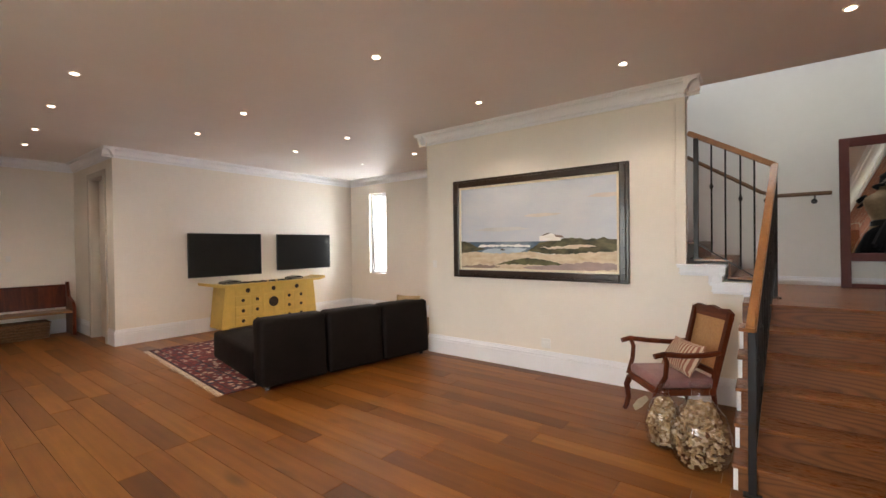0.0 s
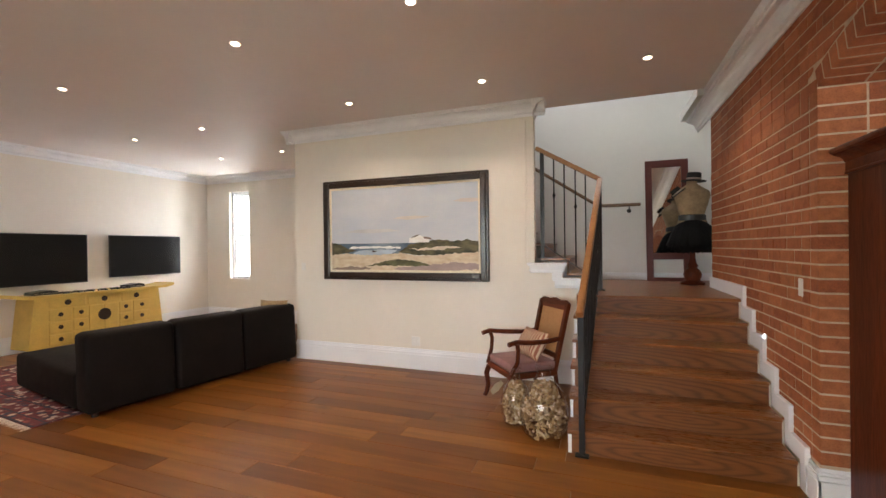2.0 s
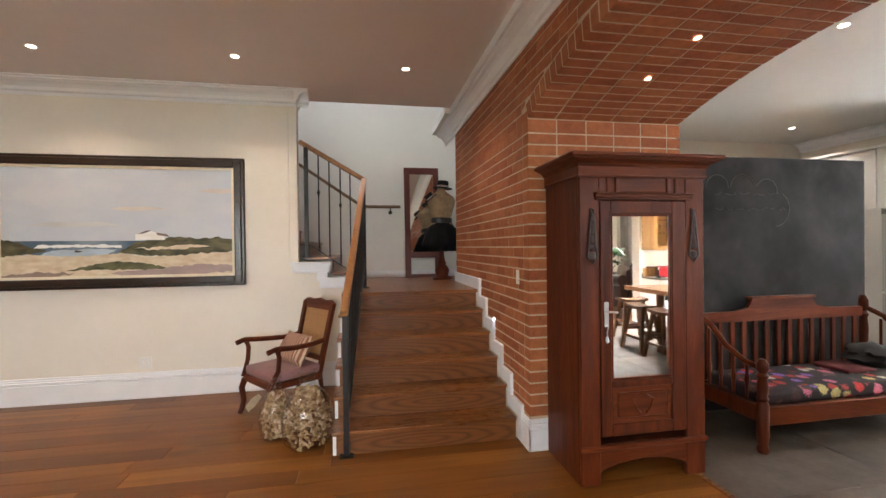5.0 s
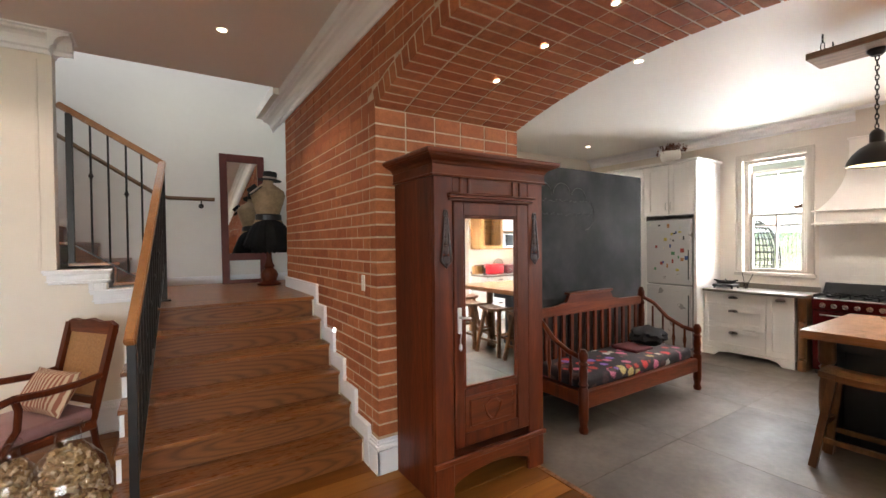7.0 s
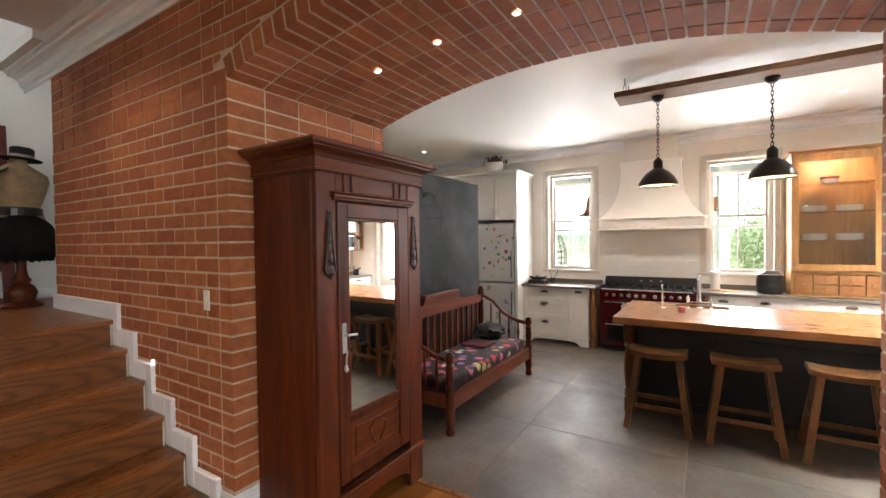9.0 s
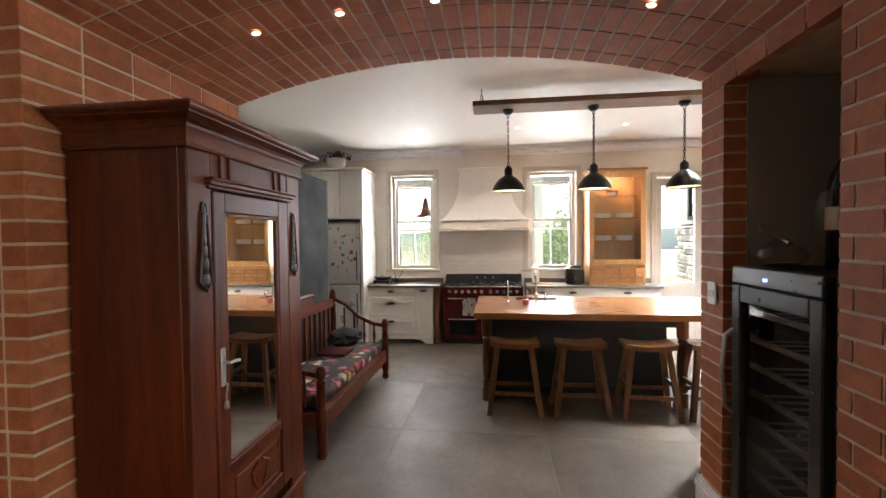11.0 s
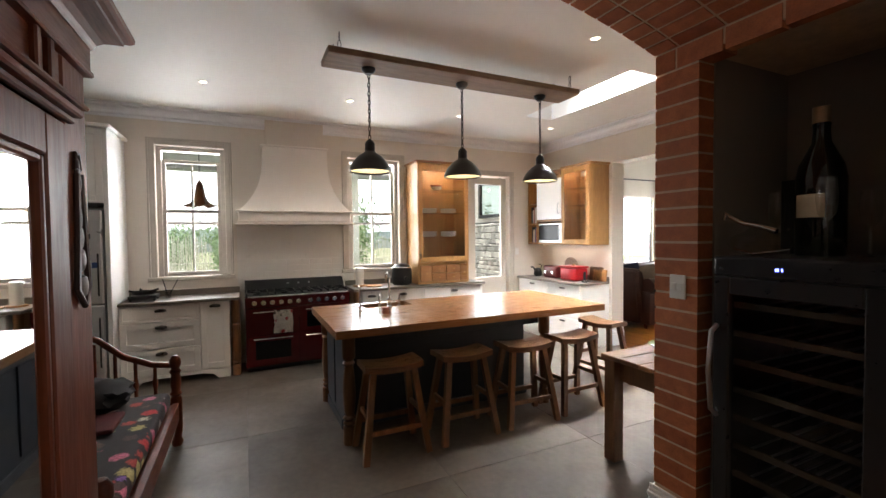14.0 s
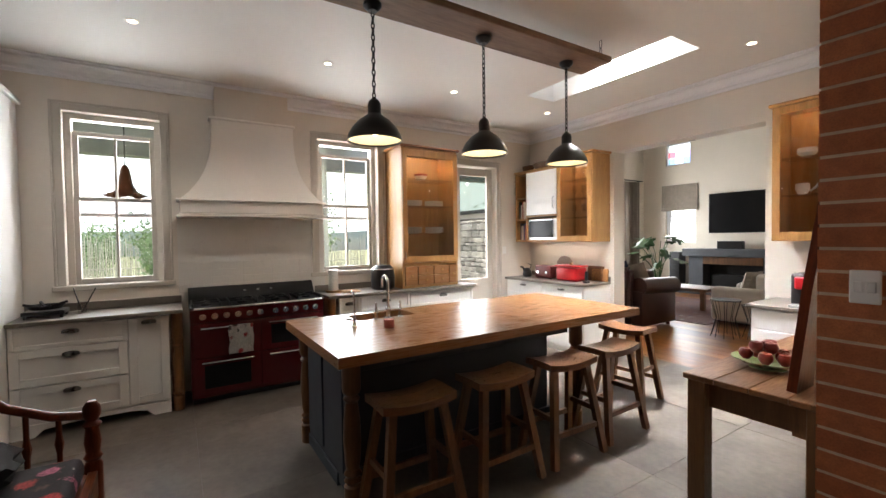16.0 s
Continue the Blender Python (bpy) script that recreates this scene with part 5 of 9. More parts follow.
def newel(x, y, z0, z1):
    bm = B()
    box(bm, x - .022, x + .022, y - .022, y + .022, z0, z1, .003)
    post = part("newel_post", bm, BLACKMETAL, RA)
    bm = B()
    box(bm, x - .05, x + .05, y - .05, y + .05, z0, z0 + .012, .003)
    part("base_plate", bm, BLACKMETAL, post)


for p0, p1 in ((A0, A1), ((1.075, PW + .07, 2.315), (.345, PW + .07, 2.745))):
    bm = B()
    bar(bm, p0, p1, .055, .05)
    bmesh.ops.bevel(bm, geom=bm.edges[:], offset=.008, segments=2, affect='EDGES')
    part("handrail", bm, RAIL, RA, "polished oak handrail")
newel(rail_at(3.61)[0], 3.61, 0, rail_at(3.61)[2] - .02)
newel(rail_at(5.33)[0], 5.33, LAND, rail_at(5.33)[2] - .02)
newel(.415, PW + .072, 1.44, 2.68)
for nm, p0, p1 in (("upper_bar", rail_at(3.6, -.045), rail_at(5.34, -.045)), ("lower_bar", low_at(3.6), low_at(5.34)), ("lower_bar", (.42, PW + .07, 1.60), (1.03, PW + .07, 1.18))):
    bm = B()
    bar(bm, p0, p1, .03, .012)
    part(nm, bm, BLACKMETAL, RA)


def baluster(p0, p1, knop):
    bm = B()
    cyl(bm, p0, p1, .008, n=8)
    if knop:
        lathe(bm, [(.008, -.03), (.013, -.014), (.019, 0), (.013, .014), (.008, .03)], (p1[0], p1[1], p1[2] - .43), 10)
    part("baluster", bm, BLACKMETAL, RA)


for i in range(13):
    y = 3.73 + i * .125
    baluster(low_at(y), rail_at(y, -.02), i % 2)
for i, x in enumerate((.55, .667, .79, .90)):
    baluster((x, PW + .07, 1.60 - (x - .42) * .69), (x, PW + .07, 2.315 + (1.075 - x) / .73 * .43 - .02), i % 2 == 0)
WH = thing("wall_handrail", (1.1, BACK, 2.1), "brown wooden handrail on the stairwell wall", "handrail")
bm = B()
tube(bm, [(1.6, BACK - .07, 2.165), (1.1, BACK - .07, 2.165), (.95, BACK - .07, 2.22), (0.0, BACK - .07, 2.86), (-1.2, BACK - .07, 3.65)], .024, 10)
part("rail", bm, wood("brown_handrail", (0.14, 0.07, 0.03), (0.25, 0.14, 0.07), 0.35, 'x'), WH, smooth=True)
for x, z in ((1.45, 2.14), (1.0, 2.18)):
    bm = B()
    tube(bm, [(x, BACK - .002, z - .06), (x, BACK - .05, z - .06), (x, BACK - .07, z)], .008, 8)
    cyl(bm, (x, BACK - .012, z - .06), (x, BACK - .002, z - .06), .03, n=14)
    part("bracket", bm, BLACKMETAL, WH)
# stepped mouldings under the upper flight
MO = structure("trim_stair", B(), TRIM, "white stepped moulding on the picture wall", category="moulding")
MPROF = ((.050, .0, -.022), (.042, -.022, -.040), (.024, -.040, -.088), (.032, -.088, -.100), (.018, -.100, -.118))
for x0, x1, z, down in ((.255, .645, 1.39, 1.215), (.54, .93, 1.215, 1.08)):
    bm = B()
    for t, a, b in MPROF:
        box(bm, x0 + .04 - t, x1 + t, PW - t, PW - .001, z + b, z + a, .003)
    part("moulding", bm, TRIM, MO)
    bm = B()   # the upright that steps down to the next one
    for t, a, b in MPROF:
        box(bm, x1 + b, x1 + a, PW - t + .001, PW - .001, down - .002, z - .118, .003)
    part("moulding", bm, TRIM, MO)
bm = B()
box(bm, .225, .245, PW - .012, PW - .001, 1.395, 3.06, .003)
part("corner_bead", bm, WALL, MO)

MRW = plain("oxblood_frame_paint", (0.10, 0.018, 0.014), 0.4, 0.15, 8, 0.1, 80)
MI = thing("standing_mirror", label="tall mirror in an oxblood wooden frame leaning on the wall", category="mirror", m=pose(1.66, 6.78, LAND, -6.0, 0, 0))
bm = B()
for q in ((0, .085, 0, 1.70), (.455, .54, 0, 1.70), (.085, .455, 1.60, 1.70), (.085, .455, .30, .39)):
    box(bm, q[0], q[1], -.02, .02, q[2], q[3], .004)
part("frame", bm, MRW, MI)
bm = B()
box(bm, .083, .457, -.004, .004, .385, 1.605)
part("glass", bm, MIRROR, MI)
bm = B()
box(bm, .085, .455, -.01, .01, .0, .05, .003)
part("stretcher", bm, MRW, MI)

# dress form: one plain shape, dressed
DFX, DFY = 2.13, 6.30
DF = thing("dress_form", (DFX, DFY, LAND), "tan cloth dress form on a dark turned wooden stand", "dress form")
bm = B()
lathe(bm, [(0, .002), (.125, .002), (.13, .02), (.10, .04), (.075, .055), (.085, .09), (.095, .13), (.075, .18), (.045, .21), (.06, .235), (.04, .27), (.03, .33), (.03, .6), (.15, .62), (.17, .72), (.12, .86), (.16, 1.0), (.185, 1.1), (.17, 1.16), (.09, 1.22), (.055, 1.25), (.05, 1.31), (0, 1.32)], (DFX, DFY, LAND), 24, (1.1, .75))
form = part("form", bm, plain("tan_form_cloth", (0.34, 0.24, 0.14), 0.8, 0.25, 9, 0.1, 90), DF, smooth=True)
form.data.materials.append(DARKWOOD)
for p in form.data.polygons:
    p.material_index = 1 if p.center.z < .605 else 0
TU = thing("tutu_skirt", (DFX, DFY, LAND + .4), "short black net skirt with a belt on the dress form", "skirt")
rt = random.Random(4)
TULLE = plain("black_tulle", (0.006, 0.006, 0.007), 0.9, 0.2, 20)
for k in range(4):
    bm = B()
    n = 48
    rings = []
    for u in range(5):
        t = u / 4
        r0 = .13 + (.075 + .030 * k) * t ** .6
        rings.append([bm.verts.new((DFX + (r0 + .018 * t * math.sin(i * 7 + k * 2 + rt.random())) * math.cos(2 * math.pi * i / n),
                                    DFY + (r0 + .018 * t * math.cos(i * 5 + k)) * math.sin(2 * math.pi * i / n) * .85,
                                    LAND + .80 - (.40 - .03 * k) * t + .012 * t * math.sin(i * 3 + k))) for i in range(n)])
    for a, b in zip(rings, rings[1:]):
        for i in range(n):
            bm.faces.new((a[i], a[(i + 1) % n], b[(i + 1) % n], b[i]))
    bmesh.ops.solidify(bm, geom=bm.faces[:], thickness=.003)
    part("net_layer", bm, TULLE, TU)
bm = B()
lathe(bm, [(.132, .78), (.14, .80), (.138, .86), (.128, .87)], (DFX, DFY, LAND), 24, (1.1, .8))
part("belt", bm, BLACK, TU)
for nm, x, y, z, tilt, lab in (("top_hat", DFX + .02, DFY, LAND + 1.285, 5, "black hat with a pale band on the dress form"), ("bowler_hat", DFX - .16, DFY - .08, LAND + 1.13, -40, "small black hat hanging on the form's shoulder")):
    HT = thing(nm, label=lab, category="hat", group="hats", m=pose(x, y, z, 0, tilt, 0))
    k = .80 if nm == "top_hat" else .6
    bm = B()
    lathe(bm, [(.0, .0), (.17 * k, .0), (.175 * k, .008), (.10 * k, .012), (.10 * k, .12 * k), (.085 * k, .135 * k), (0, .135 * k)], (0, 0, 0), 26)
    part("felt", bm, plain("black_felt", (0.010, 0.010, 0.011), 0.9, 0.2, 20), HT, smooth=True)
    bm = B()
    lathe(bm, [(.102 * k, .013), (.103 * k, .05 * k), (.101 * k, .052 * k)], (0, 0, 0), 26, caps=False)
    part("hat_band", bm, plain("pale_hat_band", (0.4, 0.34, 0.3), 0.8), HT, "pale ribbon band")

# ---- in the arch: wardrobe, wine fridge ----
WX0, WX1, WY0, WY1 = 2.40, 3.30, 2.87, 3.375
CARVED = wood("dark_carved_wood", (0.018, 0.005, 0.003), (0.05, 0.014, 0.007), 0.4, 'z', 9.0, 0.05, 0.1)
WR = thing("wardrobe", ((WX0 + WX1) / 2, 3.1, 0), "dark carved mahogany wardrobe with a mirrored door", "wardrobe")
for nm, q in (("side_panel", (WX0, WX0 + .03, WY0 + .036, WY1, .0, 1.98)), ("side_panel", (WX1 - .03, WX1, WY0 + .036, WY1, .0, 1.98)), ("back_panel", (WX0 + .03, WX1 - .03, WY1 - .02, WY1, .1, 1.98)), ("bottom_panel", (WX0 + .03, WX1 - .03, WY0 + .036, WY1 - .02, .22, .25)), ("top_panel", (WX0 + .03, WX1 - .03, WY0 + .036, WY1 - .02, 1.95, 1.98))):
    part(nm, box(B(), *q, .003), DARKWOOD, WR)
for x0, x1 in ((WX0, 2.535), (3.16, WX1)):
    bm = B()
    box(bm, x0, x1, WY0, WY0 + .035, .0, 1.98, .005)
    st = part("stile", bm, DARKWOOD, WR)
    xc = (x0 + x1) / 2 + (.015 if x0 < 2.5 else -.015)
    bm = B()
    for z, r in ((1.74, .012), (1.71, .016), (1.67, .013), (1.63, .015), (1.585, .019), (1.535, .024), (1.475, .030)):
        lathe(bm, [(0, -.03), (r * .8, -.02), (r, 0), (r * .8, .02), (0, .03)], (xc, WY0 - .004, z), 10, (1, .45))
    tube(bm, [(xc - .01, WY0 - .006, 1.73), (xc - .022, WY0 - .008, 1.6), (xc - .036, WY0 - .008, 1.47), (xc, WY0 - .01, 1.43), (xc + .036, WY0 - .008, 1.47), (xc + .022, WY0 - .008, 1.6), (xc + .01, WY0 - .006, 1.73)], .007, 6)
    tube(bm, [(xc - .010, WY0 - .004, 1.775), (xc + .010, WY0 - .004, 1.775), (xc + .016, WY0 - .004, 1.74), (xc - .016, WY0 - .004, 1.74), (xc - .010, WY0 - .004, 1.775)], .005, 6)
    part("carved_drop", bm, CARVED, st, "carved hanging ornament", smooth=True)
bm = B()
box(bm, 2.535, 3.16, WY0 + .004, WY0 + .03, 1.885, 1.98, .004)
part("frieze", bm, DARKWOOD_X, WR)
for x in (2.60, 2.66, 3.03, 3.09):
    bm = B()
    box(bm, x - .012, x + .012, WY0 - .008, WY0 + .01, 1.87, 2.0, .004)
    part("frieze_rib", bm, DARKWOOD, WR)
for z0, z1, o in ((1.835, 1.85, .012), (1.85, 1.868, .026), (1.868, 1.88, .036)):
    bm = B()
    box(bm, 2.51 - o * .4, 3.185 + o * .4, WY0 - o, WY0 + .005, z0, z1, .004)
    part("door_moulding", bm, DARKWOOD_X, WR)


def crown(name, prof):
    """A moulding swept round the front and both sides of the wardrobe, mitred at the corners."""
    bm = B()
    rings = [[bm.verts.new(p) for p in ((WX0 - o, WY1, z), (WX0 - o, WY0 - o, z), (WX1 + o, WY0 - o, z), (WX1 + o, WY1, z))] for o, z in prof]
    for a, b in zip(rings, rings[1:]):
        for k in range(4):
            bm.faces.new((a[k], a[(k + 1) % 4], b[(k + 1) % 4], b[k]))
    bm.faces.new(rings[0][::-1])
    bm.faces.new(rings[-1])
    part(name, bm, DARKWOOD_X, WR)


crown("cornice_fascia", [(.012, 1.978), (.016, 1.982), (.016, 1.99), (.011, 1.994), (.011, 2.046)])
crown("cornice_crown", [(.014, 2.046), (.018, 2.052), (.022, 2.062), (.034, 2.074), (.054, 2.083), (.068, 2.088), (.070, 2.094), (.080, 2.097), (.088, 2.104), (.090, 2.114), (.086, 2.124), (.078, 2.126)])
DRX0, DRX1 = 2.54, 3.155
bm = B()
for q in ((DRX0, 2.614, .31, 1.83), (3.056, DRX1, .31, 1.83), (2.614, 3.056, 1.745, 1.83), (2.614, 3.056, .62, .668), (2.614, 3.056, .31, .39)):
    box(bm, q[0], q[1], WY0 - .004, WY0 + .022, q[2], q[3], .004)
DO = part("door", bm, DARKWOOD, WR)
bm = B()
for q in ((2.614, 2.63, .668, 1.745), (3.04, 3.056, .668, 1.745), (2.63, 3.04, 1.729, 1.745), (2.63, 3.04, .668, .684)):
    box(bm, q[0], q[1], WY0 + .0, WY0 + .016, q[2], q[3], .004)
part("mirror_bead", bm, DARKWOOD, DO)
bm = B()
box(bm, 2.62, 3.05, WY0 + .011, WY0 + .015, .672, 1.74)
part("mirror_glass", bm, MIRROR, DO, "bevelled mirror glass")
bm = B()
box(bm, 2.62, 3.05, WY0 + .006, WY0 + .018, .385, .625, .003)
box(bm, 2.655, 3.015, WY0 - .001, WY0 + .008, .42, .59, .008)
part("lower_panel", bm, DARKWOOD_X, DO)
bm = B()
for sx in (-1, 1):
    tube(bm, [(2.835 + sx * .02, WY0 - .004, .57), (2.835 + sx * .07, WY0 - .006, .54), (2.835 + sx * .05, WY0 - .006, .48), (2.835 + sx * .015, WY0 - .004, .44)], .008, 6)
part("carved_motif", bm, DARKWOOD_X, DO, smooth=True)
bm = B()
box(bm, 2.562, 2.592, WY0 - .008, WY0 - .003, 1.02, 1.18, .004)
tube(bm, [(2.577, WY0 - .004, 1.12), (2.577, WY0 - .04, 1.12), (2.60, WY0 - .042, 1.12), (2.635, WY0 - .042, 1.115)], .007, 8)
part("handle", bm, STEEL, DO, "tarnished metal handle")
bm = B()
tube(bm, [(2.577, WY0 - .006, 1.03), (2.58, WY0 - .022, 1.03), (2.572, WY0 - .02, .985), (2.575, WY0 - .018, .96)], .004, 6)
lathe(bm, [(0, -.03), (.012, -.015), (.008, .01), (0, .02)], (2.574, WY0 - .018, .945), 8)
part("key", bm, STEEL, DO, "key with a tag")
bm = B()
pts = [(WX0 + .03, .22), (WX0 + .03, .04), (WX0 + .10, .04), (WX0 + .16, .10), (WX0 + .28, .135), (2.85, .15), (WX1 - .28, .135), (WX1 - .16, .10), (WX1 - .10, .04), (WX1 - .03, .04), (WX1 - .03, .22)]
prism(bm, [(x, z) for x, z in pts], 'y', WY0 + .006, WY0 + .03)
part("apron", bm, DARKWOOD_X, WR)
bm = B()
box(bm, WX0 - .015, WX1 + .015, WY0 - .015, WY0 + .004, .225, .26, .006)
part("base_moulding", bm, DARKWOOD_X, WR)

WF = thing("wine_fridge", (2.93, .25, 0), "black upright wine fridge with a glass door", "wine fridge")
FX0, FX1, FY0, FY1, FZ = 2.635, 3.235, -.07, .51, 1.475
bm = B()
for q in ((FX0, FX0 + .03, FY0, FY1, .02, FZ), (FX1 - .03, FX1, FY0, FY1, .02, FZ), (FX0 + .03, FX1 - .03, FY0, FY0 + .03, .02, FZ), (FX0 + .03, FX1 - .03, FY0 + .03, FY1, FZ - .04, FZ), (FX0 + .03, FX1 - .03, FY0 + .03, FY1, .02, .09)):
    box(bm, *q, .006)
part("cabinet", bm, BLACK, WF)
bm = B()
for q in ((FX0, FX0 + .07, .10, FZ - .09), (FX1 - .07, FX1, .10, FZ - .09), (FX0 + .07, FX1 - .07, FZ - .17, FZ - .09), (FX0 + .07, FX1 - .07, .10, .17)):
    box(bm, q[0], q[1], FY1 + .003, FY1 + .05, q[2], q[3], .006)
DW = part("door", bm, BLACK, WF)
bm = B()
box(bm, FX0 + .065, FX1 - .065, FY1 + .02, FY1 + .025, .165, FZ - .165)
part("door_glass", bm, pane_glass("smoked_glass", .75), DW, "smoked glass")
bm = B()
box(bm, FX0, FX1, FY1 + .003, FY1 + .05, FZ - .088, FZ, .01, 2)
part("control_panel", bm, BLACK, WF)
bm = B()
for dx in (0, .014, .022):
    box(bm, 2.955 + dx, 2.960 + dx, FY1 + .05, FY1 + .0515, FZ - .055, FZ - .042)
part("display", bm, glow("blue_display", (0.15, 0.2, 1.0), 5.0), WF, "blue lit digits")
bm = B()
tube(bm, [(FX1 - .02, FY1 + .05, 1.16), (FX1 - .015, FY1 + .085, 1.13), (FX1 - .012, FY1 + .1, .95), (FX1 - .015, FY1 + .085, .77), (FX1 - .02, FY1 + .05, .74)], .011, 10)
part("handle", bm, STEEL, WF, "brushed steel bar handle", smooth=True)
SHW = wood("beech_shelf_front", (0.13, 0.085, 0.05), (0.2, 0.13, 0.08), 0.5, 'x')
BOT = glass("green_bottle_glass", (0.02, 0.03, 0.02))
for i in range(9):
    z = .2 + i * .13
    bm = B()
    box(bm, FX0 + .06, FX1 - .06, FY1 - .02, FY1 - .002, z, z + .028, .003)
    sh = part("shelf_front", bm, SHW, WF, "pale beech shelf front")
    bm = B()
    for k in range(6):
        bar(bm, (FX0 + .08 + k * .08, FY0 + .04, z + .012), (FX0 + .08 + k * .08, FY1 - .02, z + .012), .008, .008)
    part("shelf_wires", bm, STEEL, sh)
for z in (1.24, .2, .33):
    for k in range(3):
        T = thing("wine_bottle", label="dark wine bottle lying in the wine fridge", category="bottle", group="bottles in the wine fridge", m=pose(2.80 + k * .14, .36, z + .075, 90, 0, 0))
        bm = B()
        lathe(bm, [(0, -.01), (.036, -.01), (.038, 0), (.038, .2), (.016, .26), (.014, .3), (0, .3)], n=14)
        part("body", bm, plain("dull_bottle", (.10, .085, .06), .3), T, smooth=True)

GL = plain("dark_bottle_glass", (0.008, 0.009, 0.008), 0.08, 0.1, 5, 0, rvar=.02)
T = thing("magnum_bottle", (2.99, .2, FZ), "large dark wine bottle with a pale label", "bottle")
bm = B()
lathe(bm, [(0, 0), (.085, 0), (.09, .01), (.09, .34), (.08, .40), (.035, .50), (.03, .56), (.032, .57), (.032, .585), (.028, .585), (0, .585)], (2.99, .2, FZ + .001), 24)
part("body", bm, GL, T, smooth=True)
bm = B()
lathe(bm, [(.0325, .585), (.0335, .59), (.033, .655), (0, .66)], (2.99, .2, FZ + .001), 20)
part("capsule", bm, plain("tan_capsule", (0.35, 0.24, 0.14), 0.4), T, "tan foil capsule")
bm = B()
for k in range(8):
    a0, a1 = radians(50 + k * 9), radians(59 + k * 9)
    vs = [bm.verts.new((2.99 + .0915 * math.cos(a), .2 + .0915 * math.sin(a), FZ + z)) for a, z in ((a0, .17), (a1, .17), (a1, .27), (a0, .27))]
    bm.faces.new(vs)
part("label_paper", bm, plain("cream_label", (0.62, 0.54, 0.38), 0.7), T, "cream paper label")
T = thing("decanter", (3.13, .40, FZ), "glass duck-shaped decanter with metal neck", "decanter")
bm = B()
lathe(bm, [(.05, .0), (.10, .015), (.115, .05), (.10, .085), (.05, .11), (.025, .13)], (3.13, .40, FZ + .002), 24, (1.15, .8), caps=False)
gg = part("bowl", bm, CLEAR, T, smooth=True)
bm = B()
tube(bm, [(3.06, .40, FZ + .11), (3.13, .40, FZ + .135), (3.20, .40, FZ + .15), (3.255, .40, FZ + .18), (3.275, .40, FZ + .20), (3.285, .40, FZ + .17)], .014, 10, .009)
tube(bm, [(3.01, .40, FZ + .03), (3.11, .48, FZ + .012), (3.22, .43, FZ + .03)], .006, 8)
part("neck", bm, CHROME, T, "polished metal neck", smooth=True)
for i, (x, y, h) in enumerate(((3.16, .20, .30), (2.90, .36, .33), (2.80, .26, .27))):
    T = thing("wine_glass", (x, y, FZ), "clear tall glass on the wine fridge", "glass", "glasses on the wine fridge")
    bm = B()
    lathe(bm, [(.035, .002), (.006, .008), (.005, h * .45), (.03, h * .55), (.037, h * .75), (.03, h)], (x, y, FZ), 18, caps=False)
    part("bowl", bm, CLEAR, T, smooth=True)
T = thing("boxed_bottle", (3.13, .08, FZ), "dark bottle box standing behind the bottles", "box")
bm = B()
box(bm, 3.10, 3.19, .02, .11, FZ + .001, FZ + .36, .004)
part("carton", bm, BLACK, T)

# ---- kitchen ----
K_IN = pose(0, 0, 0, 0, 0, -90)     # room side towards -x


def east(y1, z, x=KX):
    """Pose on the east wall: local x runs towards -y, room side towards -x."""
    return pose(x, y1, z, 0, 0, -90)


for nm, (a, b), lab in (("window_2", W1, "stone-grey sash window over the worktop"), ("window_3", W2, "stone-grey sash window beside the oak cabinet")):
    sash_window(nm, east(b, WZ0, KX + .07), b - a, WZ1 - WZ0, 0, lab)
    architrave("architrave", east(b, WZ0), b - a, WZ1 - WZ0, .06)
    bm = B()
    box(bm, KX - .03, KX + .08, a - .1, b + .1, WZ0 - .05, WZ0 - .002, .006)
    structure("window_ledge", bm, GREYTRIM, "painted inner window ledge", category="ledge")


def cup_handle(bm, x, y, z, w=.11):
    """A cup pull on a front that faces -x."""
    n = 9
    prev = None
    for i in range(n):
        a = math.pi * i / (n - 1)
        yy, out = y + w / 2 * math.cos(a), .032 * math.sin(a)
        ring = [bm.verts.new((x, yy, z + .018 * math.sin(a) + .004)), bm.verts.new((x - out * .8, yy, z + .012 * math.sin(a))), bm.verts.new((x - out, yy, z - .012))]
        if prev:
            for k in range(2):
                bm.faces.new((prev[k], prev[k + 1], ring[k + 1], ring[k]))
        prev = ring
    bmesh.ops.solidify(bm, geom=bm.faces[:], thickness=.002)
    return bm


def shaker(name, parent, y0, y1, z0, z1, x, handle=None, deep=.02):
    """A panelled door or drawer front that faces -x, at x."""
    bm = B()
    w = .06 if min(y1 - y0, z1 - z0) > .18 else .03
    for q in ((y0, y0 + w, z0, z1), (y1 - w, y1, z0, z1), (y0 + w, y1 - w, z0, z0 + w), (y0 + w, y1 - w, z1 - w, z1)):
        box(bm, x, x + deep, q[0], q[1], q[2], q[3], .002)
    box(bm, x + .012, x + deep, y0 + w, y1 - w, z0 + w, z1 - w)
    d = part(name, bm, WHITECAB, parent)
    if handle:
        bm = B()
        cup_handle(bm, x, (y0 + y1) / 2, handle)
        part("cup_handle", bm, PULL, d, "dark pewter cup handle", smooth=True)
    return d


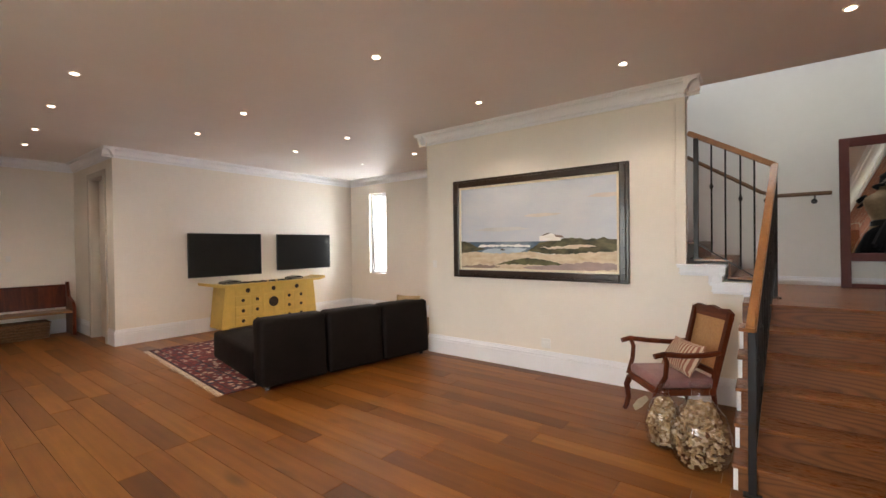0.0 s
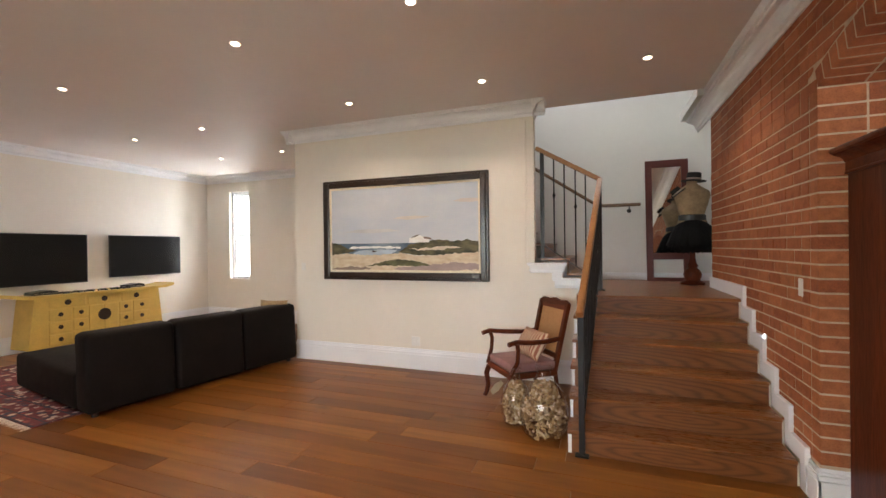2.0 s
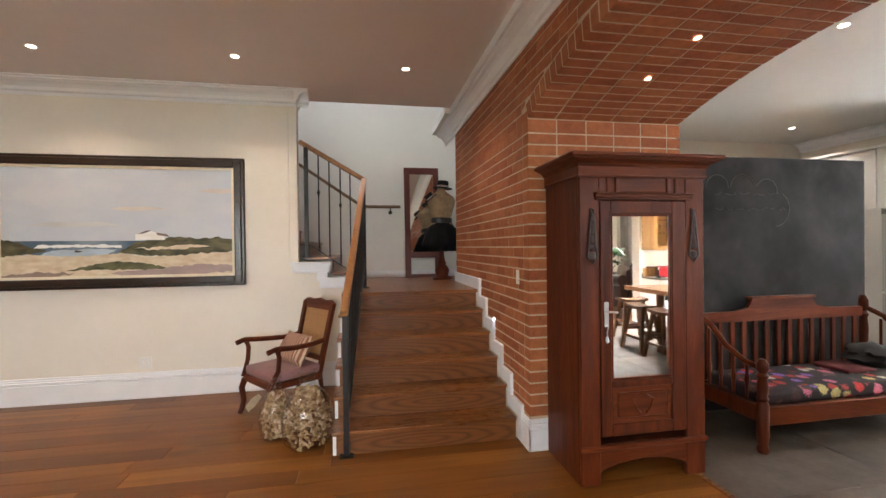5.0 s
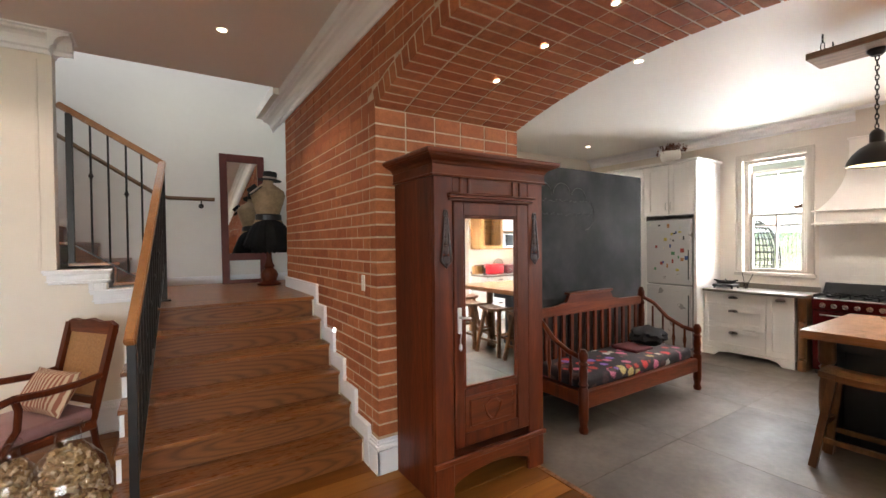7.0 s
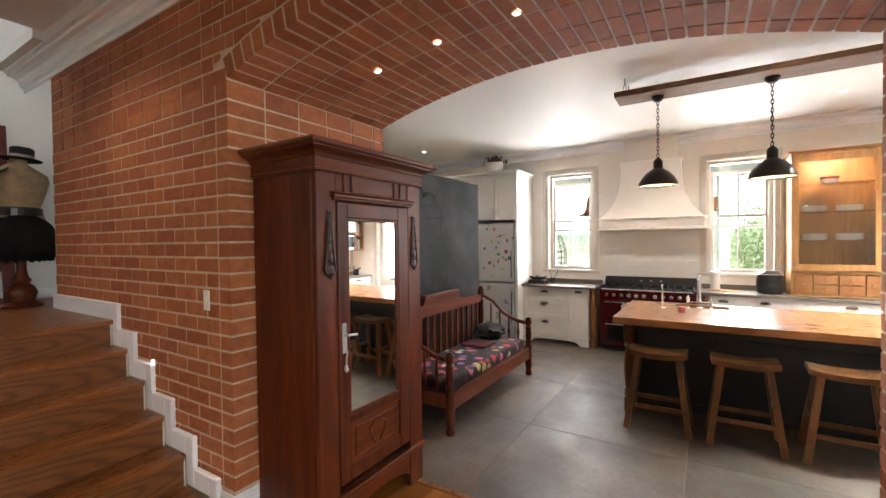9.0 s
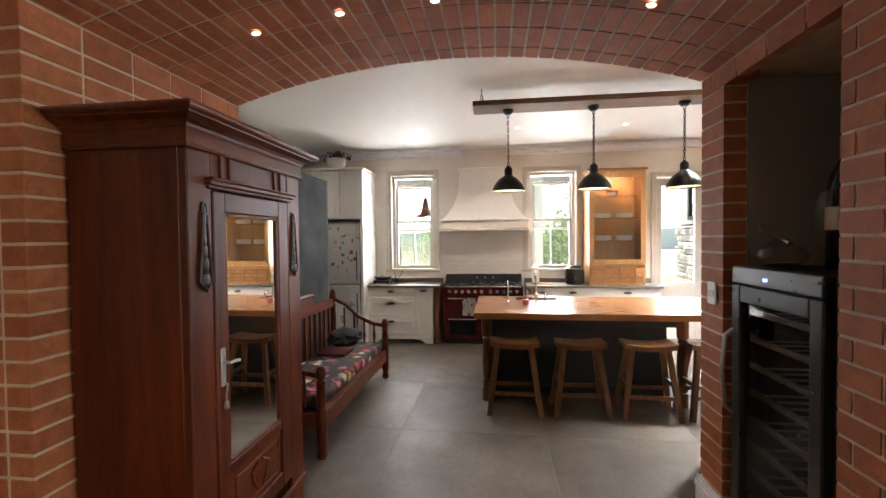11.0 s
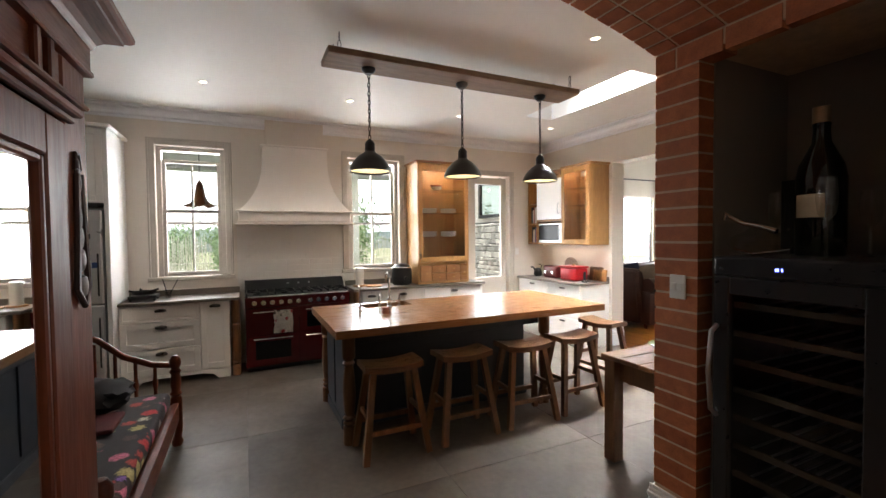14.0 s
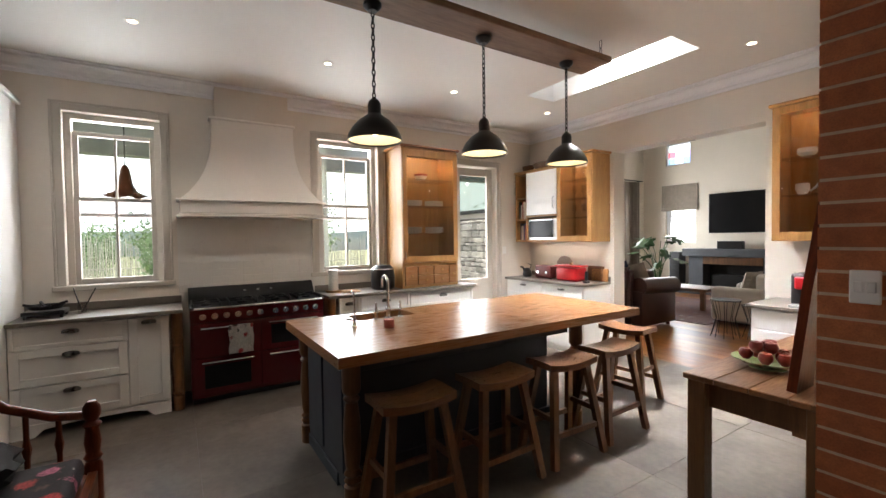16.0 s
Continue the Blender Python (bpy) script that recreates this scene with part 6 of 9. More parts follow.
CF = 7.39
BC = thing("base_cabinet", (7.6, 3.35, 0), "white panelled drawer cabinet with metal cup handles", "cabinet", "kitchen base cabinets")
bm = B()
box(bm, CF + .021, 7.89, 3.0, 3.74, .09, .872)
part("body", bm, WHITECAB, BC)
for z0, z1 in ((.69, .86), (.40, .68), (.12, .39)):
    shaker("drawer", BC, 3.005, 3.735, z0, z1, CF, z1 - .055)
bm = B()
prism(bm, [(3.74, .0), (3.74, .10), (3.0, .10), (2.705, .10), (2.705, .0), (2.83, .0), (2.88, .05), (2.98, .07), (3.4, .07), (3.55, .05), (3.6, .0)], 'x', CF - .004, CF + .018)
part("plinth", bm, WHITECAB, BC, "shaped white plinth")
NC = thing("base_cabinet", (7.6, 2.85, 0), "narrow white panelled cupboard beside the cooker", "cabinet", "kitchen base cabinets")
bm = B()
box(bm, CF + .021, 7.89, 2.705, 2.998, .09, .872)
part("body", bm, WHITECAB, NC)
shaker("door", NC, 2.71, 2.992, .12, .86, CF, .82)
RC = thing("base_cabinet", (7.6, .3, 0), "long white panelled base cabinet with cup handles", "cabinet", "kitchen base cabinets")
bm = B()
box(bm, CF + .021, 7.89, -.64, 1.16, 0, .872)
part("body", bm, WHITECAB, RC)
for a, b in ((.92, 1.155), (.30, .91), (-.63, .29)):
    shaker("drawer", RC, a, b, .69, .86, CF, .80)
    shaker("door", RC, a, b, .10, .68, CF)
TURN_PROF = [(.045, 0), (.045, .12), (.030, .13), (.042, .15), (.030, .17), (.036, .2), (.042, .32), (.038, .45), (.028, .56), (.040, .58), (.028, .60), (.034, .63), (.045, .65), (.045, .87)]
for y in (2.645, 1.235):
    T = thing("turned_column", (7.43, y, 0), "turned brown wooden column beside the cooker", "column", "columns beside the cooker")
    bm = B()
    box(bm, 7.42, 7.88, y - .045, y + .045, 0, .872)
    part("filler_panel", bm, STOOLWOOD, T)
    bm = B()
    lathe(bm, TURN_PROF, (7.415, y, 0), 14)
    part("shaft", bm, STOOLWOOD, T, smooth=True)
for nm, y0, y1 in (("a", 2.60, 3.74), ("b", -.66, 1.28)):
    T = thing("worktop", (7.6, (y0 + y1) / 2, .875), "grey stone worktop with an upstand", "worktop", "kitchen worktops")
    bm = B()
    box(bm, CF - .035, 7.898, y0, y1, .874, .906, .004)
    part("slab", bm, STONETOP, T)
    bm = B()
    box(bm, 7.878, 7.898, y0, y1, .906, .975, .003)
    part("upstand", bm, STONETOP, T)
bm = B()
box(bm, 7.893, 7.899, 1.16, 2.62, .91, 1.75)
SP = structure("splashback", bm, plain("white_splash_tile", (.74, .72, .68), .3, .03), "white tiled splashback behind the cooker", category="splashback")
for r in range(4):
    for c in range(5):
        bm = B()
        y0, z0 = 1.17 + c * .29 + (.0 if r % 2 else -.0), 1.0 + r * .075
        box(bm, 7.887, 7.893, y0, y0 + .286, z0, z0 + .071, .0015)
        part("wall_tile", bm, bpy.data.materials["white_splash_tile"], SP)

# range cooker
RED = plain("burgundy_enamel", (0.062, 0.0028, 0.0045), 0.22, 0.06, 4, 0, coat=.1)
RG = thing("range_cooker", (7.6, 1.94, 0), "burgundy range cooker with black hob and chrome knobs", "cooker")
SY0, SY1 = 1.33, 2.545
bm = B()
box(bm, CF + .0, 7.87, SY0, SY1, .06, .885, .004)
box(bm, CF - .02, CF, SY0, SY1, .755, .885, .008)
part("body", bm, RED, RG)
bm = B()
box(bm, CF + .06, 7.86, SY0 + .01, SY1 - .01, .0, .06)
part("kick_plate", bm, BLACK, RG)
bm = B()
box(bm, CF - .015, 7.875, SY0, SY1, .886, .905, .004)
part("hob_top", bm, HOBBLACK, RG, "black hob top")
bm = B()
prism(bm, [(7.70, .905), (7.875, .905), (7.875, 1.045), (7.845, 1.045), (7.74, .925)], 'y', SY0, SY1)
part("backguard", bm, HOBBLACK, RG, "black back panel")
for i in range(7):
    bm = B()
    y = 1.7 + i * .065
    box(bm, 7.790, 7.808, y, y + .024, .985, .998)
    part("raised_mark", bm, STEEL, RG) if i % 2 else bm.free()
bm = B()
tube(bm, [(CF - .045, SY0 + .03, .892), (CF - .045, SY1 - .03, .892)], .011, 10)
part("rail", bm, CHROME, RG, "chrome rail", smooth=True)
for i in range(11):
    y = SY1 - .10 - i * .098 - (.04 if i > 5 else 0)
    if y < SY0 + .05:
        break
    bm = B()
    cyl(bm, (CF - .02, y, .815), (CF - .028, y, .815), .028, .028, 16)
    cyl(bm, (CF - .028, y, .815), (CF - .055, y, .815), .019, .016, 14)
    box(bm, CF - .062, CF - .052, y - .004, y + .004, .797, .833)
    part("knob", bm, CHROME, RG, "chrome control knob", smooth=True)
for y0, y1, z0, z1, gz in ((1.96, 2.53, .44, .745, None), (1.96, 2.53, .09, .43, (.15, .36)), (1.345, 1.95, .44, .745, (.49, .68)), (1.345, 1.95, .09, .43, None)):
    bm = B()
    box(bm, CF - .022, CF - .001, y0, y1, z0, z1, .006, 2)
    d = part("oven_door", bm, RED, RG)
    bm = B()
    tube(bm, [(CF - .02, y0 + .07, z1 - .035), (CF - .06, y0 + .07, z1 - .035), (CF - .06, y1 - .07, z1 - .035), (CF - .02, y1 - .07, z1 - .035)], .010, 8)
    part("door_rail", bm, CHROME, d, "chrome towel rail", smooth=True)
    if gz:
        bm = B()
        box(bm, CF - .025, CF - .0225, y0 + .09, y1 - .09, gz[0], gz[1])
        part("oven_window", bm, SCREEN, d, "dark oven glass")
for x in (7.5, 7.68):
    for i in range(4):
        y = 1.48 + i * .31
        bm = B()
        cyl(bm, (x, y, .906), (x, y, .92), .045, .04, 14)
        for k in range(4):
            a = k * math.pi / 2
            bar(bm, (x + .03 * math.cos(a), y + .03 * math.sin(a), .932), (x + .11 * math.cos(a), y + .11 * math.sin(a), .932), .012, .014)
        box(bm, x - .115, x + .115, y - .12, y - .108, .906, .936)
        box(bm, x - .115, x + .115, y + .108, y + .12, .906, .936)
        part("burner_grate", bm, HOBBLACK, RG)
TT = thing("tea_towel", (CF - .06, 2.14, .5), "white tea towel with red and grey leaf print", "tea towel")
FLOWER = blotches("red_leaf_print", [(0.40, 0.02, 0.03), (0.06, 0.05, 0.05), (0.45, 0.04, 0.05), (0.12, 0.09, 0.08)], 13, (0.80, 0.76, 0.72), size=.50)
bm = B()
rows = []
for i in range(13):
    t = i / 12
    rows.append([bm.verts.new((CF - .074 - .006 * math.sin(k * 1.3 + t * 3), 2.03 + .21 * k / 8 + .004 * math.sin(t * 9), .725 - .27 * t)) for k in range(9)])
for a, b in zip(rows, rows[1:]):
    for k in range(8):
        bm.faces.new((a[k], a[k + 1], b[k + 1], b[k]))
bmesh.ops.solidify(bm, geom=bm.faces[:], thickness=.004)
part("cloth", bm, FLOWER, TT, smooth=True)

# hood
HOOD = thing("cooker_hood", (7.75, 1.91, 1.74), "cream plastered cooker hood with a flared base", "cooker hood")
bm = B()
HX = 7.66
secs = []
for k in range(13):
    t = k / 12
    f = (1 - t) ** 3.2
    y0, y1 = 1.52 - .275 * f, 2.31 + .275 * f
    x0 = 7.75 - .085 * f
    z = 1.92 + .82 * t
    secs.append([bm.verts.new(p) for p in ((x0, y0, z), (x0, y1, z), (7.895, y1, z), (7.895, y0, z))])
for a, b in zip(secs, secs[1:]):
    for i in range(4):
        bm.faces.new((a[i], a[(i + 1) % 4], b[(i + 1) % 4], b[i]))
bm.faces.new(secs[0]); bm.faces.new(secs[-1])
part("flue", bm, HOODW, HOOD, smooth=True)
bm = B()
box(bm, 7.735, 7.895, 1.50, 2.33, 2.725, 2.75, .006)
part("cap_moulding", bm, HOODW, HOOD)
bm = B()
box(bm, HX, 7.895, 1.235, 2.595, 1.78, 1.90, .006)
part("canopy", bm, HOODW, HOOD)
for z0, z1, o in ((1.745, 1.765, .03), (1.765, 1.78, .015), (1.90, 1.92, .03)):
    bm = B()
    box(bm, HX - o, 7.895, 1.235 - o, 2.595 + o, z0, z1, .006)
    part("moulding", bm, HOODW, HOOD)
bm = B()
box(bm, 7.80, 7.897, 1.56, 2.27, 2.75, KC)
part("chimney_breast", bm, WALL_K, HOOD)

# oak display cabinet on the worktop
OAKB = wood("oak_back_panel", (0.40, 0.20, 0.07), (0.58, 0.34, 0.14), 0.4, 'z')


def plates(parent_xy, z, n, r=.12, up=False):
    T = thing("plate_stack", (*parent_xy, z), "stack of white plates on a glass shelf", "plates", "plates on shelves")
    for i in range(n):
        bm = B()
        lathe(bm, [(0, .002), (r * .6, .002), (r, .016), (r, .020), (r * .6, .007), (0, .007)], (*parent_xy, z + i * .012), 22)
        part("plate", bm, PLASTIC_W, T, smooth=True)


OC = thing("display_cabinet", (7.5, -.04, .906), "honey oak glazed display cabinet with small drawers", "cabinet")
OY0, OY1, OX0, OZ0, OZ1 = -.435, .36, 7.45, .908, 2.60
bm = B()
for q in ((OX0, 7.89, OY0, OY0 + .025, OZ0, OZ1), (OX0, 7.89, OY1 - .025, OY1, OZ0, OZ1), (OX0, 7.89, OY0 + .025, OY1 - .025, OZ1 - .03, OZ1), (OX0, 7.89, OY0 + .025, OY1 - .025, OZ0, OZ0 + .03), (OX0, 7.89, OY0 + .025, OY1 - .025, 1.18, 1.21)):
    box(bm, *q, .002)
part("carcass", bm, HONEY, OC)
bm = B()
box(bm, 7.87, 7.889, OY0 + .025, OY1 - .025, OZ0 + .03, OZ1 - .03)
part("back_panel", bm, OAKB, OC)
bm = B()
box(bm, OX0 - .03, 7.89, OY0 - .03, OY1 + .03, OZ1, OZ1 + .03, .008)
part("top", bm, HONEY_Y, OC)
for y0, w, z0, h in ((OY0 + .03, .11, .94, .23), (OY0 + .145, .22, .94, .112), (OY0 + .37, .22, .94, .112), (OY0 + .145, .22, 1.058, .112), (OY0 + .37, .22, 1.058, .112), (OY0 + .595, .17, .94, .23)):
    bm = B()
    box(bm, OX0 - .014, OX0 + .004, y0, y0 + w, z0, z0 + h, .004)
    d = part("small_drawer", bm, HONEY_Y, OC)
    bm = B()
    lathe(bm, [(0, 0), (.006, .0), (.006, .012), (.014, .018), (.012, .026), (0, .028)], (0, 0, 0), 12)
    bmesh.ops.transform(bm, matrix=Matrix.Translation((OX0 - .014, y0 + w / 2, z0 + h / 2)) @ Euler((0, -math.pi / 2, 0)).to_matrix().to_4x4(), verts=bm.verts)
    part("drawer_knob", bm, HONEY, d, smooth=True)
bm = B()
for q in ((OY0 + .005, OY0 + .07, 1.215, 2.57), (OY1 - .07, OY1 - .005, 1.215, 2.57), (OY0 + .07, OY1 - .07, 2.49, 2.57), (OY0 + .07, OY1 - .07, 1.215, 1.29)):
    box(bm, OX0 - .02, OX0 - .001, q[0], q[1], q[2], q[3], .003)
d = part("glass_door", bm, HONEY, OC)
bm = B()
box(bm, OX0 - .012, OX0 - .008, OY0 + .065, OY1 - .065, 1.285, 2.495)
part("pane", bm, PANE, d)
bm = B()
box(bm, OX0 - .03, OX0 - .02, OY1 - .045, OY1 - .03, 1.26, 1.34, .003)
part("latch", bm, CHROME, d)
for z in (1.56, 1.90):
    bm = B()
    box(bm, OX0 + .02, 7.87, OY0 + .03, OY1 - .03, z, z + .006)
    part("glass_shelf", bm, CLEAR, OC)
    for y in (-.19, .12):
        plates((7.62, y), z + .007, 6 if z < 1.7 else 5)
for y in (-.22, .02, .2):
    plates((7.65, y), 1.212, 2, .07)
T = thing("enamel_bowl", (7.65, -.02, 2.22), "white bowl with a red rim", "bowl")
bm = B()
lathe(bm, [(.03, 0), (.06, .02), (.085, .08), (.088, .08), (.062, .015)], (7.65, -.02, 2.236), 22, caps=False)
part("bowl", bm, PLASTIC_W, T, smooth=True)
bm = B()
lathe(bm, [(.078, .06), (.088, .081), (.090, .081), (.08, .058)], (7.65, -.02, 2.236), 22, caps=False)
part("rim", bm, plain("red_enamel", (.35, .02, .02), .3), T, "red rim", smooth=True)
bm = B()
box(bm, OX0 + .02, 7.87, OY0 + .03, OY1 - .03, 2.228, 2.234)
part("glass_shelf", bm, CLEAR, OC)
bm = B()
box(bm, 7.56, 7.60, OY0 + .05, OY1 - .05, 2.558, 2.568)
part("cabinet_light", bm, glow("warm_cabinet_light", (1, .75, .4), 3.0), OC, "lit strip light")

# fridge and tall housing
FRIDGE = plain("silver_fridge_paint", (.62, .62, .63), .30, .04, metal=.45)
FR = thing("fridge", (7.5, 4.12, 0), "silver fridge freezer covered with magnets", "fridge")
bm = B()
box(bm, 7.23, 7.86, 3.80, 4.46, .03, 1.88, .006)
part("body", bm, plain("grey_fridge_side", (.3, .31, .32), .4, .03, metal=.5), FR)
for z0, z1 in ((.06, .93), (.945, 1.875)):
    bm = B()
    box(bm, 7.175, 7.228, 3.805, 4.455, z0, z1, .012, 2)
    d = part("door", bm, FRIDGE, FR)
    bm = B()
    box(bm, 7.168, 7.176, 3.83, 3.845, z0 + .25 if z0 < .5 else z0 + .08, z0 + .75 if z0 < .5 else z0 + .5, .003)
    part("handle_slot", bm, BLACK, d)
rm = random.Random(12)
MC = [(.35, .05, .04), (.05, .1, .3), (.6, .5, .1), (.7, .68, .62), (.05, .05, .06), (.1, .3, .15), (.5, .25, .1)]
for i in range(26):
    c = MC[i % 7]
    w, h = rm.uniform(.02, .055), rm.uniform(.02, .06)
    y, z = rm.uniform(3.86, 4.40), rm.uniform(1.15, 1.82)
    T = thing("fridge_magnet", (7.17, y, z), "small coloured magnet on the fridge door", "magnet", "magnets on the fridge")
    bm = B()
    box(bm, 7.167, 7.1745, y - w / 2, y + w / 2, z - h / 2, z + h / 2, .002)
    part("face", bm, bpy.data.materials.get("magnet_%d" % (i % 7)) or plain("magnet_%d" % (i % 7), c, .4, .3, 60), T)
TC = thing("tall_cabinet", (7.5, 4.2, 0), "tall white cabinet built round the fridge", "cabinet")
bm = B()
box(bm, 7.21, 7.89, 3.745, 3.785, 0, 2.68, .002)
box(bm, 7.21, 7.89, 4.475, 4.515, 0, 2.68, .002)
box(bm, 7.23, 7.89, 3.785, 4.475, 1.94, 2.68)
part("body", bm, WHITECAB, TC)
bm = B()
box(bm, 7.17, 7.89, 3.71, 5.3, 2.68, 2.72, .008)
part("top_moulding", bm, WHITECAB, TC)
bm = B()
box(bm, 7.24, 7.89, 4.52, 5.28, 0, 2.68)
part("side_unit", bm, WHITECAB, TC)
for a, b in ((3.785, 4.125), (4.135, 4.475), (4.53, 4.9), (4.905, 5.27)):
    d = shaker("door", TC, a, b, 1.95, 2.67, 7.208)
    bm = B()
    yy = b - .03 if a in (3.785, 4.53) else a + .03
    tube(bm, [(7.208, yy, 2.02), (7.18, yy, 2.03), (7.18, yy, 2.12), (7.208, yy, 2.13)], .005, 8)
    part("bow_handle", bm, STEEL, d, smooth=True)
T = thing("flower_basket", (7.45, 4.22, 2.72), "white pot of dried brown flowers on the cabinet", "plant pot")
bm = B()
lathe(bm, [(.07, 0), (.125, .05), (.145, .13), (.14, .18), (.125, .17), (.13, .12)], (7.42, 4.22, 2.721), 20, caps=False)
part("pot", bm, PLASTIC_W, T, smooth=True)
bm = B()
rl = random.Random(8)
for i in range(260):
    a, q = rl.uniform(0, 6.28), rl.uniform(0, .15)
    p = Vector((7.42 + q * math.cos(a), 4.22 + 1.5 * q * math.sin(a), 2.87 + rl.uniform(0, .13)))
    s = rl.uniform(.015, .03)
    vs = [bm.verts.new(p + Vector((rl.uniform(-s, s), rl.uniform(-s, s), rl.uniform(-s, s)))) for _ in range(4)]
    bm.faces.new(vs[:3]); bm.faces.new(vs[1:])
part("dried_flowers", bm, plain("dried_flower", (.16, .06, .035), .9, .4, 20), T, kind="stuff")

# small things on the east worktops
T = thing("gas_burner", (7.6, 3.55, .906), "black camping stove standing on the worktop", "stove")
bm = B()
box(bm, 7.5, 7.72, 3.42, 3.68, .93, .965, .006)
part("case", bm, BLACK, T)
for dx in (7.52, 7.70):
    for dy in (3.44, 3.66):
        bm = B()
        cyl(bm, (dx, dy, .906), (dx, dy, .93), .012, n=8)
        part("foot", bm, BLACK, T)
bm = B()
for k in range(4):
    a = k * math.pi / 2 + .4
    bar(bm, (7.61, 3.55, .98), (7.61 + .12 * math.cos(a), 3.55 + .14 * math.sin(a), 1.02), .015, .02)
lathe(bm, [(.10, .975), (.12, 1.0), (.12, 1.005), (.10, .98)], (7.61, 3.55, 0), 20, caps=False)
part("pan_support", bm, BLACKMETAL, T)
T = thing("utensil_glass", (7.66, 3.33, .906), "glass holding dark kitchen utensils", "glass")
bm = B()
lathe(bm, [(.03, .001), (.034, .1), (.032, .1), (.028, .004)], (7.66, 3.33, .906), 16, caps=False)
part("tumbler", bm, CLEAR, T, smooth=True)
for dx, dy in ((.05, .06), (-.03, -.10)):
    bm = B()
    tube(bm, [(7.66, 3.33, .915), (7.66 + dx, 3.33 + dy, 1.12)], .005, 6)
    part("utensil", bm, BLACK, T)
T = thing("paper_towel", (7.72, 1.12, .906), "white paper towel roll on a wooden stand", "paper towel")
bm = B()
cyl(bm, (7.70, 1.12, .907), (7.70, 1.12, .925), .09, n=24)
part("stand", bm, HONEY, T)
bm = B()
cyl(bm, (7.70, 1.12, .926), (7.70, 1.12, 1.16), .055, n=24)
part("roll", bm, PLASTIC_W, T)
T = thing("chopping_board", (7.62, .98, .906), "round wooden board on the worktop", "board")
bm = B()
cyl(bm, (7.60, .95, .907), (7.60, .95, .922), .11, n=26)
part("board", bm, HONEY, T)
AF = thing("air_fryer", (7.62, .52, .906), "black air fryer with a front handle", "air fryer")
bm = B()
lathe(bm, [(.12, 0), (.14, .02), (.145, .14), (.135, .24), (.09, .285), (0, .295)], (7.62, .54, .907), 24)
part("body", bm, BLACK, AF, smooth=True)
bm = B()
box(bm, 7.44, 7.52, .52, .56, .99, 1.03, .01)
part("handle", bm, BLACK, AF)
bm = B()
lathe(bm, [(.137, .235), (.139, .24), (.136, .246)], (7.62, .54, .907), 24, caps=False)
part("trim_ring", bm, CHROME, AF)

# glazed back door
D2 = thing("door_2", (KX + .1, -1.1, 0), "stone-grey glazed back door", "door", kind="structure")
bm = B()
for q in ((DR[0] + .01, DR[0] + .11, .01, 2.52), (DR[1] - .11, DR[1] - .01, .01, 2.52), (DR[0] + .11, DR[1] - .11, 2.41, 2.52), (DR[0] + .11, DR[1] - .11, .01, .9)):
    box(bm, KX + .08, KX + .12, q[0], q[1], q[2], q[3], .003)
part("door_leaf", bm, GREYTRIM, D2)
bm = B()
box(bm, KX + .098, KX + .102, DR[0] + .1, DR[1] - .1, .89, 2.42)
g = part("pane", bm, PANE, D2)
g.visible_shadow = False
architrave("architrave", east(DR[1], 0), DR[1] - DR[0], 2.54, .06, "painted moulded door surround")

# south side: base unit, wall unit
SB2 = thing("base_cabinet", (7.1, -1.9, 0), "white base cabinet with wide drawers under the wall unit", "cabinet", "kitchen base cabinets")
bm = B()
box(bm, 6.43, 7.85, RW + .005, -1.622, 0, .872)
part("body", bm, WHITECAB, SB2)
for a, b in ((6.435, 7.12), (7.125, 7.84)):
    for z0, z1 in ((.70, .865), (.40, .695), (.08, .395)):
        bm = B()
        box(bm, a, b, -1.62, -1.60, z0, z1, .003)
        d = part("drawer", bm, WHITECAB, SB2)
        bm = B()
        for i in range(8):
            t = math.pi * i / 7
            cyl(bm, ((a + b) / 2 + .045 * math.cos(t), -1.60, z1 - .05), ((a + b) / 2 + .045 * math.cos(t), -1.60 + .024 * math.sin(t) + .002, z1 - .05), .011, n=6)
        part("cup_handle", bm, PULL, d)
T = thing("worktop", (7.1, -1.87, .875), "grey stone worktop below the wall unit", "worktop", "kitchen worktops")
bm = B()
box(bm, 6.42, 7.86, RW + .003, -1.575, .874, .906, .004)
part("slab", bm, STONETOP, T)
bm = B()
box(bm, 6.42, 7.86, RW + .003, RW + .02, .906, .97, .003)
part("upstand", bm, STONETOP, T)
WU = thing("wall_unit", (7.1, -1.97, 1.43), "honey oak wall unit with glass door, white door and microwave bay", "cabinet")
UZ0, UZ1, UY = 1.43, 2.56, -1.80
bm = B()
for q in ((6.43, 6.455, UZ0, UZ1), (6.985, 7.01, UZ0, UZ1), (7.60, 7.625, UZ0, UZ1 - .1), (7.83, 7.855, UZ0, UZ1 - .1)):
    box(bm, q[0], q[1], RW + .004, UY, q[2], q[3], .002)
for q in ((6.455, 6.985, UZ1 - .025, UZ1), (6.455, 7.83, UZ0, UZ0 + .025), (7.01, 7.83, UZ1 - .125, UZ1 - .1), (7.01, 7.60, 1.79, 1.815), (7.625, 7.83, 1.75, 1.77), (7.625, 7.83, 2.08, 2.10)):
    box(bm, q[0], q[1], RW + .016, UY, q[2], q[3], .002)
part("carcass", bm, HONEY, WU)
bm = B()
box(bm, 6.455, 7.83, RW + .004, RW + .015, UZ0, UZ1 - .1)
part("back_panel", bm, OAKB, WU)
bm = B()
box(bm, 6.40, 7.03, RW + .004, UY + .03, UZ1, UZ1 + .03, .008)
box(bm, 7.03, 7.87, RW + .004, UY + .02, UZ1 - .1, UZ1 - .075, .008)
part("top_moulding", bm, HONEY, WU)
bm = B()
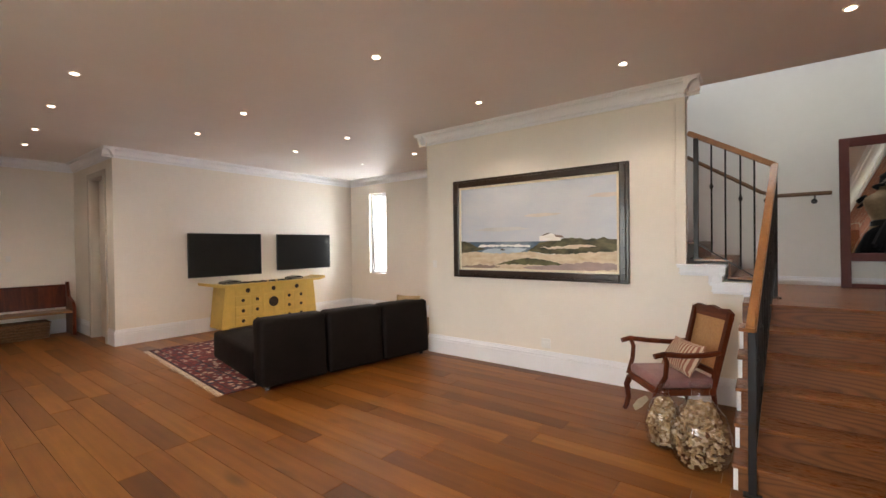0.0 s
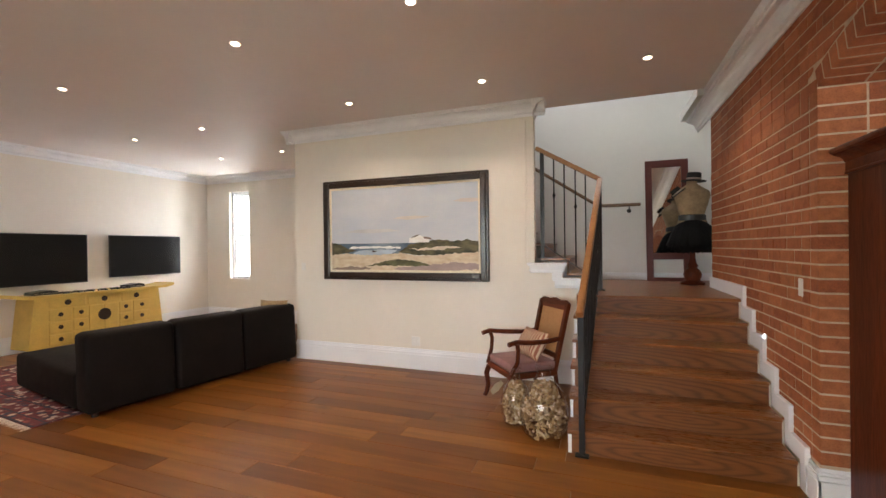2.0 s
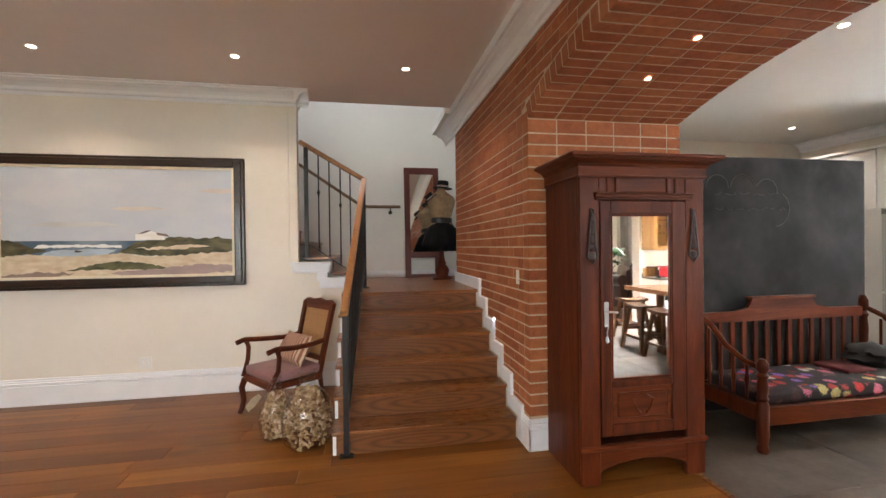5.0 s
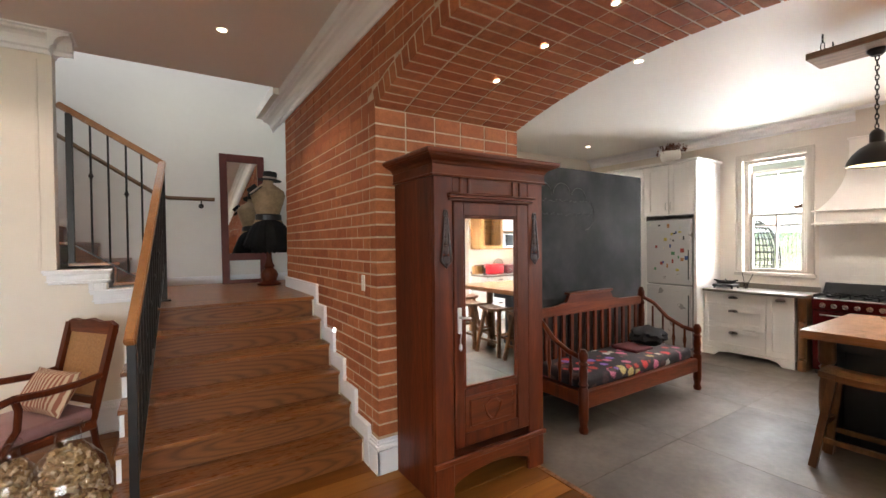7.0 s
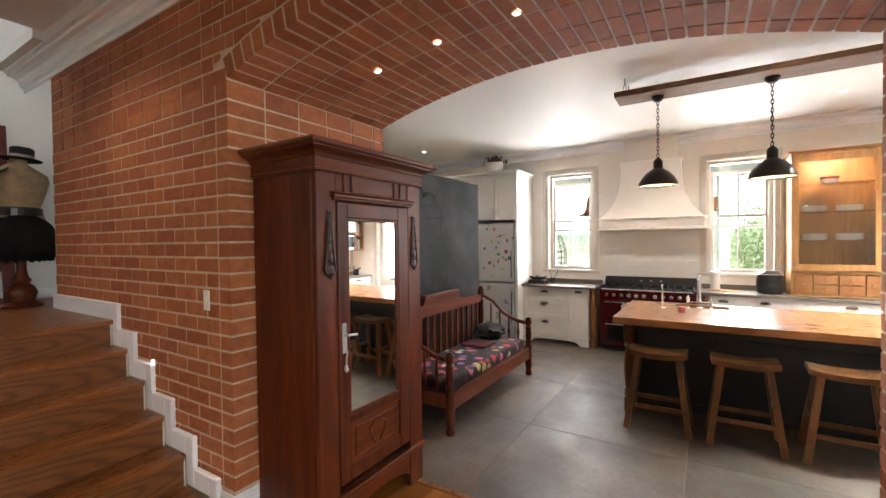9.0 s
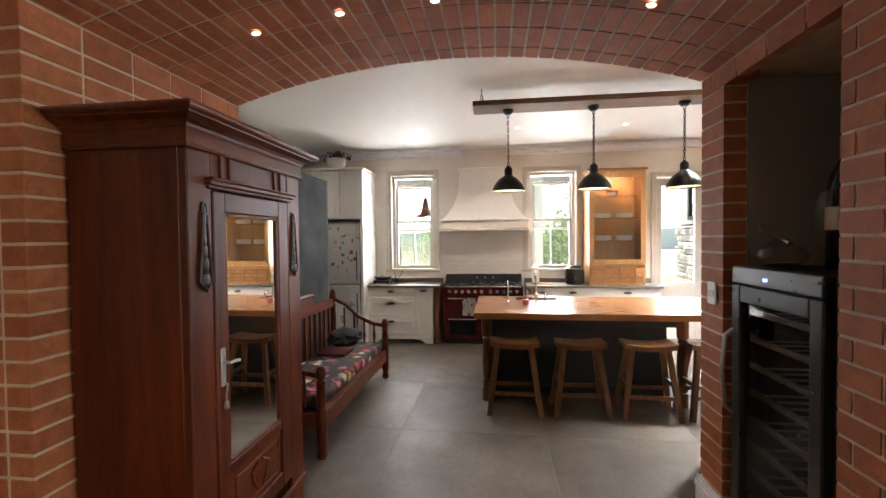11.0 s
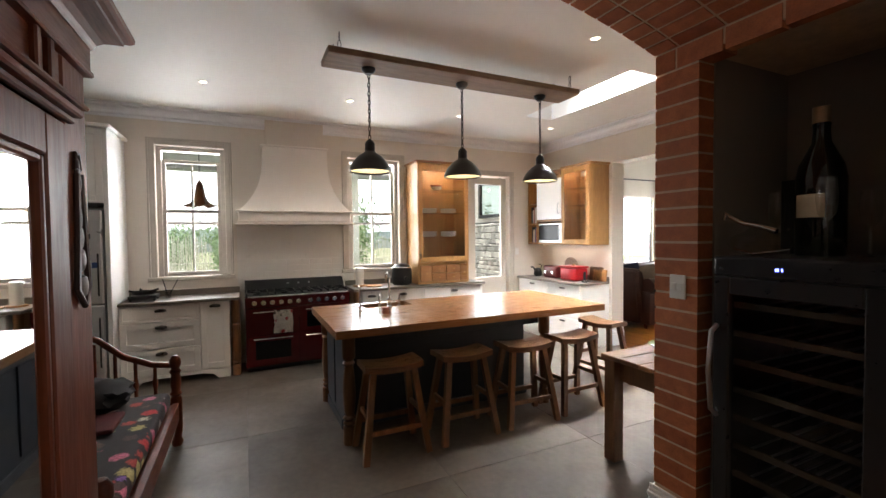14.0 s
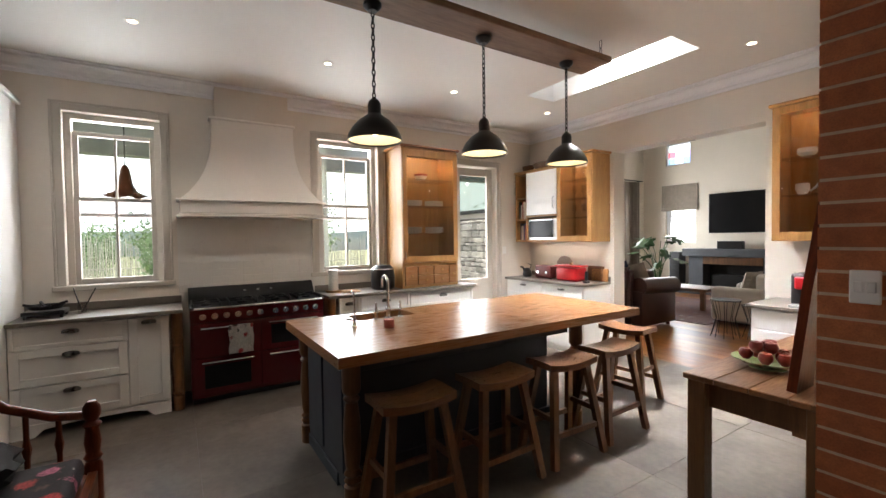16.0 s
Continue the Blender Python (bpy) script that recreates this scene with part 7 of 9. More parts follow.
for q in ((6.435, 6.50, 1.435, 2.55), (6.945, 7.007, 1.435, 2.55), (6.50, 6.945, 2.48, 2.55), (6.50, 6.945, 1.435, 1.51)):
    box(bm, q[0], q[1], UY + .001, UY + .02, q[2], q[3], .003)
d = part("glass_door", bm, HONEY, WU)
bm = B()
box(bm, 6.495, 6.95, UY + .008, UY + .012, 1.505, 2.485)
part("pane", bm, PANE, d)
for z in (1.75, 2.0, 2.25):
    bm = B()
    box(bm, 6.46, 6.985, RW + .02, UY - .02, z, z + .006)
    part("glass_shelf", bm, CLEAR, WU)
bm = B()
box(bm, 7.013, 7.598, UY + .001, UY + .02, 1.82, 2.44, .003)
d = part("door", bm, WHITECAB, WU, "white painted door")
bm = B()
tube(bm, [(7.06, UY + .02, 1.9), (7.06, UY + .05, 1.92), (7.06, UY + .05, 2.04), (7.06, UY + .02, 2.06)], .006, 8)
part("bow_handle", bm, STEEL, d, smooth=True)
for i in range(9):
    x, z = 6.56 + (i % 3) * .15, (1.757, 2.007, 2.257)[i // 3]
    T = thing("drinking_glass", (x, -1.97, z), "clear stemmed glass behind the cabinet door", "glass", "glasses in the wall unit")
    bm = B()
    lathe(bm, [(.03, .002), (.004, .006), (.004, .07), (.03, .1), (.034, .14), (.028, .18)], (x, -1.97, z), 14, caps=False)
    part("bowl", bm, CLEAR, T, smooth=True)
MW = thing("microwave", (7.2, -1.95, 1.456), "silver microwave oven in the wall unit", "microwave")
bm = B()
box(bm, 7.03, 7.585, RW + .02, UY - .01, 1.457, 1.76, .006)
part("case", bm, STEEL, MW)
bm = B()
box(bm, 7.09, 7.56, UY - .009, UY + .004, 1.495, 1.735, .012)
part("door_glass", bm, SCREEN, MW)
bm = B()
tube(bm, [(7.065, UY - .008, 1.51), (7.065, UY + .022, 1.52), (7.065, UY + .022, 1.71), (7.065, UY - .008, 1.72)], .006, 8)
part("handle", bm, STEEL, MW, smooth=True)
rb2 = random.Random(2)
for z in (1.456, 1.771):
    x = 7.635
    while x < 7.79:
        w = rb2.uniform(.015, .035)
        h = rb2.uniform(.2, .27)
        T = thing("book", (x, -1.9, z), "cookery book standing on the unit's shelf", "book", "cookery books")
        bm = B()
        box(bm, x, x + w - .002, -2.0, -1.83, z, z + h, .002)
        cc = rb2.choice([(.6, .55, .5), (.3, .05, .05), (.1, .12, .2), (.65, .6, .5), (.05, .05, .05)])
        key = "book_%d" % int(cc[0] * 100)
        part("cover", bm, bpy.data.materials.get(key) or plain(key, cc, .6), T)
        x += w
# The first stands for a copper pot, given the pew basket's wicker material.
for x, r, lab in ((7.74, .11, "round brown pot on the wall unit"), (7.34, .25, "shallow wooden bowl on the wall unit")):
    T = thing("basket", (x, -1.97, 2.49), lab, "basket", "baskets on the wall unit")
    bm = B()
    z = 2.487
    lathe(bm, [(r * .7, 0), (r * .85, .03), (r, .10), (r * .97, .10), (r * .8, .03), (r * .65, .012)], (x, -1.97, z), 24, (1.15, .5))
    part("bowl", bm, PINE if r > .2 else bpy.data.materials["brown_wicker"], T, smooth=True)
T = thing("bread_bin", (6.75, -1.85, .906), "red enamel bread bin on the worktop", "bread bin")
REDP = plain("bright_red_enamel", (.45, .012, .018), .3, .05)
bm = B()
box(bm, 6.66, 7.02, -1.98, -1.76, .907, 1.09, .03, 3)
part("bin", bm, REDP, T, smooth=True)
bm = B()
box(bm, 6.65, 7.03, -1.99, -1.75, 1.092, 1.12, .012, 2)
lid = part("lid", bm, REDP, T, smooth=True)
bm = B()
cyl(bm, (6.84, -1.87, 1.12), (6.84, -1.87, 1.145), .018, n=12)
part("lid_knob", bm, HONEY, lid)
T = thing("toaster", (7.25, -1.86, .906), "dark red retro toaster with chrome knobs", "toaster")
bm = B()
box(bm, 7.10, 7.42, -1.96, -1.76, .915, 1.10, .03, 3)
part("case", bm, plain("dark_red_leatherette", (.12, .02, .018), .4), T, smooth=True)
for x in (7.18, 7.34):
    bm = B()
    cyl(bm, (x, -1.762, 1.0), (x, -1.745, 1.0), .02, n=14)
    part("knob", bm, CHROME, T)
for x, y in ((7.14, -1.93), (7.38, -1.93), (7.14, -1.79), (7.38, -1.79)):
    bm = B()
    cyl(bm, (x, y, .906), (x, y, .916), .01, n=8)
    part("foot", bm, BLACK, T)
for x, h, mat_, lab in ((6.62, .20, PINE, "dark wooden chopping board against the wall"), (6.55, .17, HONEY, "pale wooden chopping board against the wall")):
    T = thing("chopping_board", label=lab, category="board", group="boards against the wall", m=pose(x, RW + .07, .907, 8, 0, 0))
    bm = B()
    box(bm, -.13, .13, -.01, .01, 0, h, .008)
    part("board", bm, mat_, T)
T = thing("round_tray", label="red and white round tray standing behind the toaster", category="tray", m=pose(7.14, RW + .06, 1.07, 82, 0, 0))
bm = B()
lathe(bm, [(0, 0), (.15, 0), (.16, .015), (.155, .018), (.145, .006), (0, .005)], n=26)
part("disc", bm, blotches("tray_print", [(.4, .05, .05), (.6, .5, .4), (.2, .1, .08)], 14, (.5, .4, .35)), T)
T = thing("phone_dock", (6.50, -1.75, .906), "small black cordless phone on its dock", "phone")
bm = B()
box(bm, 6.47, 6.53, -1.80, -1.72, .907, .94, .008)
box(bm, 6.48, 6.52, -1.775, -1.745, .94, 1.06, .01)
part("handset", bm, BLACK, T)
T = thing("kettle", (7.66, -1.85, .906), "small black kettle on the worktop", "kettle")
bm = B()
lathe(bm, [(.06, 0), (.07, .03), (.06, .1), (.03, .13), (0, .135)], (7.66, -1.85, .907), 18)
tube(bm, [(7.66, -1.80, .99), (7.66, -1.76, 1.05), (7.66, -1.72, 1.06)], .014, 8)
tube(bm, [(7.66, -1.9, 1.0), (7.66, -1.93, 1.08), (7.66, -1.86, 1.1)], .007, 8)
part("body", bm, BLACK, T, smooth=True)

# right-hand oak cabinet and counter beside the opening
OR = thing("display_cabinet", (4.1, -1.97, 1.44), "honey oak glazed wall cabinet beside the opening", "cabinet")
bm = B()
for q in ((3.72, 3.745, 1.44, 2.6), (4.52, 4.545, 1.44, 2.6), (3.745, 4.52, 2.575, 2.6), (3.745, 4.52, 1.44, 1.465)):
    box(bm, q[0], q[1], RW + .004, -1.81, q[2], q[3], .002)
box(bm, 3.745, 4.52, RW + .004, RW + .015, 1.465, 2.575)
part("carcass", bm, HONEY, OR)
bm = B()
box(bm, 3.7, 4.57, RW + .004, -1.78, 2.6, 2.63, .008)
part("top_moulding", bm, HONEY, OR)
for x0, x1 in ((3.725, 4.13), (4.135, 4.54)):
    bm = B()
    for q in ((x0, x0 + .06, 1.445, 2.595), (x1 - .06, x1, 1.445, 2.595), (x0 + .06, x1 - .06, 2.53, 2.595), (x0 + .06, x1 - .06, 1.445, 1.52)):
        box(bm, q[0], q[1], -1.809, -1.79, q[2], q[3], .003)
    d = part("glass_door", bm, HONEY, OR)
    bm = B()
    box(bm, x0 + .055, x1 - .055, -1.802, -1.798, 1.515, 2.535)
    part("pane", bm, PANE, d)
for z in (1.83, 2.15):
    bm = B()
    box(bm, 3.75, 4.515, RW + .02, -1.83, z, z + .006)
    part("glass_shelf", bm, CLEAR, OR)
for x, z, r, h, lab in ((4.35, 2.157, .07, .08, "white bowl in the oak cabinet"), (4.38, 1.837, .05, .1, "white and blue teapot in the oak cabinet"), (4.25, 2.4, .0, .0, "")):
    if h:
        T = thing("crockery", (x, -1.97, z), lab, "crockery", "crockery in the oak cabinet")
        bm = B()
        lathe(bm, [(r * .5, 0), (r, h * .5), (r * .95, h), (r * .85, h)], (x, -1.97, z), 18)
        if h > .09:
            tube(bm, [(x - r, -1.97, z + .03), (x - r - .04, -1.97, z + .06), (x - r - .06, -1.97, z + .09)], .01, 8)
        part("body", bm, PLASTIC_W, T, smooth=True)
RB = thing("base_cabinet", (4.1, -1.85, 0), "white base cabinet with a stone top beside the opening", "cabinet", "kitchen base cabinets")
bm = B()
box(bm, 3.6, 4.60, RW + .005, -1.56, 0, .872)
part("body", bm, WHITECAB, RB)
bm = B()
box(bm, 3.56, 4.63, RW + .005, -1.52, .874, .906, .004)
part("worktop", bm, STONETOP, RB, "grey stone top")
for z0, z1 in ((.70, .865), (.08, .69)):
    bm = B()
    box(bm, 3.62, 4.58, -1.559, -1.54, z0, z1, .003)
    part("front", bm, WHITECAB, RB)
T = thing("coffee_machine", (4.3, -1.8, .906), "small black and red coffee pod machine", "coffee machine")
bm = B()
box(bm, 4.20, 4.36, -1.95, -1.65, .907, 1.18, .03, 3)
part("case", bm, BLACK, T, smooth=True)
bm = B()
box(bm, 4.235, 4.325, -1.66, -1.63, 1.05, 1.15, .01)
part("spout", bm, REDP, T)
bm = B()
box(bm, 4.22, 4.34, -1.65, -1.55, .907, .93, .006)
part("drip_tray", bm, STEEL, T)

# island
IS = thing("kitchen_island", (5.65, .9, 0), "navy kitchen island with thick oak top and turned legs", "kitchen island")
IX0, IX1, IY0, IY1 = 5.05, 6.26, -.64, 1.95
SKC = (5.93, 6.18, 1.02, 1.50)   # sink hole
bm = B()
for q in ((IX0, SKC[0], IY0, IY1), (SKC[1], IX1, IY0, IY1), (SKC[0], SKC[1], IY0, SKC[2]), (SKC[0], SKC[1], SKC[3], IY1)):
    box(bm, q[0], q[1], q[2], q[3], .84, .90)
bmesh.ops.remove_doubles(bm, verts=bm.verts, dist=.0001)
part("worktop", bm, HONEY_Y, IS, "thick polished oak worktop")
bm = B()
box(bm, SKC[0], SKC[1], SKC[2], SKC[3], .70, .71)
for q in ((SKC[0] - .01, SKC[0], SKC[2], SKC[3]), (SKC[1], SKC[1] + .01, SKC[2], SKC[3]), (SKC[0], SKC[1], SKC[2] - .01, SKC[2]), (SKC[0], SKC[1], SKC[3], SKC[3] + .01)):
    box(bm, q[0], q[1], q[2], q[3], .70, .839)
part("sink", bm, STEEL, IS, "steel prep sink")
for q in ((5.47, 5.50, .02, 1.798), (5.50, 6.14, .02, .05), (6.11, 6.14, .05, 1.798)):
    part("body_panel", box(B(), *q, .02, .838), NAVY, IS)
bm = B()
box(bm, 5.30, 6.10, 1.80, 1.83, .02, .838, .003)
part("end_panel", bm, NAVY, IS)
for a in (5.34, 5.74):
    bm = B()
    box(bm, a, a + .34, 1.826, 1.84, .12, .74, .006)
    part("raised_panel", bm, NAVY, IS)
bm = B()
box(bm, 5.26, 6.12, .0, 1.82, .74, .838, .003)
part("apron", bm, NAVY, IS)
bm = B()
box(bm, 5.45, 6.16, .0, 1.84, 0, .08, .003)
part("plinth", bm, NAVY, IS)
LEGP = [(.05, 0), (.05, .13), (.036, .14), (.05, .16), (.036, .18), (.05, .2), (.034, .22), (.042, .26), (.05, .38), (.046, .5), (.034, .6), (.048, .62), (.034, .64), (.05, .66), (.052, .68), (.052, .838)]
for x, y in ((5.20, 1.83), (6.15, 1.83), (5.20, -.02), (6.15, -.02)):
    bm = B()
    lathe(bm, LEGP, (x, y, 0), 16)
    part("turned_leg", bm, STOOLWOOD, IS, "turned brown wooden leg", smooth=True)
TAP = thing("mixer_tap", (5.88, 1.28, .9), "tall chrome bridge mixer tap", "tap")
bm = B()
lathe(bm, [(.03, 0), (.03, .01), (.018, .02), (.016, .06), (.022, .08), (.014, .1)], (5.885, 1.28, .9), 16)
tube(bm, [(5.885, 1.28, .98), (5.885, 1.28, 1.17)] + [(5.885 + .055 * (1 - math.cos(t)), 1.28, 1.17 + .055 * math.sin(t)) for t in (.5, 1, 1.57, 2.1, 2.6, 3.14)] + [(5.995, 1.28, 1.13)], .011, 10)
part("spout", bm, CHROME, TAP, smooth=True)
for s in (-1, 1):
    bm = B()
    y = 1.28 + s * .10
    lathe(bm, [(.022, 0), (.022, .008), (.012, .016), (.012, .05), (.017, .06), (.012, .08), (.006, .12), (.009, .125), (0, .13)], (5.885, y, .9), 12)
    tube(bm, [(5.885, 1.28, .965), (5.885, y, .965)], .008, 8)
    part("tap_handle", bm, CHROME, TAP, smooth=True)
T = thing("filter_tap", (5.7, 1.58, .9), "small chrome filter tap on the island", "tap")
bm = B()
lathe(bm, [(.022, 0), (.022, .008), (.012, .02), (.012, .06), (.008, .08)], (5.75, 1.60, .9), 12)
tube(bm, [(5.75, 1.60, .97), (5.75, 1.60, 1.10)] + [(5.75 + .04 * (1 - math.cos(t)), 1.60, 1.10 + .04 * math.sin(t)) for t in (.6, 1.2, 1.8, 2.4)], .007, 8)
tube(bm, [(5.75, 1.60, .94), (5.75, 1.66, .96)], .006, 6)
part("spout", bm, CHROME, T, smooth=True)
T = thing("candle_glass", (5.55, 1.40, .9), "pink candle in a glass on the island", "candle")
bm = B()
lathe(bm, [(0, .003), (.033, .003), (.036, .06), (0, .06)], (5.57, 1.42, .9), 18)
part("wax", bm, plain("pink_wax", (.55, .16, .12), .4, .1), T, "pink wax")
bm = B()
lathe(bm, [(.036, .001), (.040, .085), (.038, .085)], (5.57, 1.42, .9), 18, caps=False)
part("glass", bm, CLEAR, T, smooth=True)

# stools
ST = thing("bar_stool", label="brown wooden bar stool with a dished saddle seat", category="stool", group="stools at the island", m=pose(4.98, 1.57, 0, 0, 0, 90))
bm = B()
SW, SD = .44, .26
grid = []
for i in range(13):
    u = i / 12 * 2 - 1
    for j in range(5):
        v = j / 4 * 2 - 1
        z = .650 + .022 * u * u - .004 * v * v
        grid.append((bm.verts.new((u * SW / 2, v * SD / 2 * (1 - .06 * u * u), z)), bm.verts.new((u * SW / 2, v * SD / 2 * (1 - .06 * u * u), z - .042))))
for i in range(12):
    for j in range(4):
        a, b, c, d = i * 5 + j, (i + 1) * 5 + j, (i + 1) * 5 + j + 1, i * 5 + j + 1
        bm.faces.new([grid[k][0] for k in (a, b, c, d)])
        bm.faces.new([grid[k][1] for k in (d, c, b, a)])
for i in range(12):
    for j in (0, 4):
        a, b = i * 5 + j, (i + 1) * 5 + j
        bm.faces.new((grid[a][0], grid[b][0], grid[b][1], grid[a][1]))
for j in range(4):
    for i in (0, 12):
        a, b = i * 5 + j, i * 5 + j + 1
        bm.faces.new((grid[a][0], grid[b][0], grid[b][1], grid[a][1]))
part("seat", bm, wood("stool_seat_wood", (0.075, 0.03, 0.011), (0.20, 0.088, 0.03), 0.3, 'x', 9, .12), ST, smooth=True)
LT = {}
for sx in (-1, 1):
    for sy in (-1, 1):
        bm = B()
        bar(bm, (sx * .15, sy * .075, .63), (sx * .235, sy * .165, .0), .045, .038, (0, 1, 0))
        part("leg", bm, STOOLWOOD, ST)


def leg_at(sx, sy, z):
    t = (.63 - z) / .63
    return (sx * (.15 + .085 * t), sy * (.075 + .09 * t), z)


for z, pairs in ((.20, (((-1, -1), (1, -1)), ((-1, 1), (1, 1)))), (.30, (((-1, -1), (-1, 1)), ((1, -1), (1, 1))))):
    for a, b in pairs:
        bm = B()
        bar(bm, leg_at(*a, z), leg_at(*b, z), .022, .034)
        part("stretcher", bm, STOOLWOOD, ST)
for x, y, rz in ((4.99, .97, 91), (4.99, .37, 88), (5.02, -.19, 92), (5.36, -.92, 5)):
    copy_thing(ST, pose(x, y, 0, 0, 0, rz))

# beam with three pendants
BEAM = wood("reclaimed_beam_wood", (0.10, 0.055, 0.03), (0.24, 0.14, 0.08), 0.7, 'y', 6, .05, .3, knots=.5)
HB = thing("hanging_beam", (5.34, .77, 2.92), "old wooden plank hung on chains under the ceiling", "beam")
bm = B()
box(bm, 5.15, 5.46, -.42, 1.95, 2.925, 2.975, .005)
part("plank", bm, BEAM, HB)


def chain(parent, x, y, z0, z1, r=.016, wire=.004):
    n = max(2, int((z1 - z0) / (r * 2.1)))
    st = (z1 - z0) / n
    bm = B()
    for i in range(n):
        z = z0 + (i + .5) * st
        pts = []
        for k in range(9):
            a = 2 * math.pi * k / 8
            u, w = r * .62 * math.cos(a), (st * .5 + wire * 1.4) * math.sin(a)
            pts.append((x + (u if i % 2 else 0), y + (0 if i % 2 else u), z + w))
        tube(bm, pts, wire, 5)
    return part("chain", bm, BLACKMETAL, parent)


for x in (5.19, 5.42):
    for y in (1.86, -.33):
        chain(HB, x, y, 2.975, KC, .02, .003)
for i, y in enumerate((1.60, .76, -.09)):
    P = thing("pendant_lamp", (5.34, y, 2.1), "dark metal dome pendant lamp on a chain, lit", "pendant lamp", "pendants over the island")
    bm = B()
    lathe(bm, [(.0, .0), (.055, .0), (.055, -.018), (.03, -.045), (.0, -.048)], (5.34, y, 2.924), 18)
    part("ceiling_rose", bm, BLACKMETAL, P, smooth=True)
    chain(P, 5.34, y, 2.36, 2.88)
    bm = B()
    sh = [(.165, 2.10), (.168, 2.105), (.16, 2.135), (.135, 2.18), (.095, 2.225), (.05, 2.255), (.04, 2.265), (.04, 2.325), (.03, 2.345), (.012, 2.36), (.01, 2.365)]
    inner = [(max(r - .004, .008), z - .003) for r, z in sh[1:-1]]
    lathe(bm, [(r, z) for r, z in inner[::-1]] + [(.165, 2.10)] + sh[1:], (5.34, y, 0), 32, caps=False)
    S = part("shade", bm, plain("bronze_black_metal", (.020, .017, .015), .35, .1, metal=.4), P, "dark bronze dome shade", smooth=True)
    bm = B()
    lathe(bm, [(.158, 2.112), (.150, 2.138), (.125, 2.177), (.088, 2.218), (.05, 2.245)], (5.34, y, 0), 32, caps=False)
    part("liner", bm, plain("cream_liner", (.8, .72, .5), .4), S, "cream enamel lining", smooth=True)
    bm = B()
    lathe(bm, [(0, 2.135), (.026, 2.145), (.034, 2.17), (.026, 2.2), (.014, 2.235), (0, 2.235)], (5.34, y, 0), 16)
    part("bulb", bm, BULB, P, "glowing bulb", smooth=True)
    lamp("pendant_light", 'POINT', pose(5.34, y, 2.125), 0.9, WARM, .03)

# farmhouse table and what stands on it
TB = thing("pine_table", (3.9, -.5, 0), "worn pine table against the brick wall", "table")
bm = B()
for i in range(4):
    box(bm, 3.57 + i * .16, 3.57 + (i + 1) * .16 - .002, -1.3, .27, .715, .745, .004)
part("tabletop", bm, wood("worn_pine_top", (0.10, 0.042, 0.015), (0.21, 0.095, 0.034), 0.4, 'y', 7, .1, .1, knots=.6), TB)
for x in (3.62, 4.145):
    for y in (-1.24, .21):
        bm = B()
        box(bm, x - .045, x + .045, y - .045, y + .045, 0, .714, .005)
        part("leg", bm, PINE, TB)
for q in ((3.665, 4.10, .17, .2), (3.665, 4.10, -1.23, -1.2)):
    bm = B()
    box(bm, q[0], q[1], q[2], q[3], .57, .714)
    part("apron", bm, PINE, TB)
for x in (3.60, 4.14):
    bm = B()
    box(bm, x, x + .025, -1.2, .165, .57, .714)
    part("apron", bm, PINE, TB)
FB = thing("fruit_bowl", (4.0, -.22, .745), "green glass bowl heaped with red apples", "fruit bowl")
bm = B()
lathe(bm, [(.06, .0), (.10, .012), (.17, .05), (.175, .05), (.10, .02)], (3.98, -.2, .746), 26, caps=False)
part("bowl", bm, plain("green_glazed_bowl", (.22, .27, .12), .2), FB, smooth=True)
bm = B()
cyl(bm, (3.98, -.2, .746), (3.98, -.2, .76), .09, n=20)
part("bowl_base", bm, bpy.data.materials["green_glazed_bowl"], FB)
AP = plain("red_apple", (.20, .02, .015), .3, .35, 9)
ra = random.Random(6)
for i in range(11):
    a = i * 2.4
    q = .035 * math.sqrt(i)
    x, y, z = 3.98 + q * math.cos(a), -.2 + q * math.sin(a), .815 + (.05 if i < 4 else 0)
    T = thing("apple", (x, y, z), "red apple in the bowl", "apple", "apples in the bowl")
    bm = B()
    lathe(bm, [(0, -.026), (.018, -.032), (.034, -.012), (.037, .008), (.028, .028), (.01, .03), (0, .022)], (x, y, z), 14)
    part("fruit", bm, AP, T, smooth=True)
T = thing("serving_board", label="tall dark wooden board leaning against the wall on the table", category="board", m=pose(3.75, .03, .746, 0, -6, 0))
bm = B()
prism(bm, [(-.09, 0), (.13, 0), (.12, .5), (.06, .95), (.0, .95), (-.05, .5)], 'x', -.02, .02)
part("board", bm, DARKWOOD, T)

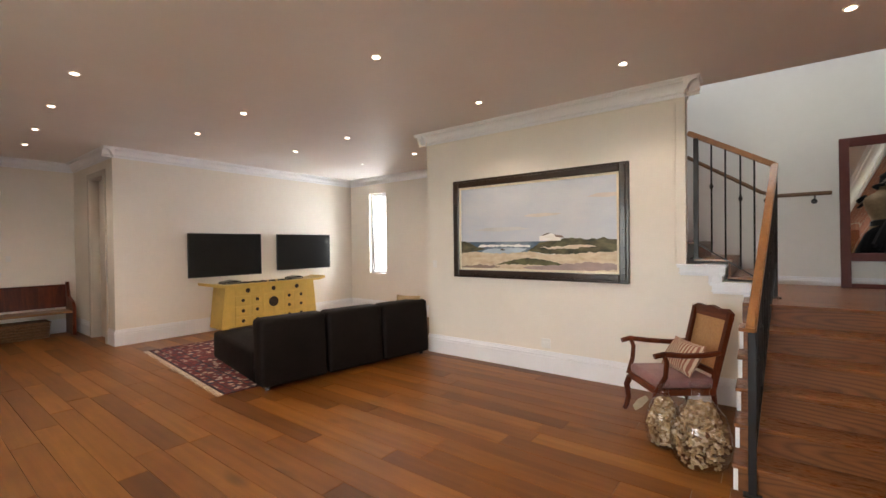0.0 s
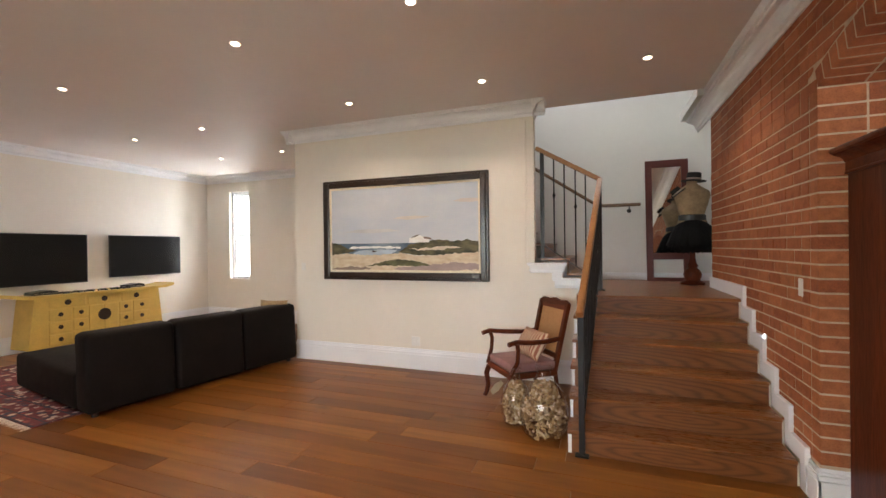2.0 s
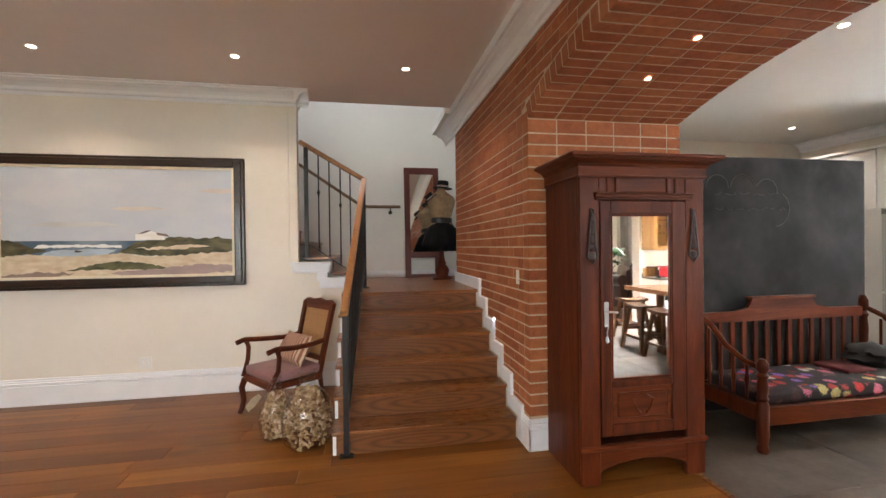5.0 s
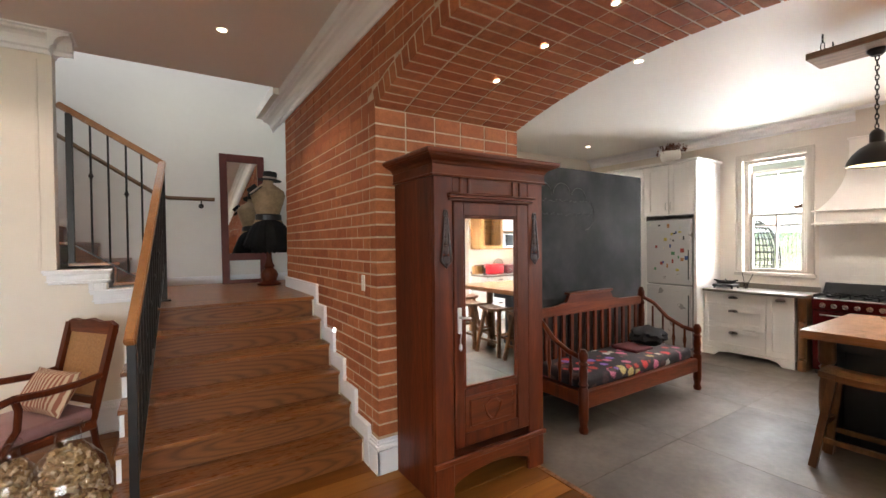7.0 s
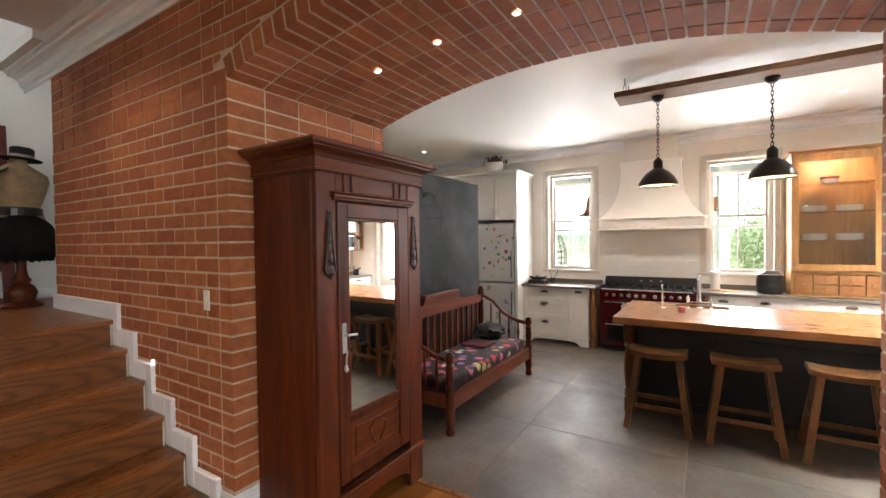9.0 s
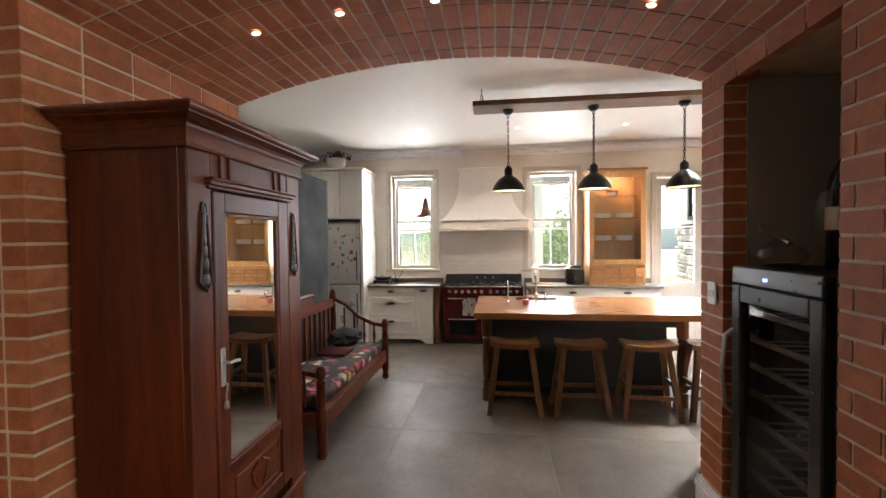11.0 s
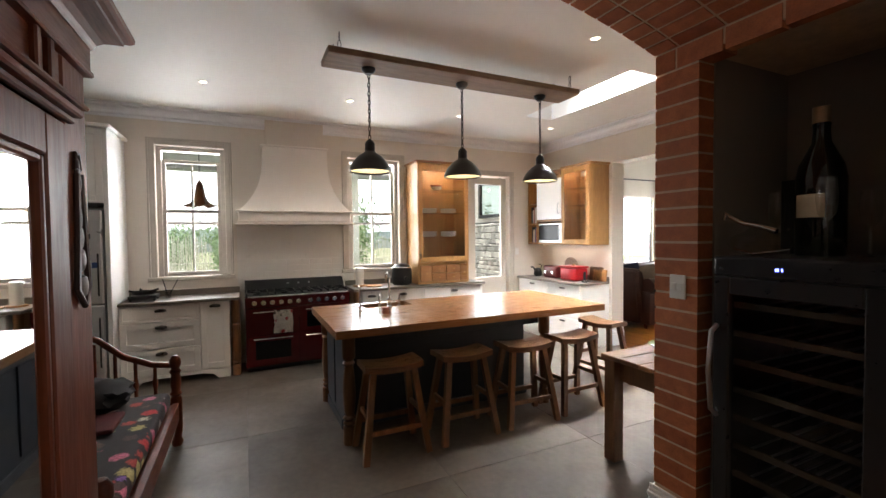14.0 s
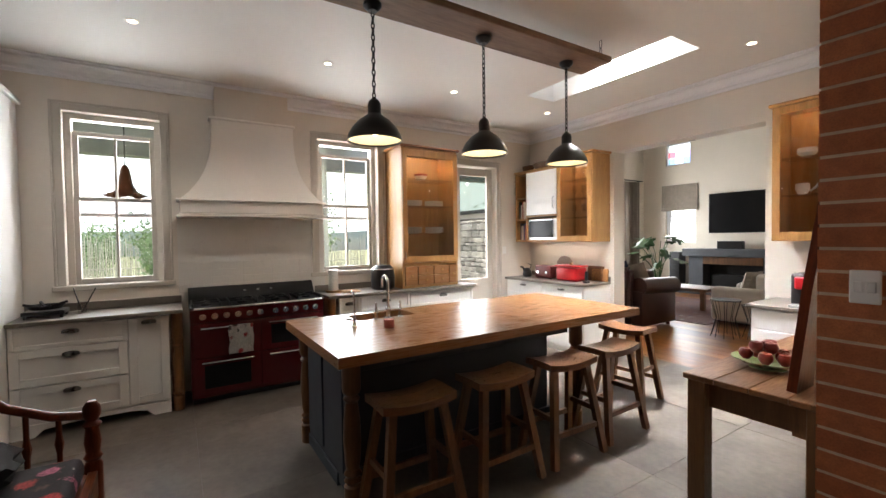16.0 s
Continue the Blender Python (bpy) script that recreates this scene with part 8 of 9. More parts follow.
# daybed bench by the chalkboard
BN = thing("daybed", (4.85, 3.3, 0), "dark wooden daybed bench with turned posts", "bench")
POSTP = [(.034, 0), (.042, .03), (.03, .06), (.04, .12), (.04, .36), (.03, .38), (.042, .4), (.03, .42), (.038, .48), (.03, .55), (.042, .57), (.026, .59), (.04, .62), (.038, .66), (.02, .69), (0, .695)]
for x in (3.93, 5.76):
    bm = B()
    lathe(bm, POSTP, (x, 3.03, 0), 16)
    part("front_post", bm, DARKWOOD, BN, smooth=True)
    bm = B()
    lathe(bm, [(r, z * 1.5 if z > .45 else z) for r, z in POSTP], (x, 3.66, 0), 16)
    part("back_post", bm, DARKWOOD, BN, smooth=True)
    bm = B()
    tube(bm, [(x, 3.06, .62), (x, 3.18, .64), (x, 3.35, .72), (x, 3.5, .86), (x, 3.66, .93)], .022, 10)
    part("arm_rail", bm, DARKWOOD, BN, smooth=True)
    for k in range(4):
        y = 3.16 + k * .12
        bm = B()
        zt = .63 + max(0, y - 3.2) * .62
        cyl(bm, (x, y, .36), (x, y, zt), .012, .012, 8)
        lathe(bm, [(.012, -.05), (.02, 0), (.012, .05)], (x, y, .5), 8)
        part("arm_spindle", bm, DARKWOOD, BN, smooth=True)
    bm = B()
    box(bm, x - .02, x + .02, 3.06, 3.64, .22, .34, .004)
    part("side_rail", bm, DARKWOOD, BN)
for y in (3.03, 3.66):
    bm = B()
    box(bm, 3.96, 5.73, y - .02, y + .02, .20, .335, .004)
    part("seat_rail", bm, DARKWOOD_X, BN)
bm = B()
box(bm, 3.95, 5.74, 3.05, 3.64, .30, .32)
part("slat_base", bm, DARKWOOD_X, BN)
bm = B()
prism(bm, [(3.96, .84), (5.73, .84), (5.73, .93), (5.35, .935), (5.2, .96), (5.15, 1.04), (4.5, 1.04), (4.45, .96), (4.3, .935), (3.96, .93)], 'y', 3.645, 3.68)
part("crest_rail", bm, DARKWOOD_X, BN)
bm = B()
box(bm, 4.47, 5.18, 3.625, 3.70, 1.035, 1.06, .008)
part("crest_moulding", bm, DARKWOOD_X, BN)
for k in range(14):
    bm = B()
    x = 4.05 + k * .123
    box(bm, x - .022, x + .022, 3.652, 3.672, .335, .845, .003)
    part("back_slat", bm, DARKWOOD, BN)
FLORAL = blotches("dark_floral_print", [(0.55, 0.03, 0.03), (0.66, 0.62, 0.48), (0.10, 0.05, 0.04), (0.26, 0.13, 0.50), (0.68, 0.66, 0.60), (0.62, 0.16, 0.26), (0.07, 0.03, 0.03), (0.42, 0.04, 0.03), (0.50, 0.42, 0.16)], 9.0, (0.016, 0.008, 0.010), size=.60)
T = thing("seat_mattress", (4.85, 3.33, .32), "dark floral seat mattress on the daybed", "mattress")
bm = B()
box(bm, 3.98, 5.71, 3.055, 3.625, .322, .44, .04, 3)
part("cover", bm, FLORAL, T, smooth=True)
T = thing("throw_bag", (5.55, 3.4, .44), "crumpled black bag lying on the daybed", "bag")
bm = B()
bmesh.ops.create_icosphere(bm, subdivisions=3, radius=1)
for v in bm.verts:
    n_ = noise.noise(v.co * 2.3) * .35 + noise.noise(v.co * 6) * .12
    v.co = Vector((5.5 + v.co.x * .20 * (1 + n_), 3.42 + v.co.y * .17 * (1 + n_), .54 + v.co.z * .10 * (1 + n_)))
part("cloth", bm, plain("black_cloth", (.012, .011, .012), .8, .3), T, smooth=True)
T = thing("folded_blanket", (5.1, 3.35, .44), "dark red folded blanket on the daybed", "blanket")
bm = B()
box(bm, 5.02, 5.32, 3.25, 3.55, .441, .475, .015, 2)
part("fold", bm, plain("dark_red_wool", (.09, .012, .014), .9, .2, 10, .2, 120), T, smooth=True)

# ---- lounge ----
SOFA_L = plain("oxblood_leather", (0.055, 0.017, 0.012), 0.35, 0.2, 5, 0.1, 60)
LS = thing("lounge_sofa", label="dark brown leather sofa with rolled arms in the lounge", category="sofa", m=pose(7.80, -3.95, 0, 0, 0, 90))
bm = B()
box(bm, -.46, .50, -.75, .75, .06, .44, .04, 2)
part("base", bm, SOFA_L, LS, smooth=True)
bm = B()
prism(bm, [(.20, .30), (.50, .12), (.60, .90), (.58, .98), (.50, 1.01), (.42, .97)], 'y', -.80, .80)
bmesh.ops.bevel(bm, geom=bm.edges[:], offset=.05, segments=3, affect='EDGES')
part("backrest", bm, SOFA_L, LS, smooth=True)
for sy in (-1, 1):
    bm = B()
    box(bm, -.50, .46, sy * .86 - .10, sy * .86 + .10, .06, .62, .03, 2)
    a = part("arm", bm, SOFA_L, LS, smooth=True)
    bm = B()
    cyl(bm, (-.53, sy * .89, .66), (.44, sy * .89, .70), .135, .135, 20)
    bmesh.ops.bevel(bm, geom=[e for e in bm.edges if len(e.link_faces) == 2 and e.calc_face_angle(0) > 1], offset=.03, segments=2, affect='EDGES')
    part("arm_roll", bm, SOFA_L, a, smooth=True)
    bm = B()
    box(bm, -.48, .28, sy * .37 - .36, sy * .37 + .36, .44, .58, .05, 3)
    part("seat_cushion", bm, SOFA_L, LS, smooth=True)
for sx in (-.42, .44):
    for sy in (-.86, .86):
        bm = B()
        cyl(bm, (sx, sy, 0), (sx, sy, .07), .03, n=10)
        part("foot", bm, DARKWOOD, LS)
CU = [(7.15, -3.80, .82, plain("taupe_cushion", (.30, .24, .19), .9, .15, 8, .2, 120), "taupe cushion on the leather sofa"), (7.42, -3.74, .84, plain("navy_cushion", (.015, .02, .05), .9, .2, 8, .2, 120), "navy cushion on the leather sofa"), (8.1, -3.78, .80, bpy.data.materials["taupe_cushion"], "taupe cushion on the leather sofa")]
for x, y, z, m_, lab in CU:
    T = thing("cushion", label=lab, category="cushion", group="sofa cushions", m=pose(x, y, z, 68, 12, 4))
    bm = B()
    cushion(bm, .46, .46, .15)
    part("cover", bm, m_, T, smooth=True)
L2 = thing("lounge_sofa", label="dark leather two-seat sofa under the window", category="sofa", m=pose(9.5, -6.4, 0, 0, 0, 0))
bm = B()
box(bm, -.45, .5, -1.0, 1.0, .05, .45, .05, 2)
box(bm, .25, .55, -1.0, 1.0, .3, .85, .08, 3)
part("frame", bm, SOFA_L, L2, smooth=True)
for sy in (-1, 1):
    bm = B()
    box(bm, -.45, .5, sy * 1.0 - .12, sy * 1.0 + .12, .05, .64, .08, 3)
    part("arm", bm, SOFA_L, L2, smooth=True)
CT = thing("coffee_table", (7.75, -6.3, 0), "rustic wooden coffee table on a rug", "coffee table")
bm = B()
box(bm, 7.1, 8.3, -6.65, -5.95, .38, .44, .008)
part("tabletop", bm, PINE, CT)
for x in (7.2, 8.2):
    for y in (-6.55, -6.05):
        bm = B()
        box(bm, x - .04, x + .04, y - .04, y + .04, .012, .38, .004)
        part("leg", bm, PINE, CT)
T = thing("rug", (7.6, -6.0, 0), "faded red patterned lounge rug", "rug")
bm = B()
box(bm, 6.5, 8.9, -7.6, -4.75, .002, .011)
part("field", bm, blotches("faded_rug_pile", [(.22, .1, .1), (.12, .08, .12), (.35, .27, .22)], 7, (.2, .1, .09), size=.5), T)
FP = thing("fireplace", (7.6, LY, 0), "dark grey fireplace with a timber lintel", "fireplace")
STG = plain("charcoal_plaster", (.085, .09, .10), .7, .1, 4, .1, 50)
bm = B()
for q in ((6.7, 8.92, .95, 1.14, .5), (6.85, 7.15, 0, .95, .4), (8.45, 8.8, 0, .95, .4), (6.6, 9.0, 0, .15, .6)):
    box(bm, q[0], q[1], LY, LY + q[4], q[2], q[3], .006)
part("surround", bm, STG, FP)
bm = B()
box(bm, 7.15, 8.45, LY + .08, LY + .42, .76, .95, .006)
part("lintel", bm, PINE, FP, "honey timber lintel")
bm = B()
box(bm, 7.15, 8.45, LY + .002, LY + .04, .15, .76)
box(bm, 7.35, 8.25, LY + .1, LY + .35, .15, .5, .01)
part("firebox", bm, BLACKMETAL, FP)
T = thing("television", (7.78, LY, 1.5), "large black television over the fireplace", "television")
bm = B()
box(bm, 7.08, 8.48, LY + .02, LY + .06, 1.53, 2.53, .006)
part("bezel", bm, BLACK, T)
bm = B()
box(bm, 7.095, 8.465, LY + .06, LY + .063, 1.55, 2.515)
part("screen", bm, SCREEN, T)
T = thing("sound_box", (7.9, LY + .3, 1.14), "small black box on the mantel", "speaker")
bm = B()
box(bm, 7.6, 8.15, LY + .2, LY + .35, 1.141, 1.33, .008)
part("case", bm, BLACK, T)
T = thing("loudspeaker", (9.15, LY + .3, 0), "tall black floor loudspeaker", "speaker")
bm = B()
box(bm, 9.02, 9.28, LY + .12, LY + .45, 0, 1.05, .01)
part("cabinet", bm, BLACK, T)
bm = B()
cyl(bm, (9.15, LY + .45, .8), (9.15, LY + .46, .8), .09, n=18)
cyl(bm, (9.15, LY + .45, .5), (9.15, LY + .46, .5), .09, n=18)
part("drivers", bm, BLACKMETAL, T)
sash_window("window_4", pose(9.64, LY - .06, 1.28, 0, 0, 180), .82, 1.47, 0, "white lounge sash window with a roman blind", frame_mat=TRIM)
BLM = blotches("brocade_blind_cloth", [(.42, .36, .30), (.34, .29, .24)], 9, (.38, .32, .26), size=.5)
T = thing("roman_blind", (9.2, LY, 2.1), "patterned beige roman blind, half raised", "blind")
for k, (z0, z1, o) in enumerate(((2.32, 2.86, .03), (2.24, 2.32, .05), (2.16, 2.24, .06))):
    bm = B()
    box(bm, 8.76, 9.74, LY + .01, LY + o, z0, z1, .008)
    part("fold", bm, BLM, T)
T = thing("window_5", (9.3, LY, 3.4), "small stained-glass window in blue and red", "window", kind="structure")
bm = B()
for q in ((8.96, 9.0, 3.4, 4.0), (9.60, 9.64, 3.4, 4.0), (9.0, 9.6, 3.96, 4.0), (9.0, 9.6, 3.4, 3.44)):
    box(bm, q[0], q[1], LY - .1, LY - .04, q[2], q[3])
part("window_frame", bm, TRIM, T)
SG = [glass("blue_stained_glass", (.25, .45, .9)), glass("red_stained_glass", (.8, .15, .2)), glass("clear_stained_glass", (.8, .88, .95)), glass("violet_stained_glass", (.55, .35, .8))]
for i in range(3):
    for j in range(3):
        bm = B()
        box(bm, 9.002 + i * .2, 9.195 + i * .2, LY - .075, LY - .07, 3.442 + j * .174, 3.61 + j * .174)
        p_ = part("pane", bm, SG[(i * 2 + j * 3 + i * j) % 4], T)
        p_.visible_shadow = False
sash_window("window_6", pose(LX + .06, -6.1, .5, 0, 0, -90), 1.8, 2.1, 0, "tall white lounge window between curtains", frame_mat=TRIM)
CURT = stripes("taupe_stripe_curtain", (.34, .28, .23), (.24, .19, .155), 4, 'Y')
for y0, y1 in ((-8.6, -7.98), (-6.0, -5.4)):
    T = thing("curtain", (LX - .1, (y0 + y1) / 2, 0), "full-length taupe curtain on a dark pole", "curtain", "lounge curtains")
    bm = B()
    n = 40
    rows = []
    for z in (.02, 1.0, 2.0, 3.0):
        rows.append([bm.verts.new((LX - .12 + .045 * math.sin(i * 1.15), y0 + (y1 - y0) * i / n, z)) for i in range(n + 1)])
    for a, b in zip(rows, rows[1:]):
        for i in range(n):
            bm.faces.new((a[i], a[i + 1], b[i + 1], b[i]))
    bmesh.ops.solidify(bm, geom=bm.faces[:], thickness=.006)
    part("drop", bm, CURT, T, smooth=True)
T = thing("curtain_pole", (LX - .12, -7.0, 3.04), "dark metal curtain pole", "curtain pole")
bm = B()
cyl(bm, (LX - .12, -8.75, 3.04), (LX - .12, -5.25, 3.04), .016, n=10)
for y in (-8.68, -5.32):
    cyl(bm, (LX - .12, y, 3.04), (LX, y, 3.04), .01, n=8)
part("pole", bm, BLACKMETAL, T)
# leafy pot plant
PT = thing("pot_plant", (8.9, -7.4, 0), "large green split-leaf plant in a pot", "plant")
bm = B()
lathe(bm, [(.12, 0), (.17, .3), (.18, .32), (.15, .32), (.1, .28), (0, .28)], (8.9, -7.4, 0), 20)
part("pot", bm, STG, PT, smooth=True)
GREEN = plain("glossy_green_leaf", (.045, .10, .03), .35, .3, 10)
rg = random.Random(21)
bm = B()
for i in range(16):
    a = rg.uniform(0, 6.28)
    q, z = rg.uniform(.2, .55), rg.uniform(.75, 1.5)
    tube(bm, [(8.9, -7.4, .28), (8.9 + q * .4 * math.cos(a), -7.4 + q * .4 * math.sin(a), z * .75), (8.9 + q * math.cos(a), -7.4 + q * math.sin(a), z)], .008, 5)
part("stems", bm, GREEN, PT)
rg = random.Random(21)
for i in range(16):
    a = rg.uniform(0, 6.28)
    q, z = rg.uniform(.2, .55), rg.uniform(.75, 1.5)
    c0 = Vector((8.9 + q * math.cos(a), -7.4 + q * math.sin(a), z))
    bm = B()
    R = Euler((rg.uniform(-.7, .7), rg.uniform(-.2, .9), a)).to_matrix()
    rim = []
    s = rg.uniform(.14, .22)
    cv = bm.verts.new(c0)
    for k in range(19):
        t = -math.pi + 2 * math.pi * k / 18
        rr = s * (1 - .25 * math.cos(t)) * (1 if k % 3 else .55)
        rim.append(bm.verts.new(c0 + R @ Vector((rr * math.cos(t) + s * .5, rr * .85 * math.sin(t), -.25 * rr * abs(math.sin(t))))))
    for k in range(18):
        bm.faces.new((cv, rim[k], rim[k + 1]))
    part("leaf", bm, GREEN, PT)
for x, y, h in ((5.95, -4.15, .55), (5.62, -4.35, .48)):
    T = thing("side_table", (x, y, 0), "small round wire side table", "side table", "wire side tables")
    bm = B()
    cyl(bm, (x, y, h - .012), (x, y, h), .2, n=24)
    part("tabletop", bm, BLACKMETAL, T)
    for k in range(10):
        a = 2 * math.pi * k / 10
        bm = B()
        tube(bm, [(x + .19 * math.cos(a), y + .19 * math.sin(a), h - .01), (x + .12 * math.cos(a), y + .12 * math.sin(a), h * .5), (x + .19 * math.cos(a), y + .19 * math.sin(a), .004)], .005, 5)
        part("wire_leg", bm, BLACKMETAL, T)
T = thing("white_armchair", (6.2, -5.6, 0), "white slipcovered armchair with a pale cushion", "armchair")
WC = plain("white_slipcover", (.66, .62, .56), .9, .06, 6, .15, 90)
bm = B()
box(bm, 5.8, 6.6, -6.0, -5.2, .02, .45, .06, 3)
part("seat", bm, WC, T, smooth=True)
bm = B()
box(bm, 5.75, 5.98, -6.05, -5.15, .1, .86, .07, 3)
part("backrest", bm, WC, T, smooth=True)
for y in (-6.05, -5.15):
    bm = B()
    box(bm, 5.8, 6.6, y - .1, y + .1, .05, .62, .07, 3)
    part("arm", bm, WC, T, smooth=True)
T = thing("cushion", label="pale patterned cushion on the white armchair", category="cushion", m=pose(6.2, -5.6, .66, 75, 0, 80))
bm = B()
cushion(bm, .44, .44, .14)
part("cover", bm, BLM, T, smooth=True)
T = thing("chandelier", (8.3, -7.2, 3.6), "dark curled iron chandelier hanging in the lounge", "chandelier")
bm = B()
cyl(bm, (8.3, -7.2, 3.7), (8.3, -7.2, 4.7), .01, n=8)
part("rod", bm, BLACKMETAL, T)
for k in range(6):
    a = k * math.pi / 3
    bm = B()
    tube(bm, [(8.3 + r * math.cos(a), -7.2 + r * math.sin(a), z) for r, z in ((.02, 3.9), (.12, 3.78), (.25, 3.66), (.38, 3.68), (.42, 3.78), (.37, 3.82))], .012, 6)
    part("arm", bm, BLACKMETAL, T, smooth=True)

# ---- outside ----
bm = B()
box(bm, 8.12, 11.4, -6.0, 9.0, -.24, -.03)
structure("porch_floor", bm, TILE, "paved porch floor", category="pavement")
PCEIL = plain("porch_ceiling_paint", (.84, .85, .84), .7, .04)
bm = B()
box(bm, 8.12, 11.4, -0.3, 9.0, 3.3, 3.42)
structure("porch_ceiling", bm, PCEIL, "pale boarded porch ceiling", category="ceiling")
bm = B()
box(bm, 11.15, 11.4, -2.2, 9.0, 2.86, 3.3)
structure("porch_beam", bm, plain("grey_porch_beam", (.36, .38, .37), .7, .05), "grey porch beam", category="beam")
for y in (5.6, 1.55):
    bm = B()
    box(bm, 11.2, 11.36, y - .08, y + .08, -.03, 2.86, .01)
    structure("porch_post", bm, bpy.data.materials["grey_porch_beam"], "square grey porch post", category="post")
bm = B()
box(bm, 8.5, 11.2, 0.92, 1.06, -.03, 3.3)
structure("porch_wall", bm, plain("sage_grey_wall", (.36, .39, .36), .8, .05), "sage grey plastered porch wall", category="wall")
T = thing("wall_lantern", (9.4, 1.06, 2.1), "small copper wall lantern on the porch wall", "lantern")
bm = B()
box(bm, 9.3, 9.4, 1.06, 1.16, 2.05, 2.3, .01)
part("lantern_body", bm, plain("aged_copper", (.25, .10, .05), .4, .3, 12, metal=.8), T)
COP = bpy.data.materials["aged_copper"]
CPX, CPY = 9.4, 3.135
T = thing("copper_pendant", (CPX, CPY, 2.2), "copper bell-flower pendant lamp on the porch", "pendant lamp")
bm = B()
cyl(bm, (CPX, CPY, 2.45), (CPX, CPY, 3.3), .006, n=6)
part("cord", bm, BLACK, T)
bm = B()
n = 40
rings = []
for r, z, wv in ((.02, 2.45, 0), (.045, 2.40, 0), (.06, 2.32, 0), (.075, 2.22, .0), (.11, 2.13, .01), (.17, 2.08, .03), (.21, 2.07, .04)):
    rings.append([bm.verts.new((CPX + (r + wv * math.cos(5 * 2 * math.pi * i / n)) * math.cos(2 * math.pi * i / n), CPY + (r + wv * math.cos(5 * 2 * math.pi * i / n)) * math.sin(2 * math.pi * i / n), z + wv * .6 * math.cos(10 * math.pi * i / n))) for i in range(n)])
for a, b in zip(rings, rings[1:]):
    for i in range(n):
        bm.faces.new((a[i], a[(i + 1) % n], b[(i + 1) % n], b[i]))
bmesh.ops.solidify(bm, geom=bm.faces[:], thickness=.003)
part("bell_shade", bm, COP, T, smooth=True)
T = thing("hanging_egg_chair", (EGX, EGY, .4), "black woven hanging egg chair on the porch", "chair")
bm = B()
for k in range(22):
    a = 2 * math.pi * k / 22
    tube(bm, [(EGX + .48 * math.sin(t) * math.cos(a), EGY + .48 * math.sin(t) * math.sin(a), 1.2 - .78 * math.cos(t)) for t in [i * math.pi / 12 for i in range(1, 12)]], .010, 5)
for k in range(1, 18):
    t = math.pi * k / 18
    tube(bm, [(EGX + .48 * math.sin(t) * math.cos(a), EGY + .48 * math.sin(t) * math.sin(a), 1.2 - .78 * math.cos(t)) for a in [i * math.pi / 10 for i in range(21)]], .010, 5)
part("woven_shell", bm, BLACK, T)
bm = B()
cyl(bm, (EGX, EGY, 1.96), (EGX, EGY, 3.3), .01, n=6)
part("hanger", bm, BLACKMETAL, T)
# stone-clad outer wall of the lounge, seen through the back door
SWL = structure("wall_stone", box(B(), 8.13, 10.48, -2.168, -2.13, -.03, 1.86), plain("wall_core", (.12, .115, .105), .9, .2, 10), "rough stone cladding on the outer lounge wall", category="wall")
STN = plain("rough_grey_stone", (.80, .77, .71), .9, .2, 9, .5, 40, rand=.35)
rs = random.Random(31)
z = -.02
while z < 1.80:
    h = rs.choice((.06, .08, .10, .13))
    x = 8.14
    while x < 10.44:
        w = rs.choice((.07, .10, .13, .16, .20))
        piece("stone", (w - .014, rs.choice((.05, .065, .08)), min(h, 1.85 - z) - .014), STN, SWL, (x + w / 2, -2.112, z + h / 2 + rs.uniform(-.006, .006)), ry=rs.uniform(-.12, .12), bevel=.014)
        x += w
    z += h
T = thing("window_7", (9.2, -2.14, 1.95), "dark-framed side window reflecting the garden", "window", kind="structure")
bm = B()
for q in ((8.5, 10.1, 1.95, 2.02), (8.5, 10.1, 2.66, 2.73), (8.5, 8.57, 2.02, 2.66), (10.03, 10.1, 2.02, 2.66)):
    box(bm, q[0], q[1], -2.168, -2.12, q[2], q[3], .004)
part("window_frame", bm, BLACKMETAL, T)
bm = B()
box(bm, 8.57, 10.03, -2.165, -2.155, 2.02, 2.66)
part("pane", bm, plain("dark_reflecting_glass", (.30, .34, .30), .05, .02, 2, 0, metal=.9, rvar=.01), T)
# fence, long grass, shrubs
FN = thing("stick_fence", (17, 3, -.25), "weathered stick fence along the garden", "fence")
STK = plain("weathered_stick", (.66, .62, .55), .9, .25, 20)
rf2 = random.Random(14)
bm = B()
for i in range(520):
    y = -3 + i * .033
    cyl(bm, (17 + rf2.uniform(-.04, .04), y, -.25), (17 + rf2.uniform(-.05, .05), y + rf2.uniform(-.02, .02), 1.45 + rf2.uniform(0, .25)), .013, .008, 5)
part("sticks", bm, STK, FN, kind="stuff")
bm = B()
for z_ in (.2, .8):
    cyl(bm, (17.05, -3, z_), (17.05, 14.2, z_), .02, n=6)
part("rail", bm, STK, FN)
GRS = plain("pale_long_grass", (.60, .60, .42), .9, .3, 3)
bm = B()
for i in range(5000):
    x, y = rf2.uniform(12.2, 30), rf2.uniform(-6, 18)
    h = rf2.uniform(.25, .6)
    d = Vector((rf2.uniform(-.1, .1), rf2.uniform(-.1, .1), 0))
    p = Vector((x, y, -.25))
    vs = [bm.verts.new(p + Vector((0, -.02, 0))), bm.verts.new(p + Vector((0, .02, 0))), bm.verts.new(p + d + Vector((0, 0, h)))]
    bm.faces.new(vs)
g_ = part("long_grass", bm, GRS, None, "pale uncut grass beyond the porch", kind="stuff")
tagged(g_, category="grass")


